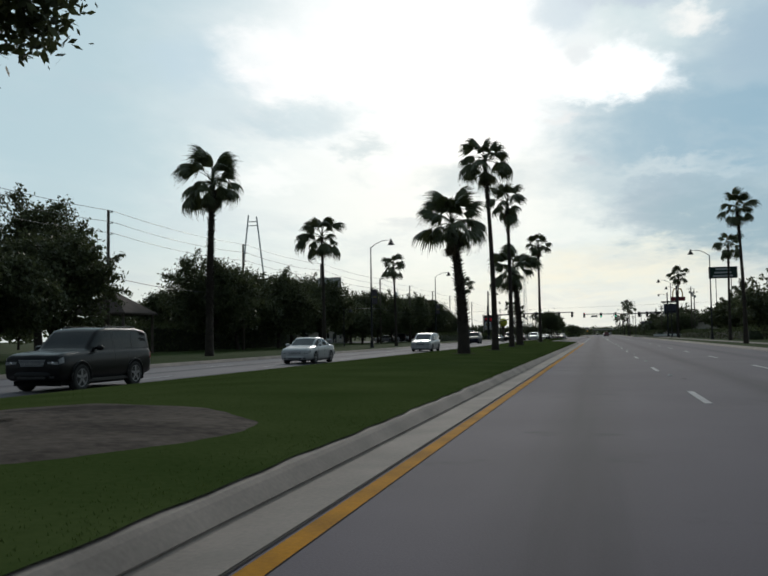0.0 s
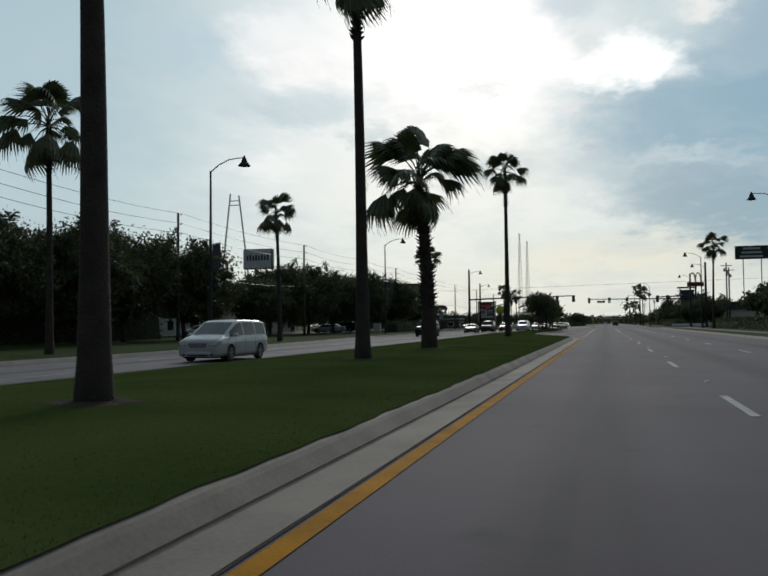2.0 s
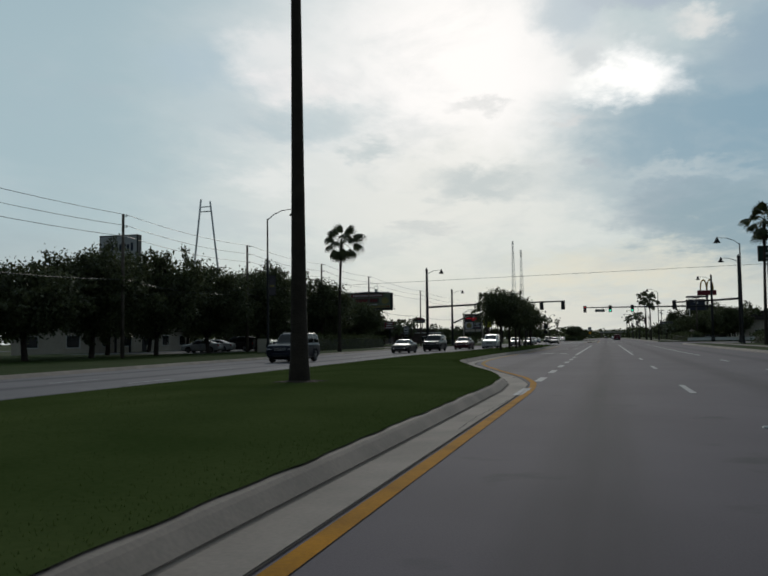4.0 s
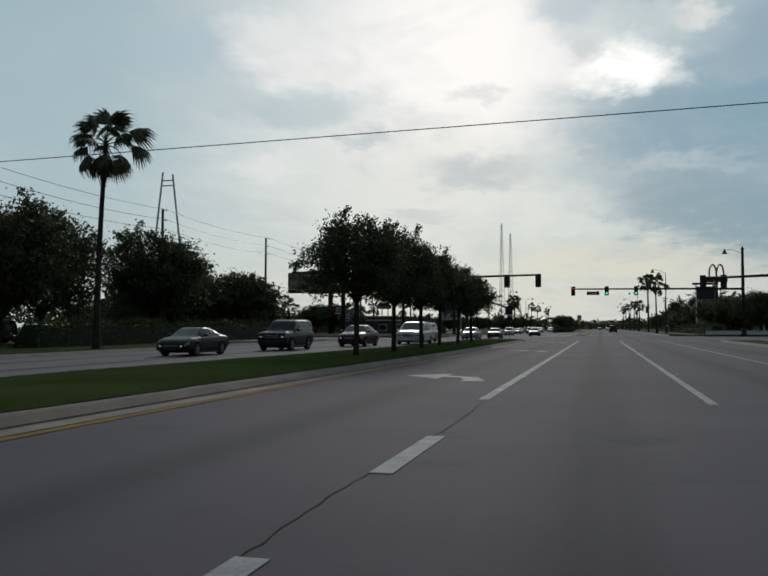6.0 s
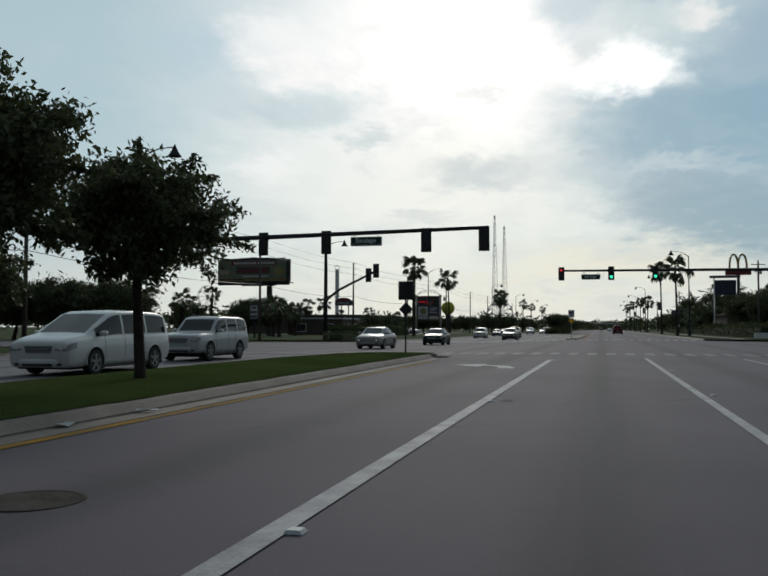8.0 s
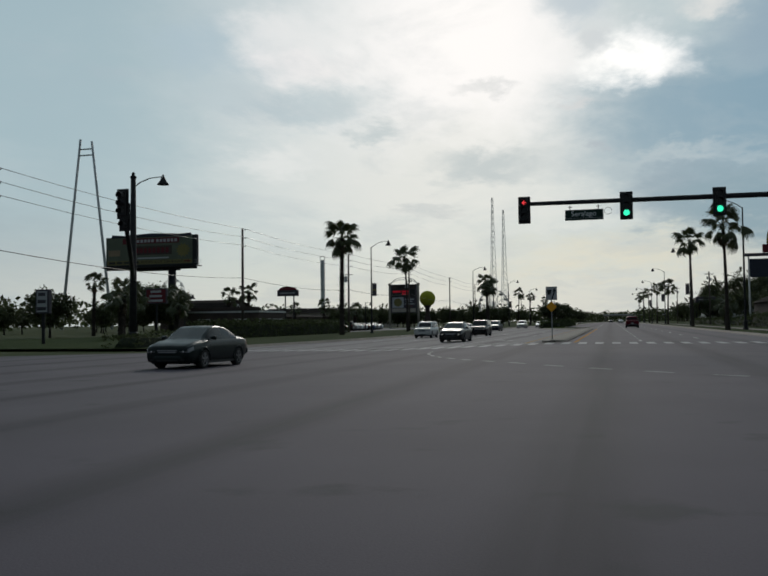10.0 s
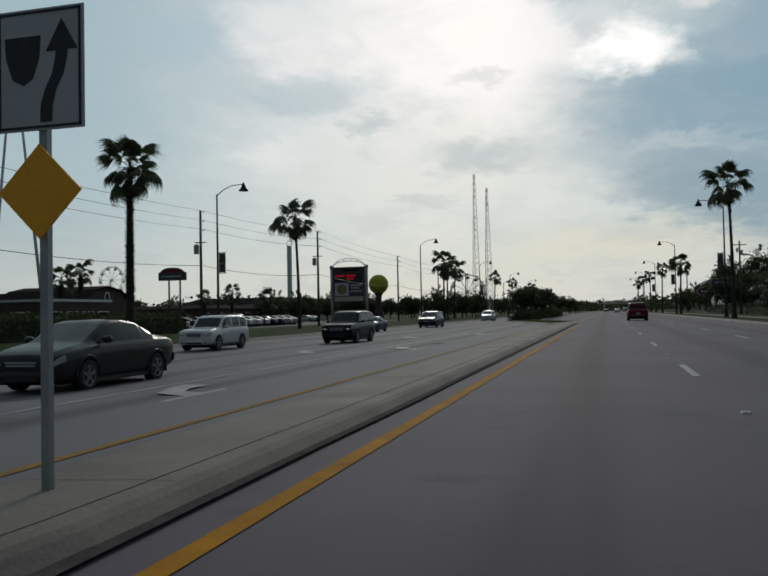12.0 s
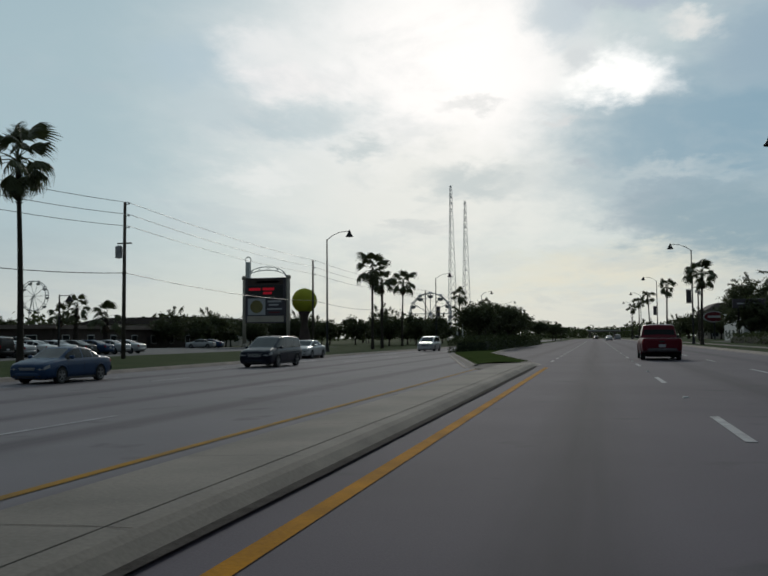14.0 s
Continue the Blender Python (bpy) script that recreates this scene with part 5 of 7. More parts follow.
# keep-right sign on the divider, and a second one on the first median
def keep_right(x, y, back, label):
    g0 = gz(x, y) + 0.13
    top = thing("road_sign", label, "road sign", group="median signs")
    part("post", Shape().box(x - 0.03, x + 0.03, y - 0.025, y + 0.025, g0 - 0.05, g0 + 3.05), M["dark_metal" if back else "grey_metal"], top)
    z0, z1 = g0 + 2.32, g0 + 3.12
    f = 1 if back else -1
    yp = y + f * 0.05
    plate = part("plate", Shape().box(x - 0.33, x + 0.33, yp - 0.006, yp + 0.006, z0, z1), M["sign_white"], top, "white plate with a black border and bent arrow")
    yf = yp + f * 0.009
    for a, b, c, d in ((-0.31, 0.31, 0.015, 0.03), (-0.31, 0.31, 0.77, 0.785), (-0.31, -0.295, 0.015, 0.785), (0.295, 0.31, 0.015, 0.785)):
        part("border", Shape().box(x + a, x + b, yf - 0.003, yf + 0.003, z0 + c, z0 + d), M["black"], plate)
    island = [(-0.26, 0.62), (0.01, 0.62), (0.0, 0.48), (-0.05, 0.34), (-0.12, 0.30), (-0.20, 0.34), (-0.25, 0.48)]
    part("island_mark", Shape().prism([(x + px, z0 + pz) for px, pz in island], 1, yf - 0.003, yf + 0.003), M["black"], plate)
    arrow = Shape()
    spine = [(0.05, 0.05), (0.055, 0.16), (0.085, 0.26), (0.14, 0.36), (0.165, 0.46), (0.17, 0.51)]
    for (ax, az), (bx, bz) in zip(spine, spine[1:]):
        arrow.add([(x + ax - 0.045, yf, z0 + az), (x + ax + 0.045, yf, z0 + az), (x + bx + 0.045, yf, z0 + bz), (x + bx - 0.045, yf, z0 + bz)], [(0, 1, 2, 3)])
    arrow.add([(x + 0.05, yf, z0 + 0.51), (x + 0.29, yf, z0 + 0.51), (x + 0.17, yf, z0 + 0.72)], [(0, 1, 2)])
    part("arrow", arrow, M["black"], plate)
    d = 0.31
    yd = y + f * 0.06
    zc = g0 + 1.92
    if back:
        for nm, sx in (("plate_back", 0.33),):
            part(nm, Shape().box(x - sx, x + sx, yp - 0.02, yp - 0.012, z0, z1), M["dark_metal"], top, "dark bare back of the plate")
        part("plate_back", Shape().prism([(x, zc - d), (x + d, zc), (x, zc + d), (x - d, zc)], 1, yd - 0.025, yd - 0.012), M["dark_metal"], top)
    dia = part("diamond", Shape().prism([(x, zc - d), (x + d, zc), (x, zc + d), (x - d, zc)], 1, yd - 0.006, yd + 0.006), M["sign_yellow"], top, "blank yellow diamond plate")
    return top


keep_right(-2.95, 272.9, False, "white arrow sign over a yellow diamond on concrete")
keep_right(-7.9, 213.0, True, "median sign and diamond seen from behind")

# ---------- poles and wires ----------
POLES = [(-38, 40), (-38, 66.5), (-38, 93), (-38, 120), (-38, 153.4), (-38, 178), (-38, 203), (-38, 227), (-38.2, 268), (-38.2, 305.7), (-37.7, 342), (-34.1, 366), (-36.1, 415), (-36, 452), (-36, 490), (-36, 530), (-36, 575)]
for i, (x, y) in enumerate(POLES):
    g0 = gz(x, y)
    top = thing("utility_pole", "weathered wooden utility pole carrying wires" + (" and a grey transformer" if i in (10, 11) else ""), "utility pole", group="utility poles")
    part("pole", Shape().tube([(x, y, g0 - 0.1), (x, y, g0 + 12.0)], [0.17, 0.11], 9), M["wood_pole"], top, "", True)
    for z in (11.8, 10.9, 10.0):
        part("insulator", Shape().tube([(x, y, g0 + z), (x + 0.32, y, g0 + z + 0.06)], 0.03, 6).lathe(x + 0.34, y, [(0.03, g0 + z), (0.07, g0 + z + 0.04), (0.06, g0 + z + 0.14), (0.02, g0 + z + 0.17)], 8), M["grey_metal"], top)
    if i in (10, 11):
        part("transformer", Shape().lathe(x - 0.42, y - 0.1, [(0.05, g0 + 7.7), (0.26, g0 + 7.75), (0.27, g0 + 8.55), (0.2, g0 + 8.65), (0.05, g0 + 8.7)], 12), M["grey_metal"], top)
        part("bracket", Shape().box(x - 0.6, x + 0.6, y - 0.05, y + 0.05, g0 + 8.8, g0 + 8.9), M["wood_pole"], top)


def wire(a, b, sag, r=0.014, label="thin black overhead wire sagging between poles"):
    a, b = Vector(a), Vector(b)
    pts = [a.lerp(b, t / 10) - Vector((0, 0, 4 * sag * (t / 10) * (1 - t / 10))) for t in range(11)]
    return tagged(new("overhead_wire", Shape().tube(pts, r, 4).mesh("overhead_wire", M["black"])), label, "wire", "overhead wires")


for (x0, y0), (x1, y1) in zip(POLES, POLES[1:]):
    for z, sag, dx in ((11.95, 0.35, 0.34), (11.05, 0.4, 0.34), (10.15, 0.4, 0.34), (6.6, 0.5, 0.1)):
        wire((x0 + dx, y0, gz(x0, y0) + z), (x1 + dx, y1, gz(x1, y1) + z), sag, 0.02 if z > 7 else 0.028)
wire((-38, 153.5, 5.07), (58, 154.7, 7.1), 0.1, 0.011)

# stays, right-hand poles
for x, y, h in ((21.1, 207.7, 11.6), (22.5, 215, 11.2), (21, 300, 10.5), (19, 395, 10.5), (18.5, 470, 10.5)):
    top = thing("utility_pole", "weathered wooden utility pole behind the verge", "utility pole", group="utility poles")
    part("pole", Shape().tube([(x, y, -0.1), (x, y, h)], [0.16, 0.11], 9), M["wood_pole"], top, "", True)
    part("crossarm", Shape().box(x - 0.9, x + 0.9, y - 0.05, y + 0.05, h - 0.6, h - 0.48), M["wood_pole"], top)
    for k in range(2):
        part("fuse_box", Shape().box(x - 0.5 + 0.6 * k, x - 0.2 + 0.6 * k, y - 0.3, y - 0.1, h - 1.6 - 0.3 * k, h - 1.0 - 0.3 * k), M["grey_metal"], top)

# ---------- signs and rides ----------
# billboard on one pole
bb = thing("billboard", "large billboard with a tan and green poster on one dark pole", "billboard")
bx, by, bz = -71.8, 343.0, gz(-70, 341)
part("column", Shape().tube([(bx + 3.6, by + 0.9, bz - 5.5), (bx + 3.6, by + 0.9, bz + 9.4)], 0.68, 14), M["dark_metal"], bb, "", True)
part("torsion_beam", Shape().box(bx - 3.2, bx + 5.0, by + 0.5, by + 1.3, bz + 8.7, bz + 9.3), M["dark_metal"], bb)
part("catwalk", Shape().box(bx - 9.2, bx + 9.9, by - 1.1, by + 0.2, bz + 9.35, bz + 9.5), M["dark_metal"], bb)
part("apron", Shape().box(bx - 8.9, bx + 8.9, by - 0.1, by + 0.2, bz + 8.9, bz + 9.8), M["dark_metal"], bb)
frame_part = part("panel", Shape().box(bx - 9.0, bx + 9.0, by - 0.15, by + 0.5, bz + 9.8, bz + 16.1), M["dark_metal"], bb)
pz = bz + 9.8
for name, a, b, c, d, mt in (("poster", -8.8, 8.2, 0.2, 6.1, "poster_green"), ("picture_block", -4.4, 4.2, 2.3, 4.2, "brick"), ("text_band", -8.7, 8.1, 0.3, 1.15, "poster_yellow"), ("text_band", -5.6, 5.6, 4.75, 5.9, "sign_red"), ("text_bar", -2.6, 3.6, 1.45, 1.75, "sign_white"), ("picture_block", -8.5, -6.1, 2.2, 3.5, "poster_tan")):
    lift = 0.16 if name == "poster" else 0.18
    part(name, Shape().box(bx + a, bx + b, by - lift - 0.012, by - lift, pz + c, pz + d), M[mt], frame_part)
for k in range(14):
    xk = bx - 4.9 + 0.72 * k + (0.25 if k > 7 else 0)
    part("text_bar", Shape().box(xk, xk + 0.5, by - 0.21, by - 0.20, pz + 4.98, pz + 5.62), M["sign_white"], frame_part)
for k in range(9):
    part("text_bar", Shape().box(bx - 3.9 + 0.86 * k, bx - 3.3 + 0.86 * k, by - 0.21, by - 0.20, pz + 2.7, pz + 3.8), M["sign_red"], frame_part)
rays = [(bx + 6.4 + (1.5 if k % 2 else 1.05) * math.cos(math.pi * k / 12), pz + 3.1 + (1.55 if k % 2 else 1.1) * math.sin(math.pi * k / 12)) for k in range(24)]
part("sun_mark", Shape().prism(rays, 1, by - 0.21, by - 0.20), M["poster_yellow"], frame_part)
text_plate("AHEAD EXIT ON RIGHT", 0.78, 0.01, M["black"], frame_part, Matrix.Translation((bx + 2.2, by - 0.20, pz + 0.72)))
for x0, x1 in ((-8.4, -7.1), (-6.8, -5.7), (-5.4, -2.4)):
    part("text_block", Shape().box(bx + x0, bx + x1, by - 0.205, by - 0.195, pz + 0.5, pz + 0.95), M["black"], frame_part)
part("arrow_mark", Shape().prism([(bx + 6.6, pz + 0.62), (bx + 7.3, pz + 0.62), (bx + 7.3, pz + 0.45), (bx + 8.0, pz + 0.74), (bx + 7.3, pz + 1.03), (bx + 7.3, pz + 0.86), (bx + 6.6, pz + 0.86)], 1, by - 0.205, by - 0.195), M["sign_red"], frame_part)
for a, b in ((-7.9, -3.2), (3.2, 7.9)):
    part("topper", Shape().prism([(bx + a, pz + 6.3), (bx + b, pz + 6.3), (bx + b - 0.1, pz + 6.75), (bx + (a + b) / 2, pz + 6.6), (bx + a + 0.1, pz + 6.85)], 1, by - 0.12, by + 0.1), M["poster_blue"], bb)
part("topper", Shape().prism([(bx - 5.0, pz + 6.3), (bx + 5.0, pz + 6.3), (bx + 3.4, pz + 6.75), (bx, pz + 6.95), (bx - 3.4, pz + 6.75)], 1, by - 0.10, by + 0.08), M["poster_blue"], bb)
for dz in (9.5, 10.1, 10.6):
    part("rail", Shape().tube([(bx + 9.0, by - 1.0, bz + dz), (bx + 9.9, by - 1.0, bz + dz), (bx + 9.9, by + 0.1, bz + dz)], 0.03, 5), M["grey_metal"], bb)

bb.matrix_world = Matrix.Translation((bx, by, bz + 16.1)) @ Matrix.Diagonal((0.92, 1.0, 0.76, 1.0)) @ Matrix.Translation((-bx, -by, -bz - 16.1))

# marquee with red letters
mq = thing("marquee_sign", "tall marquee sign with red lit bars between two columns", "sign")
mx, my, mz = -53.9, 442.0, gz(-54, 442)
for dx in (-4.0, 4.0):
    part("column", Shape().tube([(mx + dx, my, mz), (mx + dx, my, mz + 12.0)], 0.32, 12).lathe(mx + dx, my, [(0.5, mz), (0.5, mz + 0.6), (0.36, mz + 0.7)], 12).lathe(mx + dx, my, [(0.42, mz + 11.7), (0.46, mz + 12.0), (0.3, mz + 12.3)], 12), M["stucco"], mq, "", True)
face = part("face", Shape().box(mx - 3.6, mx + 3.6, my - 0.35, my + 0.35, mz + 4.2, mz + 11.9), M["sign_dark"], mq)
for a, b, c, d, mt in ((-3.2, 3.2, 10.7, 11.7, "brick"), (-1.6, 2.4, 11.0, 11.4, "sign_dark"), (-3.2, 3.2, 8.5, 10.6, "black"), (-3.0, -0.9, 9.75, 10.2, "led_red"), (-0.5, 1.6, 9.75, 10.2, "led_red"), (-0.4, 1.2, 9.1, 9.5, "led_red"), (-3.2, 0.0, 5.6, 8.4, "sign_white"), (0.1, 3.2, 5.6, 8.4, "sign_dark"), (0.4, 2.9, 7.7, 8.0, "sign_white"), (0.6, 2.4, 7.15, 7.4, "sign_white"), (0.3, 3.0, 6.45, 6.7, "sign_white"), (0.6, 2.6, 5.9, 6.1, "sign_red"), (-3.3, 3.3, 4.4, 5.4, "stucco")):
    lift = 0.36 if (b - a) > 3.05 and mt != "sign_white" or mt == "sign_white" and d - c > 2 else 0.375
    part("message_bar", Shape().box(mx + a, mx + b, my - lift - 0.012, my - lift, mz + c, mz + d), M[mt], face)
seal = Shape().prism([(mx - 1.6 + 1.15 * math.cos(t_), mz + 7.0 + 1.1 * math.sin(t_)) for t_ in [2 * math.pi * k / 24 for k in range(24)]], 1, my - 0.40, my - 0.385)
part("round_mark", seal, M["poster_yellow"], face)
arch = Shape()
for r in (1.0, 0.72):
    arch.tube([(mx - 3.7 * math.cos(a), my, mz + 11.9 + 1.9 * r * math.sin(a) + (0.0 if r == 1 else -0.05)) for a in [math.pi * k / 14 for k in range(15)]], 0.07, 6)
for k in range(1, 14):
    a, b = math.pi * k / 14, math.pi * (k + (1 if k % 2 else -1)) / 14
    arch.tube([(mx - 3.7 * math.cos(a), my, mz + 11.9 + 1.9 * math.sin(a)), (mx - 3.7 * math.cos(b), my, mz + 11.85 + 1.37 * math.sin(b))], 0.035, 5)
part("arch_truss", arch, M["pale_metal"], mq)
# yellow ball on its stand
ball = thing("ball_sculpture", "huge yellow ball with ribbed seams on a dark stand", "sculpture")
bxx, byy, bzz = -47.9, 444.5, gz(-48, 444)
b = Shape()
prof = []
for k in range(19):
    a = -math.pi / 2 + math.pi * k / 18
    prof.append((max(0.02, 2.15 * math.cos(a)) * (1.0 + (0.012 if k % 2 else 0)), bzz + 8.0 + 2.15 * math.sin(a)))
b.lathe(bxx, byy, prof, 28)
part("ball", b, M["ball"], ball, "ribbed yellow ball", True)
part("stand", Shape().lathe(bxx, byy, [(1.3, bzz - 0.1), (1.1, bzz + 1.0), (0.55, bzz + 4.0), (0.7, bzz + 5.5), (1.25, bzz + 6.35)], 14), M["brick"], ball, "", True)


def post_sign(name, x, y, w, h, z0, posts, mats, label, cap=False, thick=0.4, letters=0):
    g0 = gz(x, y)
    top = thing(name, label, "sign")
    for dx in posts:
        part("post", Shape().tube([(x + dx, y, g0 - 0.1), (x + dx, y, g0 + z0 + 0.3)], 0.14, 8), M["dark_metal"], top)
    pan = part("panel", Shape().box(x - w / 2, x + w / 2, y - thick / 2, y + thick / 2, g0 + z0, g0 + z0 + h), M[mats[0]], top)
    soft_edges(pan, 0.06, 2)
    fy = y - thick / 2 - 0.015
    part("face", Shape().box(x - w / 2 + 0.15, x + w / 2 - 0.15, fy - 0.006, fy + 0.006, g0 + z0 + 0.15, g0 + z0 + h - 0.15), M[mats[1]], pan)
    n = 3 if h > 1.6 else 1
    for k in range(letters):
        xx = x + w * 0.8 * ((k + 0.5) / letters - 0.5)
        part("text_bar", Shape().box(xx - w * 0.032, xx + w * 0.032, fy - 0.02, fy - 0.01, g0 + z0 + h * 0.42, g0 + z0 + h * (0.66 + 0.05 * (k % 2))), M[mats[2]], pan)
    for k in range(0 if letters else n):
        zz = g0 + z0 + h * (k + 0.7) / (n + 0.4)
        part("text_bar", Shape().box(x - w * (0.36 - 0.05 * k), x + w * (0.33 - 0.04 * k), fy - 0.02, fy - 0.01, zz - h * 0.07, zz + h * 0.07), M[mats[2]], pan)
    if cap:
        out = [(x + 0.42 * w * math.cos(a), g0 + z0 + h + 0.72 * math.sin(a) * (1 if math.sin(a) > 0 else 0.15)) for a in [2 * math.pi * k / 24 for k in range(24)]]
        part("cap", Shape().prism(out, 1, y - thick / 2, y + thick / 2), M["sign_red"], top, "rounded dark red cap")
    return top


post_sign("pylon_sign", -57.8, 184.0, 5.4, 3.5, 11.2, (-0.6, 1.4), ("black", "sign_white", "poster_blue"), "white pylon sign with dark lettering bars on posts", thick=0.9, letters=8)
post_sign("pylon_sign", -64.4, 384, 4.7, 1.3, 7.3, (-0.6, 1.3), ("sign_dark", "sign_dark", "sign_white"), "dark restaurant sign with a red cap on two posts", True)
post_sign("pylon_sign", 46.0, 337.6, 10.0, 4.3, 21.1, (-2.6, 2.8), ("sign_dark", "sign_green", "sign_white"), "high dark green sign board on two posts", thick=0.7)
post_sign("pylon_sign", -59.7, 324.3, 3.2, 2.1, 4.5, (0.0,), ("sign_dark", "sign_red", "sign_white"), "red and white shop sign on one post")
post_sign("pylon_sign", -44.5, 281, 1.3, 2.0, 2.6, (0.0,), ("sign_dark", "sign_white", "sign_dark"), "small white menu sign on one post")
post_sign("pylon_sign", 24.5, 455, 5.0, 1.5, 5.6, (-1.6, 1.6), ("sign_dark", "sign_dark", "sign_white"), "low dark sign with pale lettering bars")
oval = thing("pylon_sign", "red oval roadside sign with a pale border on a post", "sign")
ox, oy = 29.9, 537.7
part("post", Shape().tube([(ox, oy, -0.2), (ox, oy, 5.0)], 0.2, 8), M["dark_metal"], oval)
turn_ = [2 * math.pi * k / 28 for k in range(28)]
panel = part("panel", Shape().prism([(ox + 2.7 * math.cos(a), 6.0 + 1.45 * math.sin(a)) for a in turn_], 1, oy - 0.25, oy + 0.25), M["sign_white"], oval)
part("face", Shape().prism([(ox + 2.45 * math.cos(a), 6.0 + 1.22 * math.sin(a)) for a in turn_], 1, oy - 0.27, oy - 0.25), M["sign_red"], panel)
part("text_bar", Shape().box(ox - 1.6, ox + 1.6, oy - 0.285, oy - 0.27, 5.75, 6.3), M["sign_white"], panel)
# high sign with two yellow arches
ar = thing("pylon_sign", "red sign board with two yellow arches on a pole", "sign")
ax, ay = 37.9, 430.0
part("post", Shape().tube([(ax, ay, -0.1), (ax, ay, 17.6)], 0.4, 12), M["dark_metal"], ar, "", True)
part("panel", Shape().box(ax - 3.4, ax + 3.4, ay - 0.4, ay + 0.4, 16.4, 18.3), M["sign_red"], ar)
for dx in (-1.15, 1.15):
    s = Shape().tube([(ax + dx - 1.12 * math.cos(a), ay, 18.25 + 4.0 * math.sin(a) ** 0.8) for a in [math.pi * k / 18 for k in range(19)]], 0.27, 8)
    part("arch", s, M["arch_yellow"], ar, "yellow arch", True)

part("post", Shape().box(ax - 6.6, ax - 6.3, ay - 0.3, ay + 0.3, 0.0, 15.6), M["white_wall"], ar)
part("panel", Shape().box(ax - 6.3, ax - 0.6, ay - 0.25, ay + 0.25, 10.8, 15.0), M["poster_blue"], ar)
part("canopy", Shape().box(ax - 7.6, ax + 0.5, ay - 0.4, ay + 0.4, 15.6, 16.3), M["sign_dark"], ar)

# rides far off
def lattice(x, y, w, h, name, label):
    top = thing(name, label, "ride tower", group="ride towers")
    pts = [(x + w * math.cos(a), y + w * math.sin(a)) for a in (0.5, 0.5 + 2.094, 0.5 + 4.189)]
    for px, py in pts:
        part("leg", Shape().tube([(px, py, -0.3), (px * 0.2 + x * 0.8, py * 0.2 + y * 0.8, h)], [0.13, 0.07], 5), M["pale_metal"], top)
    n = int(h / 3.2)
    br = Shape()
    for k in range(n):
        za, zb = h * k / n, h * (k + 1) / n
        fa, fb = 1 - 0.8 * k / n, 1 - 0.8 * (k + 1) / n
        for i in range(3):
            (ax_, ay_), (bx_, by_) = pts[i], pts[(i + 1) % 3]
            br.tube([(x + (ax_ - x) * fa, y + (ay_ - y) * fa, za), (x + (bx_ - x) * fb, y + (by_ - y) * fb, zb)], 0.05, 4)
            br.tube([(x + (bx_ - x) * fa, y + (by_ - y) * fa, za), (x + (ax_ - x) * fb, y + (ay_ - y) * fb, zb)], 0.05, 4)
    part("lattice", br, M["pale_metal"], top)
    return top


lattice(-60.6, 670.5, 2.6, 68.5, "lattice_tower", "tall pale steel lattice tower of a ride")
lattice(-56.4, 684, 2.6, 63.5, "lattice_tower", "tall pale steel lattice tower of a ride")
tw = thing("swing_tower", "very tall pale two-legged ride tower with crossbars", "ride tower")
for x0, x1 in ((-257, -246.7), (-229, -240.4)):
    part("leg", Shape().tube([(x0, 570, -0.5), (x1, 570, 92 if x0 < -250 else 90.5)], [0.75, 0.55], 8), M["pale_metal"], tw, "", True)
for z in (84, 87):
    part("crossbar", Shape().tube([(-247.6, 570, z), (-239.8, 570, z)], 0.35, 6), M["pale_metal"], tw)
dt = thing("drop_tower", "slim pale drop ride tower with a ring on top", "ride tower")
part("column", Shape().box(-164.4, -162.4, 684, 686, -0.3, 38.5), M["pale_metal"], dt)
part("ring", Shape().tube([(-163.4 + 1.5 * math.cos(a), 685, 39.6 + 1.5 * math.sin(a)) for a in [2 * math.pi * k / 20 for k in range(21)]], 0.22, 6), M["pale_metal"], dt)


def ferris(x, y, zc, r, cars, label):
    top = thing("ferris_wheel", label, "ferris wheel")
    rim = Shape()
    for dy in (-0.8, 0.8):
        rim.tube([(x + r * math.cos(a), y + dy, zc + r * math.sin(a)) for a in [2 * math.pi * k / 32 for k in range(33)]], 0.14, 5)
    part("rim", rim, M["pale_metal"], top)
    for k in range(cars):
        a = 2 * math.pi * k / cars
        part("spoke", Shape().tube([(x, y, zc), (x + r * math.cos(a), y, zc + r * math.sin(a))], 0.09, 4), M["pale_metal"], top)
        cx, cz = x + r * math.cos(a), zc + r * math.sin(a)
        part("gondola", Shape().lathe(cx, y, [(0.1, cz - 1.3), (0.65, cz - 1.1), (0.75, cz - 0.55), (0.7, cz - 0.5)], 8).lathe(cx, y, [(0.8, cz + 0.1), (0.1, cz + 0.45)], 8), M["grey_metal"], top)
    for dx in (-r * 0.55, r * 0.55):
        part("leg", Shape().tube([(x + dx, y - 1.2, -0.4), (x, y - 1.0, zc)], 0.16, 5), M["pale_metal"], top)
    return top


ferris(-196, 569, 17.2, 5.4, 10, "small pale ferris wheel beyond the car park")
ferris(-38.6, 509, 7.0, 5.0, 12, "small ferris wheel behind roadside trees")


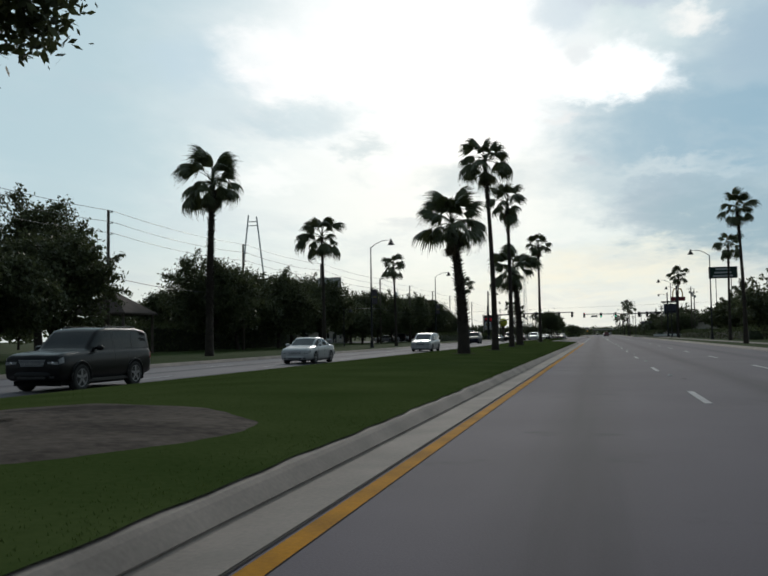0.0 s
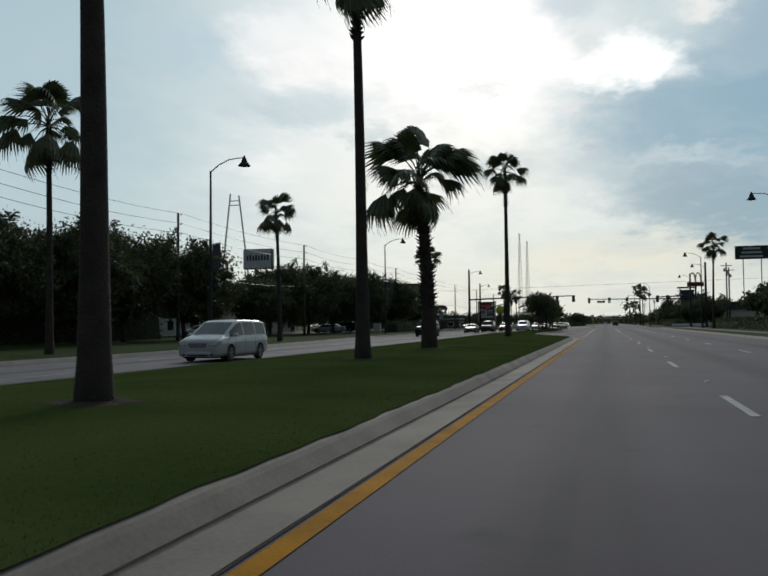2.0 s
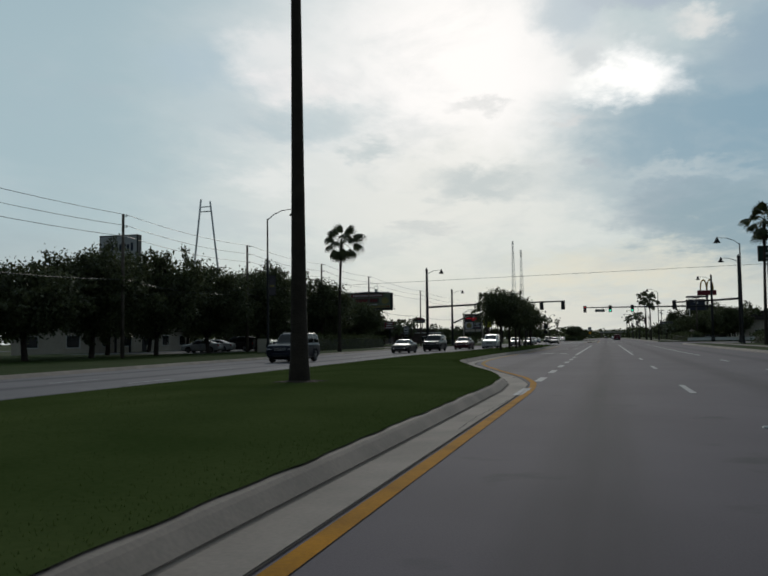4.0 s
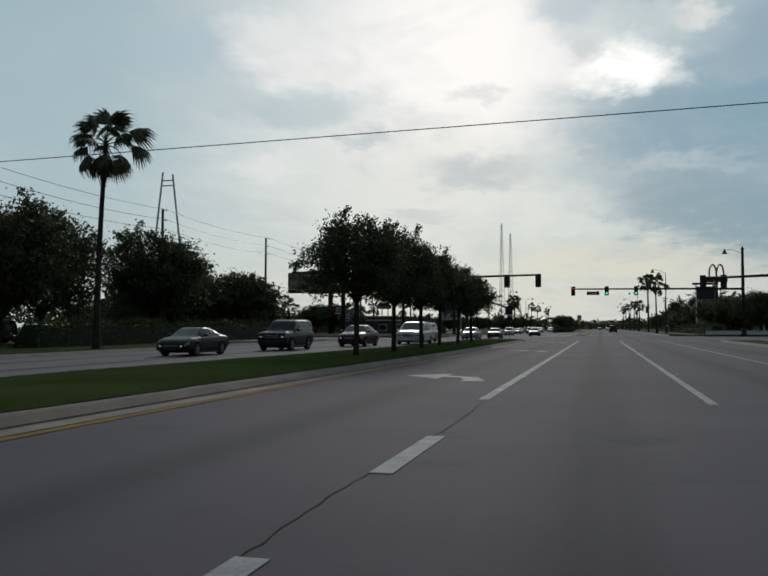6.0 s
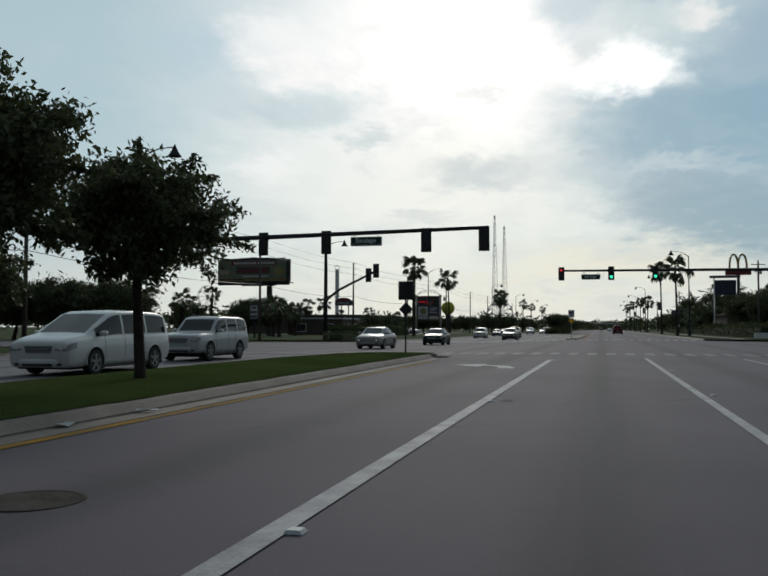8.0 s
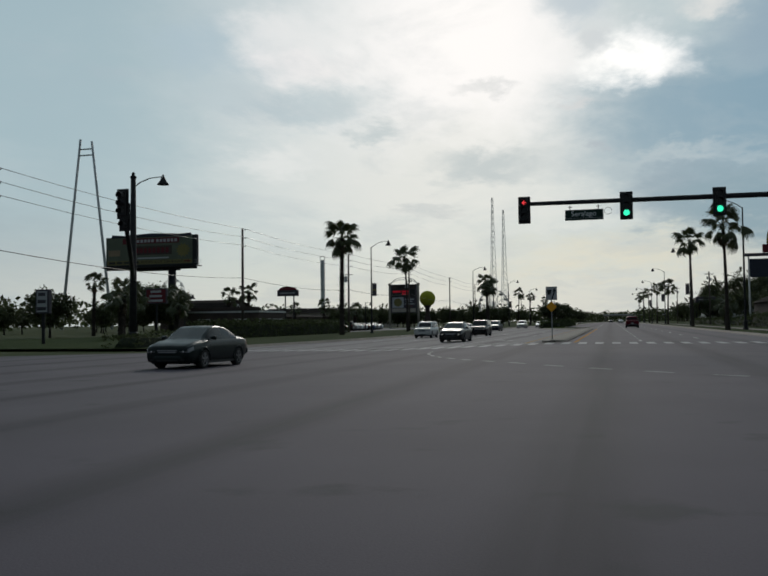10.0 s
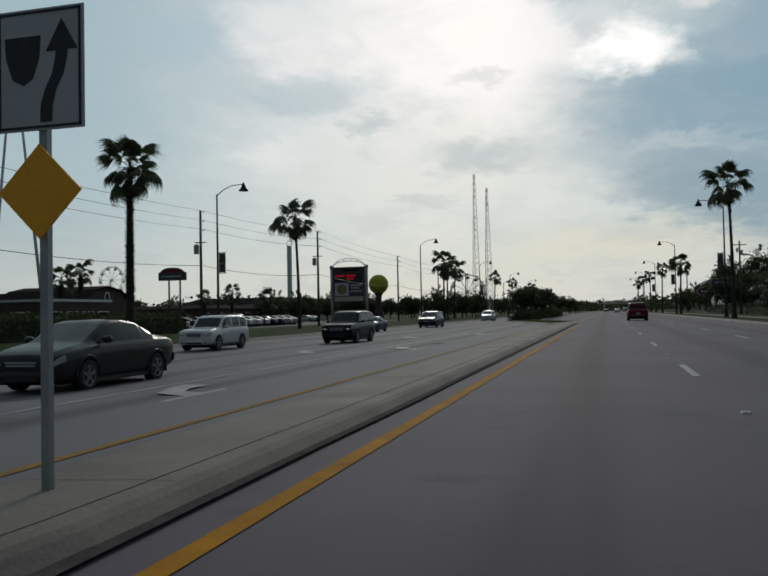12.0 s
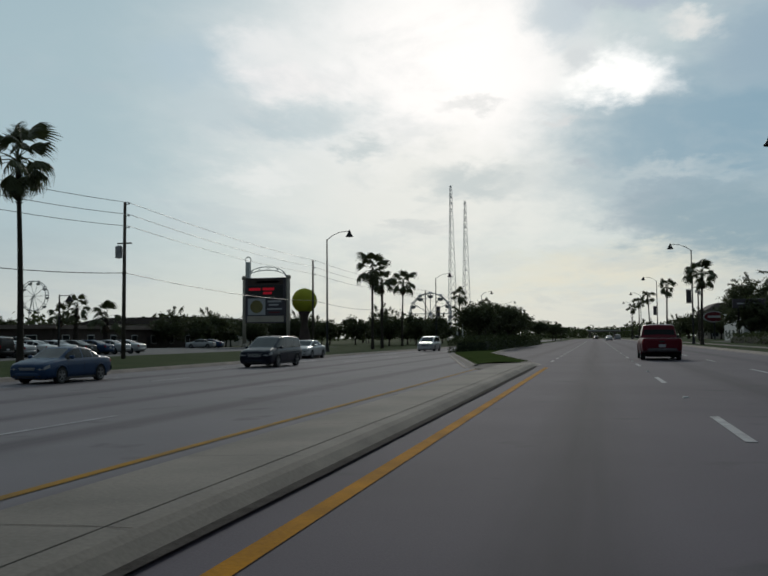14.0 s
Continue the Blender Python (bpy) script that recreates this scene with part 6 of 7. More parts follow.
# ---------- vehicles ----------
# along the half length: belt height, top height, width factor, roof width factor, sill height
PROFILE = {
    "sedan": [(-1, .78, .82, .80, .82, .42), (-.975, .92, .97, .90, .80, .32), (-.82, .97, 1.02, .97, .78, .24), (-.66, .965, 1.07, .99, .76, .21), (-.34, .955, 1.37, 1, .70, .20), (-.1, .945, 1.43, 1, .70, .20), (.1, .94, 1.42, 1, .70, .20), (.19, .935, 1.37, 1, .71, .20), (.53, .90, .98, 1, .80, .20), (.75, .84, .91, .98, .82, .21), (.90, .78, .84, .95, .80, .21), (.975, .72, .77, .90, .78, .22), (1, .66, .69, .84, .76, .25)],
    "coupe": [(-1, .76, .80, .80, .82, .42), (-.975, .88, .93, .90, .80, .30), (-.84, .93, .97, .97, .76, .22), (-.74, .92, 1.0, .99, .74, .19), (-.26, .90, 1.29, 1, .66, .18), (-.06, .90, 1.34, 1, .66, .18), (.06, .89, 1.33, 1, .67, .18), (.14, .885, 1.28, 1, .68, .18), (.48, .85, .92, 1, .80, .18), (.75, .78, .85, .98, .82, .19), (.91, .69, .76, .92, .80, .21), (.98, .61, .66, .84, .78, .24), (1, .53, .56, .77, .76, .28)],
    "suv": [(-1, .92, 1.05, .90, .88, .50), (-.985, 1.08, 1.46, .95, .84, .40), (-.93, 1.12, 1.68, .98, .81, .33), (-.7, 1.12, 1.76, 1, .81, .29), (0, 1.10, 1.76, 1, .80, .28), (.15, 1.09, 1.72, 1, .80, .28), (.21, 1.085, 1.65, 1, .80, .28), (.44, 1.06, 1.14, 1, .86, .28), (.7, 1.03, 1.10, .99, .86, .28), (.90, 1.0, 1.06, .97, .85, .30), (.98, .96, 1.00, .93, .84, .32), (1, .90, .93, .89, .82, .36)],
    "van": [(-1, .92, 1.02, .88, .86, .42), (-.985, 1.03, 1.42, .94, .83, .34), (-.93, 1.06, 1.66, .975, .80, .27), (-.78, 1.06, 1.73, 1, .79, .23), (-.2, 1.04, 1.76, 1, .79, .22), (.12, 1.03, 1.73, 1, .78, .22), (.23, 1.02, 1.66, 1, .78, .22), (.64, .99, 1.11, 1, .84, .22), (.80, .95, 1.04, .98, .84, .21), (.92, .90, .97, .96, .82, .21), (.98, .85, .90, .92, .80, .22), (1, .79, .82, .87, .78, .25)],
    "pickup": [(-1, 1.0, 1.02, .95, .92, .52), (-.985, 1.05, 1.07, .98, .92, .44), (-.9, 1.06, 1.08, 1, .92, .36), (-.27, 1.07, 1.09, 1, .92, .33), (-.245, 1.07, 1.12, 1, .82, .33), (-.215, 1.07, 1.66, 1, .80, .32), (-.18, 1.07, 1.76, 1, .79, .32), (0, 1.07, 1.80, 1, .79, .32), (.15, 1.07, 1.76, 1, .79, .32), (.2, 1.07, 1.69, 1, .79, .32), (.44, 1.06, 1.14, 1, .86, .32), (.7, 1.04, 1.11, .99, .86, .32), (.90, 1.0, 1.06, .97, .85, .34), (.98, .96, 1.0, .94, .84, .36), (1, .90, .93, .90, .82, .42)],
}
SIZE = {"sedan": (4.5, 1.76, 1.43), "coupe": (4.5, 1.77, 1.34), "suv": (4.6, 1.86, 1.76), "van": (5.1, 1.96, 1.76), "pickup": (5.3, 1.90, 1.80)}
# windscreen from and to, rear window from and to, side glass from and to, pillars
GLAZING = {
    "sedan": ((.20, .52), (-.65, -.36), (-.56, .42), ((-.06, .016), (-.36, .014))), "coupe": ((.15, .47), (-.73, -.28), (-.50, .36), ((-.20, .02),)),
    "suv": ((.215, .43), (-.985, -.945), (-.90, .36), ((-.10, .018), (-.52, .018))), "van": ((.24, .63), (-.985, -.945), (-.90, .54), ((.02, .018), (-.46, .018))),
    "pickup": ((.205, .43), (-.243, -.217), (-.19, .36), ((.0, .018),)),
}
WHEEL_R = {"sedan": .315, "coupe": .315, "suv": .37, "van": .34, "pickup": .38}


def profile_at(style, u):
    rows = PROFILE[style]
    us = [r[0] for r in rows]
    return [float(np.interp(u, us, [r[k] for r in rows])) for k in range(1, 6)]


def smooth_profile(style, u):
    """The profile with its corners eased, but for the very ends."""
    d = min(.03, .5 * (1 - abs(u)))
    a, b, c, e, f = (profile_at(style, u + k * d) for k in (-1, -.5, 0, .5, 1))
    return [(p + 2 * q + 2 * r + 2 * s_ + t) / 8 for p, q, r, s_, t in zip(a, b, c, e, f)]


GLASS_ROW = (0.0, .07, .36, .66, .92, 1.0)      # share of the way from belt to roof edge


def section(style, u, hw):
    """Half a cross-section, from sill to roof centre."""
    belt, top, wf, rw, sill = smooth_profile(style, u)
    w, wr = hw * wf, hw * rw * min(1.0, wf + .02)
    edge = belt + (top - belt) * (.90 if top - belt > .2 else .6)
    pts = [(w * .80, sill), (w * .945, sill + .05), (w * .985, sill + .16), (w, sill + .45 * (belt - sill)), (w * .995, sill + .66 * (belt - sill)), (w * .985, belt - .10), (w * .955, belt - .03)]
    x0 = w * .925
    for g in GLASS_ROW:
        bow = .018 * math.sin(math.pi * g) * (1 if top - belt > .2 else 0)
        pts.append((x0 + (wr - x0) * g + bow, belt + (edge - belt) * g))
    pts += [(wr * .95, edge + (top - edge) * .55), (wr * .86, edge + (top - edge) * .80), (wr * .5, top - .006), (wr * .2, top + .002), (0, top + .004)]
    return pts


def skin(style, h, hw, u0, u1, a, b, out, sgn, n=6):
    """A patch of the body lifted by a little: stations u0 to u1, section places a to b."""
    s = Shape()
    for _ in (0,):
        n0 = len(s.v)
        for i in range(n + 1):
            u = u0 + (u1 - u0) * i / n
            sec = section(style, min(u, .999), hw)
            for k in range(5):
                p = a + (b - a) * k / 4
                j = min(int(p), len(sec) - 2)
                f = p - j
                x, z = sec[j][0] * (1 - f) + sec[j + 1][0] * f, sec[j][1] * (1 - f) + sec[j + 1][1] * f
                s.v.append((sgn * (x + out), u * h + (out if u > .8 else -out if u < -.8 else 0), z + out * .4))
        for i in range(n):
            for k in range(4):
                q = n0 + i * 5 + k
                s.f.append((q, q + 1, q + 6, q + 5))
    return s


def wheel_at(car, x, y, r, w, side):
    circle = [2 * math.pi * k / 22 for k in range(22)]
    wheel = part("wheel", Shape().loft([[(x + dx * side, y + rr * math.cos(a), r + rr * math.sin(a)) for a in circle] for dx, rr in ((-w, r * .95), (-w + .02, r), (-.02, r), (0.0, r * .96))], True, True), M["rubber"], car, "", True)
    part("tyre", Shape().loft([[(x + dx * side, y + rr * math.cos(a), r + rr * math.sin(a)) for a in circle] for dx, rr in ((0.0, r * 0.97), (0.012, r * 0.88), (0.008, r * 0.68))], True, False), M["rubber"], wheel)
    rim = Shape()
    rim.loft([[(x + dx * side, y + rr * math.cos(a), r + rr * math.sin(a)) for a in circle] for dx, rr in ((0.010, r * 0.68), (0.006, r * 0.63), (-0.03, r * 0.60))], True, False)
    for k in range(5):
        a = 2 * math.pi * k / 5 + 0.3
        c, s_ = math.cos(a), math.sin(a)
        rim.add([(x + 0.010 * side, y + r * (0.05 * c - 0.12 * s_), r + r * (0.05 * s_ + 0.12 * c)), (x + 0.010 * side, y + r * (0.05 * c + 0.12 * s_), r + r * (0.05 * s_ - 0.12 * c)), (x + 0.004 * side, y + r * (0.64 * c + 0.09 * s_), r + r * (0.64 * s_ - 0.09 * c)), (x + 0.004 * side, y + r * (0.64 * c - 0.09 * s_), r + r * (0.64 * s_ + 0.09 * c))], [(0, 1, 2, 3)])
    part("rim", rim, M["rim"], wheel)


def make_car(style, colour, label, lit=False, scale=1.0, trim=None):
    L, Wd, H = SIZE[style]
    car = thing("pickup_truck" if style == "pickup" else "car", label, "pickup truck" if style == "pickup" else "car", group="cars on the road")
    h, hw = L / 2, Wd / 2
    paint_m = PAINT[colour]
    screen, rear, side, pillars = GLAZING[style]
    cuts = [screen[0], screen[1], rear[0], rear[1], side[0], side[1]] + [p + s_ * d for p, d in pillars for s_ in (-1, 1)]
    us = sorted(set([round(v, 4) for v in cuts + [r[0] for r in PROFILE[style]] + list(np.linspace(-.96, .96, 33)) + [.985, -.992, .994]]))
    secs = [section(style, u, hw) for u in us]
    n = len(secs[0])
    ring = 2 * n - 1
    verts = []
    for u, sec in zip(us, secs):
        verts += [(x, u * h, z) for x, z in sec] + [(-x, u * h, z) for x, z in sec[::-1][1:]]
    groups = {("body", 0, 0): []}
    for i in range(len(us) - 1):
        um = (us[i] + us[i + 1]) / 2
        for k in range(ring - 1):
            j = k if k < n - 1 else ring - 2 - k           # row counted from the sill on either side
            q = i * ring + k
            where = "body"
            tall = secs[i][-1][1] - secs[i][7][1] > .12 or secs[i + 1][-1][1] - secs[i + 1][7][1] > .12
            if 8 <= j <= 10 and side[0] < um < side[1] and tall and not any(abs(um - p) < d for p, d in pillars):
                where = "side_window"
            elif j >= 14 and screen[0] < um < screen[1]:
                where = "windscreen"
            elif j >= (14 if style in ("sedan", "coupe") else 13) and rear[0] < um < rear[1]:
                where = "rear_window"
            key = (where, k < n - 1, sum(um > p for p, d in pillars)) if where == "side_window" else (where, 0, 0)
            groups.setdefault(key, []).append((q, q + 1, q + ring + 1, q + ring))
        groups[("body", 0, 0)].append((i * ring, (i + 1) * ring, (i + 1) * ring + ring - 1, i * ring + ring - 1))
    groups[("body", 0, 0)] += [tuple(range(ring))[::-1], tuple(range((len(us) - 1) * ring, len(us) * ring))]
    for (name, _, _), faces in groups.items():
        used = sorted({v for f in faces for v in f})
        place = {v: i for i, v in enumerate(used)}
        s = Shape()
        s.v, s.f = [verts[v] for v in used], [tuple(place[v] for v in f) for f in faces]
        part(name, s, paint_m if name == "body" else M["glass"] if name == "windscreen" else M["side_glass"], car, "dark tinted glass" if name == "side_window" else "", True)
    front = profile_at(style, .999)
    fz0, fz1, fw = front[4], front[0], hw * front[2]
    for sgn in (-1, 1):
        lamp = skin(style, h, hw, .88 if style != "suv" else .93, .996, 4.35, 5.9, .006, sgn)
        lz = section(style, .998, hw)
        lamp.add([(sgn * fw * .56, h + .008, lz[5][1] + .02), (sgn * lz[5][0], h + .008, lz[5][1] + .02), (sgn * lz[4][0] * .995, h + .008, lz[4][1] + .03), (sgn * fw * .60, h + .008, lz[4][1] + .05)], [(0, 1, 2, 3)])
        lamp_ob = part("headlamp", lamp, M["lens"], car, "glass headlamp", True)
        zz = (lz[5][1] + lz[4][1]) / 2 + .03
        part("bulb", Shape().loft([[(sgn * fw * .78 + rr * math.cos(a), h + yy, zz + rr * math.sin(a)) for a in [math.pi * k / 5 for k in range(10)]] for yy, rr in ((.006, .042), (.016, .038), (.02, .022))]), M["lit_lens"] if lit else M["chrome"], lamp_ob)
    g_hi = fz1 - .015
    g_lo = fz1 - (.13 if style in ("sedan", "coupe") else .20)
    grille = part("grille", Shape().prism([(-fw * .50, g_hi), (fw * .50, g_hi), (fw * .42, g_lo), (-fw * .42, g_lo)], 1, h - .02, h + .010), M["black"], car, "dark slatted grille")
    bars = 2 if style in ("sedan", "coupe") else 5
    for k in range(bars):
        zz = g_lo + (g_hi - g_lo) * (k + .5) / bars
        xx = fw * (.42 + .08 * (k + .5) / bars)
        part("grille_bar", Shape().box(-xx, xx, h + .008, h + .018, zz - .04 / bars, zz + .04 / bars), M["grey_metal"], grille)
    bump = Shape()
    for k in range(17):
        a = -1 + 2 * k / 16
        yy = h + .035 - .19 * abs(a) ** 4
        bump.v += [(a * hw * .90, yy - .05, fz0 - .02), (a * hw * .915, yy, fz0 + .03), (a * hw * .915, yy + .005, fz0 + .13), (a * hw * .905, yy - .015, fz0 + .19), (a * hw * .89, yy - .06, fz0 + .21)]
    for k in range(16):
        bump.f += [(5 * k + j, 5 * k + j + 1, 5 * k + j + 6, 5 * k + j + 5) for j in range(4)]
    part("front_bumper", bump, paint_m, car, "", True)
    part("air_intake", Shape().box(-fw * .52, fw * .52, h + .02, h + .045, fz0 + .01, fz0 + .075), M["black"], car)
    for sgn in (-1, 1):
        part("fog_lamp", Shape().box(sgn * fw * .74 - .07, sgn * fw * .74 + .07, h - .06, h + .012, fz0 + .03, fz0 + .09), M["black"], car)
        for uc in ((.40, pillars[0][0], -.40) if style != "coupe" else (.36, -.22)):
            sec = section(style, uc, hw)
            gap = Shape()
            gap.loft([[(sgn * (x - .004), uc * h + d, z) for x, z in sec[2:8]] + [(sgn * (x + .003), uc * h + d, z) for x, z in sec[2:8][::-1]] for d in (-.005, .005)])
            part("door_gap", gap, M["black"], car)
        for uc in (pillars[0][0] + .05, -.36):
            zz = profile_at(style, uc)[0] - .13
            part("door_handle", Shape().box(sgn * hw * .985 - .01, sgn * hw * .985 + .028, uc * h, uc * h + .17, zz - .015, zz + .018, .004), paint_m, car)
        um = side[1] - .06
        zz = profile_at(style, um)[0]
        mir = Shape().loft([[(sgn * (hw * .92 + dx), um * h + .09 * f * math.cos(a) - .02, zz + .10 + .075 * f * math.sin(a)) for a in [math.pi * k / 4 for k in range(8)]] for dx, f in ((.0, .35), (.05, .6), (.09, 1.0), (.2, 1.0), (.235, .7))])
        part("side_mirror", mir, paint_m if style != "pickup" else M["black"], car, "", True)
        part("side_sill", Shape().box(sgn * hw * .86, sgn * hw * .965, -.50 * h, .50 * h, profile_at(style, 0)[4] - .04, profile_at(style, 0)[4] + .05), M["black"], car)
    tall = style in ("suv", "van", "pickup")
    for sgn in (-1, 1):
        part("tail_lamp", skin(style, h, hw, -.998, -.95 if tall else -.92, 3.8 if tall else 4.3, 6.4 if tall else 5.9, .005, sgn), M["tail_lens"], car, "red tail lamp", True)
    part("rear_bumper", Shape().loft([[(x, -h - .06 + .16 * abs(x / hw) ** 3 + d, z) for x in np.linspace(-hw * .93, hw * .93, 9)] for d, z in ((.10, .40), (.0, .43), (.0, .58), (.10, .61))], False, False), M["bumper_grey"] if style == "pickup" else paint_m, car, "", True)
    part("number_plate", Shape().box(-.16, .16, -h - .03, -h - .012, .64, .78), M["sign_white"], car)
    r = WHEEL_R[style]
    fa, ra = {"van": (.58, -.60), "pickup": (.63, -.55), "suv": (.62, -.56)}.get(style, (.59, -.57))
    for u in (fa, ra):
        for sgn in (-1, 1):
            w = hw * smooth_profile(style, u)[2]
            angles = [math.pi * (-.06 + 1.12 * k / 16) for k in range(17)]
            out = [(u * h + (r + .055) * math.cos(a), r + .01 + (r + .055) * math.sin(a)) for a in angles]
            # dark half-disc that paints the shaded gap round the tyre
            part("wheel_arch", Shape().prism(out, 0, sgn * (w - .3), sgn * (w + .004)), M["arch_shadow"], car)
            lip = Shape().tube([(sgn * (w - .004), u * h + (r + .072) * math.cos(a), r + .01 + (r + .072) * math.sin(a)) for a in angles], .026, 6)
            part("arch_lip", lip, paint_m, car, "", True)
            wheel_at(car, sgn * (w + .008), u * h, r, .22, sgn)
    # box under the floor, with the shade below the car in its colour
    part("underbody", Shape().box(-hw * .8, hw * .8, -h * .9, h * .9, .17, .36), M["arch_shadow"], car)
    if style == "pickup":
        gate = part("tailgate", Shape().box(-hw * .78, hw * .78, -h - .025, -h + .03, .60, 1.0), paint_m, car, "red tailgate")
        soft_edges(gate, .02, 2)
        part("bed_floor", Shape().box(-hw * .84, hw * .84, -h * .95, -h * .27, 1.075, 1.10), M["black"], car)
        part("gate_handle", Shape().box(-.12, .12, -h - .04, -h - .02, .88, .95), M["black"], gate)
    if style == "suv":
        for sgn in (-1, 1):
            part("roof_rail", Shape().tube([(sgn * hw * .70, -.74 * h, H - .03), (sgn * hw * .70, -.70 * h, H + .03), (sgn * hw * .70, -.02 * h, H + .03), (sgn * hw * .70, .03 * h, H - .03)], .016, 6), M["black"], car)
    return car


def put_car(style, colour, x, y, turn, label, lit=False, scale=1.0, trim=None):
    c = make_car(style, colour, label, lit, scale, trim)
    slope = math.atan2(gz(x, y + 2) - gz(x, y - 2), 4)
    c.matrix_world = Matrix.Translation((x, y, gz(x, y) + 0.003)) @ Matrix.Rotation(slope, 4, "X") @ Matrix.Rotation(radians(turn), 4, "Z") @ Matrix.Scale(scale, 4)
    return c


put_car("pickup", "red", 3.5, 355.4, 0, "dark red pickup truck on the asphalt, seen from behind")
for style, colour, x, y, label, lit, sc in (
        ("suv", "black", -14.6, 29.0, "dark older sport utility car in the oncoming lane", False, 1.02),
        ("sedan", "silver", -15.3, 51.0, "silver sedan in the oncoming lane", False, 1.0),
        ("van", "silver", -15.1, 82.5, "silver minivan in the oncoming lane", False, 0.96),
        ("suv", "navy", -19.6, 144.6, "large dark blue sport utility car in the oncoming lane", False, 1.08),
        ("coupe", "grey", -18.8, 172.3, "grey coupe in the oncoming lane", True, 1.0),
        ("suv", "grey", -17.6, 181.5, "dark grey sport utility car with lights on", True, 1.0),
        ("sedan", "maroon", -16.0, 191.2, "maroon sedan in the oncoming lane with lights on", True, 1.03),
        ("van", "white", -13.8, 199.2, "white minivan in the oncoming lane", False, 1.0),
        ("suv", "silver", -15.0, 208.4, "silver boxy sport utility car behind a minivan", False, 0.97),
        ("sedan", "tan", -14.2, 231.5, "pale sedan with lights on near the crossing", True, 1.0),
        ("sedan", "green", -13.6, 249.3, "dark green sedan in the crossing", False, 1.0),
        ("sedan", "grey", -10.95, 285.0, "dark grey sedan in the oncoming turn lane", True, 1.05),
        ("suv", "white", -17.5, 304.4, "white boxy sport utility car in the oncoming lane", False, 0.92),
        ("suv", "black", -13.15, 311.9, "black sport utility car with lights on", True, 0.98),
        ("sedan", "blue", -19.0, 337.5, "blue hatchback sedan in the oncoming lane", False, 0.92),
        ("van", "navy", -17.3, 354.0, "dark blue minivan in the oncoming lane", False, 0.97),
        ("sedan", "silver", -21.6, 372.0, "silver sedan in the far oncoming lane", False, 1.0),
        ("van", "white", -18.2, 404.0, "white minivan far along the oncoming lane", False, 0.97),
        ("sedan", "silver", -16.4, 428.0, "silver sedan far along the oncoming lane", True, 1.0),
        ("suv", "white", -18.2, 470.0, "white sport utility car far along the road", True, 1.0)):
    put_car(style, colour, x, y, 180, label, lit, sc)
for style, colour, x, y, label in (("sedan", "white", 3.8, 545, "white sedan far ahead on the road"), ("van", "silver", 7.4, 600, "silver van far ahead on the road"), ("sedan", "black", 0.2, 640, "dark sedan far ahead on the road")):
    put_car(style, colour, x, y, 0, label)
# parked cars
rngc = np.random.default_rng(11)
park = [(-47 - 5.5 * (i % 2), 352 + 2.9 * (i // 2) + 0.6 * (i % 2)) for i in range(26)] + [(-43.5, 178), (-43.5, 181.2), (-43.5, 187), (-43.5, 193), (-36.5, 216.5), (-44, 136), (-60, 430), (-60, 433), (26, 428), (27, 460)]
kinds = [("sedan", "white"), ("sedan", "silver"), ("suv", "grey"), ("sedan", "black"), ("sedan", "grey"), ("sedan", "blue"), ("sedan", "silver")]
made = {}
for i, (x, y) in enumerate(park):
    st, co = kinds[int(rngc.integers(len(kinds)))]
    turn = 90 if i < 26 else (95 + 10 * rngc.random() if x < 0 else 60)
    m = Matrix.Translation((x, y, gz(x, y) + 0.135)) @ Matrix.Rotation(radians(turn + rngc.normal() * 2), 4, "Z")
    if (st, co) not in made:
        c = make_car(st, co, f"{'pale' if co in ('white', 'silver') else 'dark'} {'sedan' if st == 'sedan' else 'family car'} parked beside the road")
        c["group"] = "parked cars"
        c.matrix_world = m
        made[(st, co)] = c
    else:
        copy_thing(made[(st, co)], m)

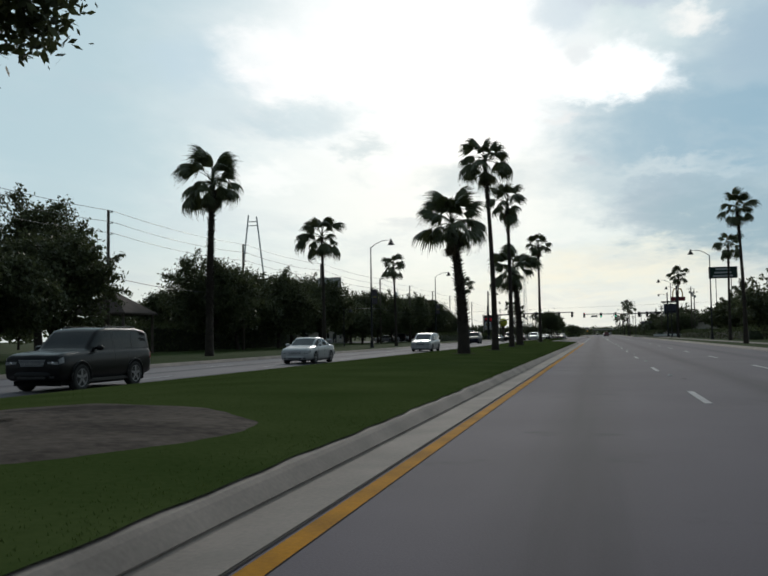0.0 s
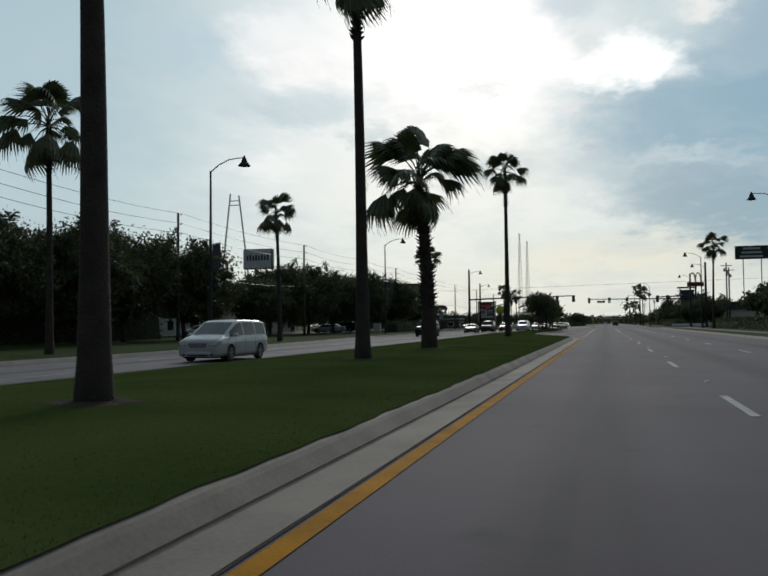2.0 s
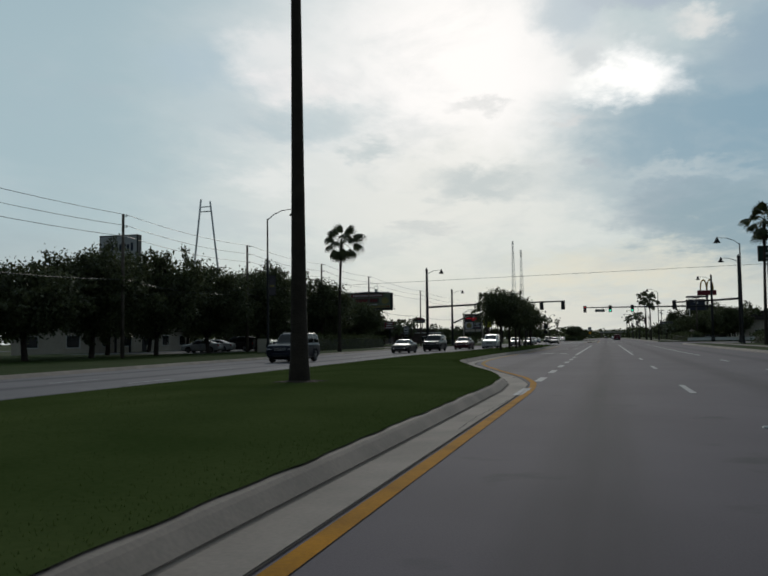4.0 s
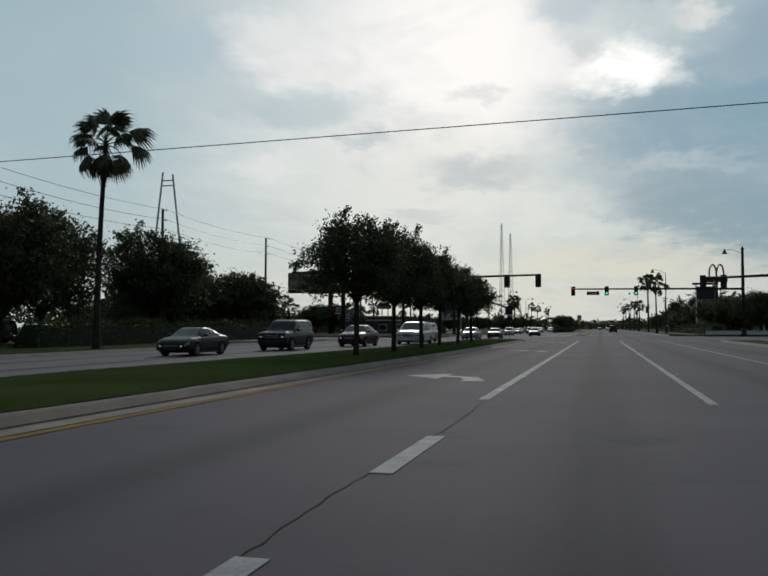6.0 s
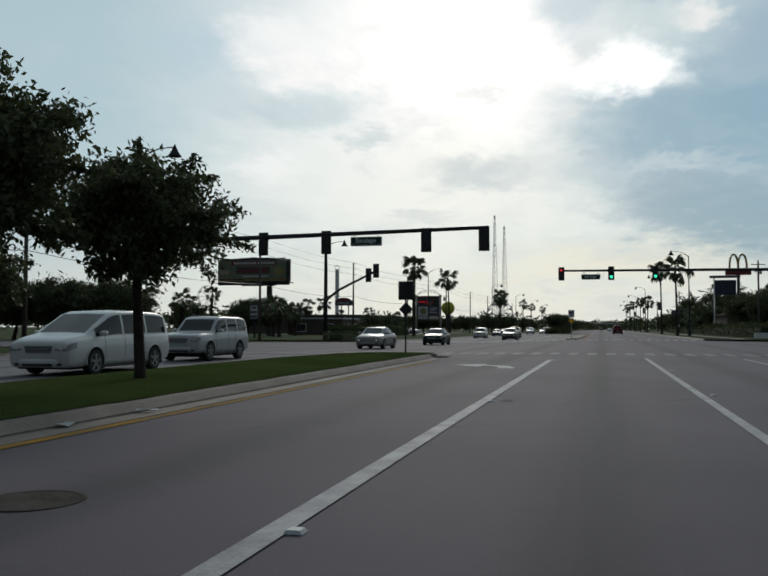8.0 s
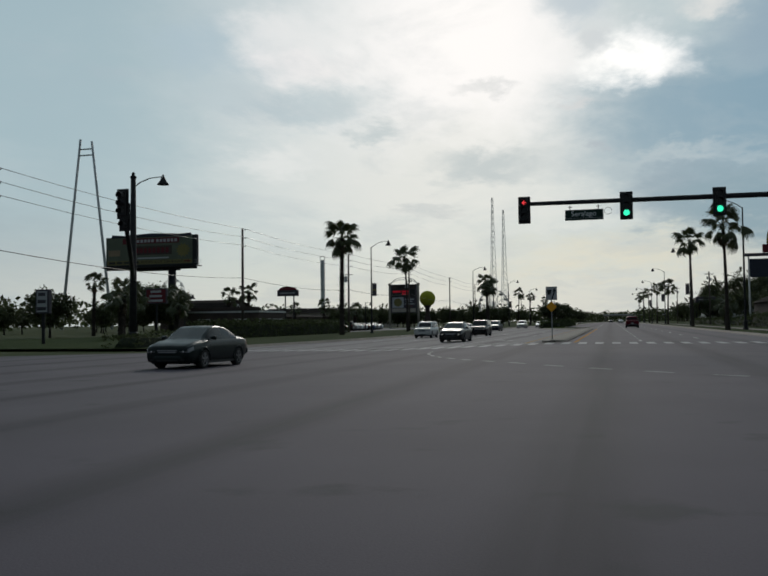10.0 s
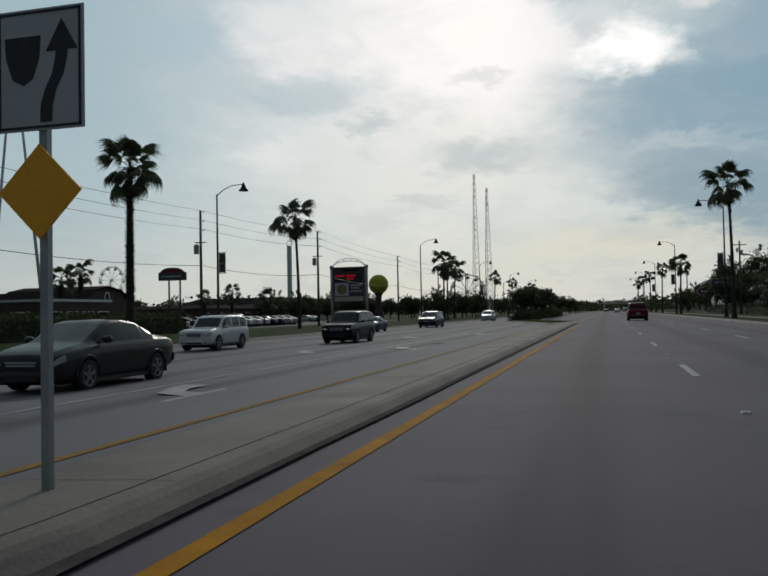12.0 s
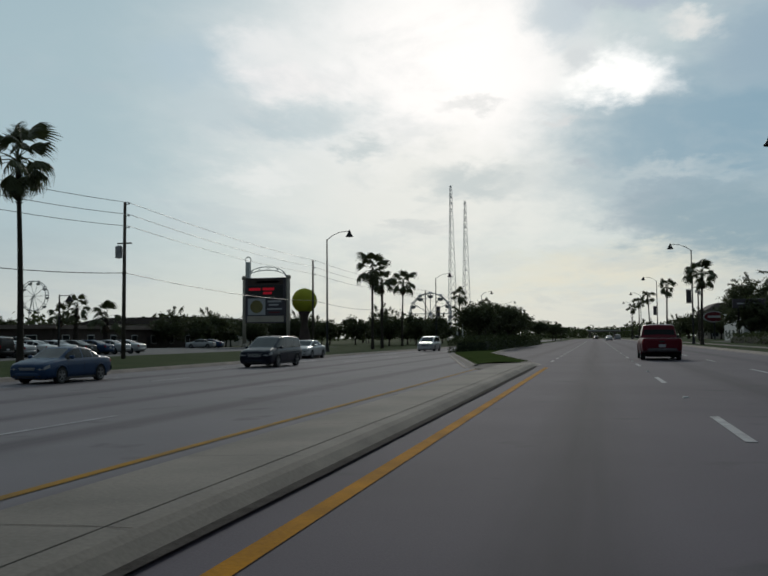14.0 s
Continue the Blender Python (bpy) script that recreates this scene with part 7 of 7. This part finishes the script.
# ---------- buildings ----------
def low_building(x0, x1, y0, y1, h, wall, roof, label, hip=1.6, over=0.6, windows=0, side="x", name="shop_building"):
    """A plain low building with eaves, roof, door and windows on the road side."""
    g0 = gz((x0 + x1) / 2, y0) - 0.05
    top = thing(name, label, "building")
    part("wall", Shape().box(x0, x1, y0, y1, g0 - 0.1, g0 + h), M[wall], top)
    if hip > 0:
        ix, iy = min(3.5, (x1 - x0) * 0.35), min(3.5, (y1 - y0) * 0.35)
        part("roof", Shape().add([(x0 - over, y0 - over, g0 + h), (x1 + over, y0 - over, g0 + h), (x1 + over, y1 + over, g0 + h), (x0 - over, y1 + over, g0 + h), (x0 + ix, y0 + iy, g0 + h + hip), (x1 - ix, y0 + iy, g0 + h + hip), (x1 - ix, y1 - iy, g0 + h + hip), (x0 + ix, y1 - iy, g0 + h + hip)],
                                 [(3, 2, 1, 0), (4, 5, 6, 7), (0, 1, 5, 4), (1, 2, 6, 5), (2, 3, 7, 6), (3, 0, 4, 7)]), M[roof], top)
    else:
        rf = part("roof", Shape().box(x0 - 0.15, x1 + 0.15, y0 - 0.15, y1 + 0.15, g0 + h, g0 + h + 0.25), M[roof], top)
        part("parapet", Shape().box(x0 - 0.2, x1 + 0.2, y0 - 0.2, y0 + 0.1, g0 + h + 0.25, g0 + h + 0.8), M[wall], rf)
    xf = x1 if x1 < 0 else x0
    sg = 1 if x1 < 0 else -1
    for k in range(windows):
        yc = y0 + (y1 - y0) * (k + 0.5) / windows
        win = part("window", Shape().box(min(xf, xf + sg * 0.05), max(xf, xf + sg * 0.05), yc - 0.9, yc + 0.9, g0 + 0.9, g0 + 2.4), M["white_wall"], top)
        part("pane", Shape().box(min(xf + sg * 0.05, xf + sg * 0.07), max(xf + sg * 0.05, xf + sg * 0.07), yc - 0.8, yc + 0.8, g0 + 1.0, g0 + 2.3), M["glass"], win)
    for k in range(max(1, windows // 2)):
        xc = x0 + (x1 - x0) * (k + 0.5) / max(1, windows // 2)
        win = part("window", Shape().box(xc - 1.0, xc + 1.0, y0 - 0.05, y0, g0 + 0.8, g0 + 2.4), M["white_wall"], top)
        part("pane", Shape().box(xc - 0.9, xc + 0.9, y0 - 0.07, y0 - 0.05, g0 + 0.9, g0 + 2.3), M["glass"], win)
    yd = y0 + (y1 - y0) * 0.47
    part("door", Shape().box(min(xf, xf + sg * 0.06), max(xf, xf + sg * 0.06), yd - 0.5, yd + 0.5, g0, g0 + 2.1), M["dark_metal"], top)
    return top


low_building(-104, -76, 415, 472, 3.3, "brick", "dark_roof", "long low brown building with a dark flat-pitched roof", 0.7, windows=9)
barn = thing("house", "dark gabled building with a round window in its gable", "building")
x0, x1, y0, y1, g0 = -90.0, -75.2, 376.8, 388.8, gz(-80, 382)
ym = 0.5 * (y0 + y1)
part("wall", Shape().prism([(y0, g0 - 0.2), (y1, g0 - 0.2), (y1, g0 + 4.5), (y1 - 2.4, g0 + 5.9), (ym, g0 + 6.5), (y0 + 2.4, g0 + 5.9), (y0, g0 + 4.5)], 0, x0, x1), M["brick"], barn)
part("roof", Shape().prism([(y0 - 0.5, g0 + 4.35), (y0 - 0.4, g0 + 4.6), (y0 + 2.3, g0 + 6.1), (ym, g0 + 6.75), (y1 - 2.3, g0 + 6.1), (y1 + 0.4, g0 + 4.6), (y1 + 0.5, g0 + 4.35), (y1 - 2.35, g0 + 5.93), (ym, g0 + 6.53), (y0 + 2.35, g0 + 5.93)], 0, x0 - 0.5, x1 + 0.4), M["dark_roof"], barn)
rim = [2 * math.pi * k / 20 for k in range(20)]
pane = part("window", Shape().prism([(ym + 0.75 * math.cos(a), g0 + 4.9 + 0.9 * math.sin(a)) for a in rim], 0, x1, x1 + 0.06), M["white_wall"], barn, "round window with a pale frame")
part("pane", Shape().prism([(ym + 0.5 * math.cos(a), g0 + 4.9 + 0.65 * math.sin(a)) for a in rim], 0, x1 + 0.06, x1 + 0.08), M["glass"], pane)
part("door", Shape().box(x1, x1 + 0.06, 381.8, 383.4, g0, g0 + 2.2), M["dark_metal"], barn)
low_building(-60, -48.5, 333, 343, 3.3, "brick", "white_wall", "low dark pavilion with a white flat roof", 0, windows=4)
low_building(-70, -58, 132, 156, 4.0, "white_wall", "dark_roof", "white low shop building behind trees", 0, windows=6)
low_building(-72, -60, 182, 206, 4.2, "stucco", "dark_roof", "beige low building behind hedges and trees", 1.5, windows=5)
low_building(-110, -80, 470, 540, 5.0, "stucco", "dark_roof", "long beige building beyond the car park", 1.5, windows=10)
low_building(27, 42, 476, 500, 5.6, "white_wall", "pale_metal", "white building with a flat roof beside the road", 0, windows=5)
low_building(34, 52, 585, 615, 9.0, "stucco", "brick", "tall beige hotel block with a red roof", 2.5, windows=8)
low_building(30, 46, 395, 415, 4.5, "brick", "dark_roof", "brown restaurant with a dark hipped roof", 2.0, windows=5)
low_building(28, 44, 285, 305, 4.4, "stucco", "dark_roof", "beige restaurant hidden behind trees", 2.0, windows=5)
for x0, x1, y0, y1, nm in ((-70, -40, 345, 440, "parking_lot_west"), (-58, -40.5, 172, 200, "parking_lot_south"), (-60, -30, 200, 208, "driveway"), (20, 48, 420, 470, "parking_lot_east")):
    s = Shape()
    strip(s, steps(y0, y1, 8), lambda y: x0, lambda y: x1, 0.135, 3)
    structure(nm, s, M["lot"], "dark asphalt parking ground beside the road", "parking lot")
s = Shape()
strip(s, steps(200, 208, 3), lambda y: -30, lambda y: FAR_KERB(y) - 0.1, 0.155, 3)
structure("driveway_apron", s, M["concrete"], "pale concrete driveway apron across the verge", "driveway")
# low white wall at the near right corner
tagged(new("low_wall", Shape().box(17.0, 40, 279.4, 279.8, 0.1, 0.75).mesh("low_wall", M["white_wall"])), "low white garden wall before dark shrubs", "wall")
# utility cabinet
cab = thing("utility_cabinet", "beige utility cabinet on the far verge", "cabinet")
part("body", Shape().box(-33.1, -32.1, 169.5, 170.3, 0.1, 1.45), M["stucco"], cab)
part("door", Shape().box(-33.0, -32.2, 169.46, 169.5, 0.25, 1.35), M["stucco"], cab)
# overpass far ahead
ov = thing("overpass", "pale concrete overpass crossing the road far ahead", "bridge")
part("deck", Shape().box(-6, 60, 955, 967, 4.6, 5.4), M["concrete"], ov)
for x in (-4, 14, 36, 56):
    part("pier", Shape().box(x - 0.8, x + 0.8, 957, 965, -0.4, 4.6), M["concrete"], ov)
part("railing", Shape().box(-6, 60, 955, 955.3, 5.4, 6.0), M["pale_metal"], ov)

# ---------- more planting ----------
far_oaks = [Kind(lambda k=k: broad_tree(70 + k, 7.5 + 1.2 * k, 4.4 + 0.3 * k, 1.6, 0.22, 4200, "dark broadleaf tree standing behind the roadside", "broadleaf_tree", leaf=0.30, twigs=80)) for k in range(3)]
rngf = np.random.default_rng(21)
spots = [(25, 456), (29, 463)] + [(float(24 + 7 * rngf.random()), float(y)) for y in np.arange(118, 212, 7.5)] + [(float(25 + 9 * rngf.random()), float(y)) for y in np.arange(283, 345, 6.5)]
spots += [(float(30 + 12 * rngf.random()), float(y)) for y in np.arange(350, 700, 15)]
spots += [(float(-75 - 40 * rngf.random()), float(y)) for y in np.arange(272, 335, 9)]
spots += [(float(-62 - 20 * rngf.random()), float(y)) for y in np.arange(445, 720, 10)]
spots += [(float(-104 - 20 * rngf.random()), float(y)) for y in np.arange(340, 470, 5.5)] + [(float(-66 - 6 * rngf.random()), float(y)) for y in np.arange(443, 475, 5)]
spots += [(float(x), 474.0) for x in np.arange(-64, -30, 5.5)]
spots += [(float(-33 - 5 * rngf.random()), float(y)) for y in (452, 460, 466, 500, 510, 545, 600, 640)]
spots += [(float(-80 - 60 * rngf.random()), float(y)) for y in np.arange(40, 215, 16)]
for i, (x, y) in enumerate(spots):
    tagged(far_oaks[i % 3].put(at(x, y, 0.0, 1.1 * i, 0.72 if x < -25 and y > 335 else 0.85 if 280 < y < 346 else 1.0)), group="background trees")
island_oaks = [Kind(lambda k=k: broad_tree(90 + k, 5.2 + 0.2 * k, 2.7 + 0.1 * k, 1.9, 0.15, 9000, "wide dark oak behind the clipped hedge of the median", leaf=0.12)) for k in range(2)]
for i, (x, y) in enumerate(((-11.9, 398), (-10.6, 404.5), (-11.2, 411), (-10.5, 419), (-11.0, 427), (-11.5, 436), (-12.0, 500), (-12.0, 560), (-12.0, 575), (-12.0, 620))):
    tagged(island_oaks[i % 2].put(at(x, y, 0.15, 0.8 * i)), group="median oaks")
for i, (x, y) in enumerate(((-38, 220), (-43, 214), (-46, 221), (-69.2, 334.3), (-62.6, 329.3), (-57, 268), (-62, 264), (-70, 266), (-66, 273), (-78, 264))):
    tagged(big_oaks[0].put(at(x, y, 0.1, 1.3 * i)), group="roadside oaks")
for i, (x, y) in enumerate(((26, 284), (31, 296), (25, 308), (30, 320), (26, 333), (31, 345), (38, 305))):
    tagged(big_oaks[0].put(at(x, y, 0.0, 1.9 * i)), group="roadside oaks")
tall_oaks = Kind(lambda: broad_tree(110, 12.2, 4.6, 3.0, 0.3, 15000, "tall round dark tree behind the verge", "broadleaf_tree", leaf=0.17))
for i, (x, y) in enumerate(((32.5, 505), (42.1, 509), (47, 498))):
    tagged(tall_oaks.put(at(x, y, 0.0, 2.1 * i, 1.18)), group="background trees")
# short palms by the car parks
for i, (x, y, h) in enumerate(((-59.4, 353.4, 6.9), (-65, 357.4, 6.4), (-79.3, 338.3, 8.4), (-47, 296, 4.2), (-50, 301, 4.8), (-54, 309, 4.6), (-52, 316, 4.3), (-62.7, 401.3, 5.5), (-75.2, 415.4, 5.0), (-52.3, 391.7, 3.9), (-58, 286, 5.0), (-60, 280, 5.4), (19, 372, 3.2), (20, 380, 3.4))):
    palm(x, y, h, True, 50 + i, 1.05, 18, (0.1, 0.1), 0.05, "short stout palm with a bushy crown by the car park")
hedge("shrub_row", 18, 20.5, 284, 342, 1.6, "dense dark shrubs behind the verge", 12, 22, leaf=0.16)
hedge("shrub_row", 18.5, 21, 120, 210, 1.4, "dense dark shrubs behind the verge", 13, 20, leaf=0.16)
hedge("shrub_row", 19, 21.5, 352, 440, 1.2, "low dark shrubs behind the verge", 14, 16, leaf=0.16)

# distant tree line round the horizon
rngd = np.random.default_rng(31)
verts, faces = [], []
for a, b, x0, x1, hh, n in ((700, 1100, -260, -24, 9, 9000), (700, 1100, 20, 260, 9, 9000), (60, 700, -330, -150, 10, 9000), (60, 700, 90, 260, 10, 7000), (1000, 1160, -45, 60, 7, 6000)):
    cx, cy = x0 + (x1 - x0) * rngd.random(260), a + (b - a) * rngd.random(260)
    r = 3 + 4 * rngd.random(260)
    k = rngd.integers(260, size=n)
    d = rngd.normal(size=(n, 3)); d /= np.linalg.norm(d, axis=1)[:, None]
    c = np.stack([cx[k], cy[k], np.full(n, hh * 0.45) + 0.12 * cx[k] % 2], 1) + d * r[k][:, None] * np.array([1, 1, 0.8])
    c[:, 2] = np.maximum(c[:, 2], 0.1)
    u = rngd.normal(size=(n, 3)); u /= np.linalg.norm(u, axis=1)[:, None]
    w = np.cross(u, rngd.normal(size=(n, 3))); w /= np.linalg.norm(w, axis=1)[:, None]
    q = np.stack([c - u, c + w * 0.7, c + u, c - w * 0.7], 1).reshape(-1, 3)
    k0 = len(verts)
    verts += q.tolist()
    faces += [(k0 + 4 * i, k0 + 4 * i + 1, k0 + 4 * i + 2, k0 + 4 * i + 3) for i in range(n)]
s = Shape()
s.v, s.f = verts, faces
tagged(new("distant_woods", s.mesh("distant_woods", M["dark_leaf"])), "dark distant woods along the horizon", "woods", kind="stuff")

# ---------- grass blades on the near lawns ----------
def blades(name, n, xr, yr, z_of, seed, size, label):
    rng = np.random.default_rng(seed)
    y = yr[0] + (yr[1] - yr[0]) * rng.random(n)
    u = rng.random(n) ** 1.5
    lo, hi = np.array([xr[0](v) for v in y]), np.array([xr[1](v) for v in y])
    x = hi - (hi - lo) * u
    z = np.array([z_of(a, b) for a, b in zip(x, y)])
    a = 2 * np.pi * rng.random(n)
    hgt = size * (0.5 + rng.random(n))
    wd = 0.003 + 0.004 * rng.random(n) + 0.003 * u
    lean = 0.7 * hgt
    dx, dy = np.cos(a), np.sin(a)
    b = 2 * np.pi * rng.random(n)
    v = np.stack([np.stack([x - dx * wd, y - dy * wd, z - 0.01], 1), np.stack([x + dx * wd, y + dy * wd, z - 0.01], 1), np.stack([x + lean * np.cos(b), y + lean * np.sin(b), z + hgt], 1)], 1).reshape(-1, 3)
    me = bpy.data.meshes.new(name)
    me.from_pydata(v.tolist(), [], [(3 * i, 3 * i + 1, 3 * i + 2) for i in range(n)])
    me.materials.append(M["blade"])
    return tagged(new(name, me), label, "grass", kind="stuff")


def lawn_z(x, y):
    u = min(max((x - MED_L(y)) / (MED_R(y) - MED_L(y)), 0.0), 1.0)
    return gz(x, y) + swell(x, y, u)


def off_bed(x, y):
    return ((x - BED_X) / 2.75) ** 2 + ((y - BED_Y) / 3.4) ** 2 > 1.0


blades("grass", 220000, (lambda y: MED_L(y), lambda y: MED_R(y) - 0.02), (3, 212), lambda x, y: lawn_z(x, y) if off_bed(x, y) else -0.3, 2, 0.014, "fine green blades of the mown median lawn")
blades("grass", 12000, (lambda y: ISL_L(y) + 0.2, lambda y: ISL_R(y) - 0.2), (346, 375), lambda x, y: gz(x, y) + 0.15, 3, 0.03, "fine green blades at the tip of the median")

# gazebo behind the trees
gb = thing("gazebo", "open wooden gazebo with a steep dark hipped roof", "gazebo")
gx, gy, g0 = -45.0, 78.4, gz(-45, 78)
part("roof", Shape().add([(gx - 3, gy - 3, g0 + 4.0), (gx + 3, gy - 3, g0 + 4.0), (gx + 3, gy + 3, g0 + 4.0), (gx - 3, gy + 3, g0 + 4.0), (gx, gy, g0 + 6.2), (gx - 3, gy - 3, g0 + 3.85), (gx + 3, gy - 3, g0 + 3.85), (gx + 3, gy + 3, g0 + 3.85), (gx - 3, gy + 3, g0 + 3.85)],
     [(0, 1, 4), (1, 2, 4), (2, 3, 4), (3, 0, 4), (5, 6, 1, 0), (6, 7, 2, 1), (7, 8, 3, 2), (8, 5, 0, 3), (8, 7, 6, 5)]), M["brick"], gb, "steep brown roof")
for dx in (-2.6, 2.6):
    for dy in (-2.6, 2.6):
        part("post", Shape().box(gx + dx - 0.1, gx + dx + 0.1, gy + dy - 0.1, gy + dy + 0.1, g0 - 0.1, g0 + 3.9), M["wood_pole"], gb)
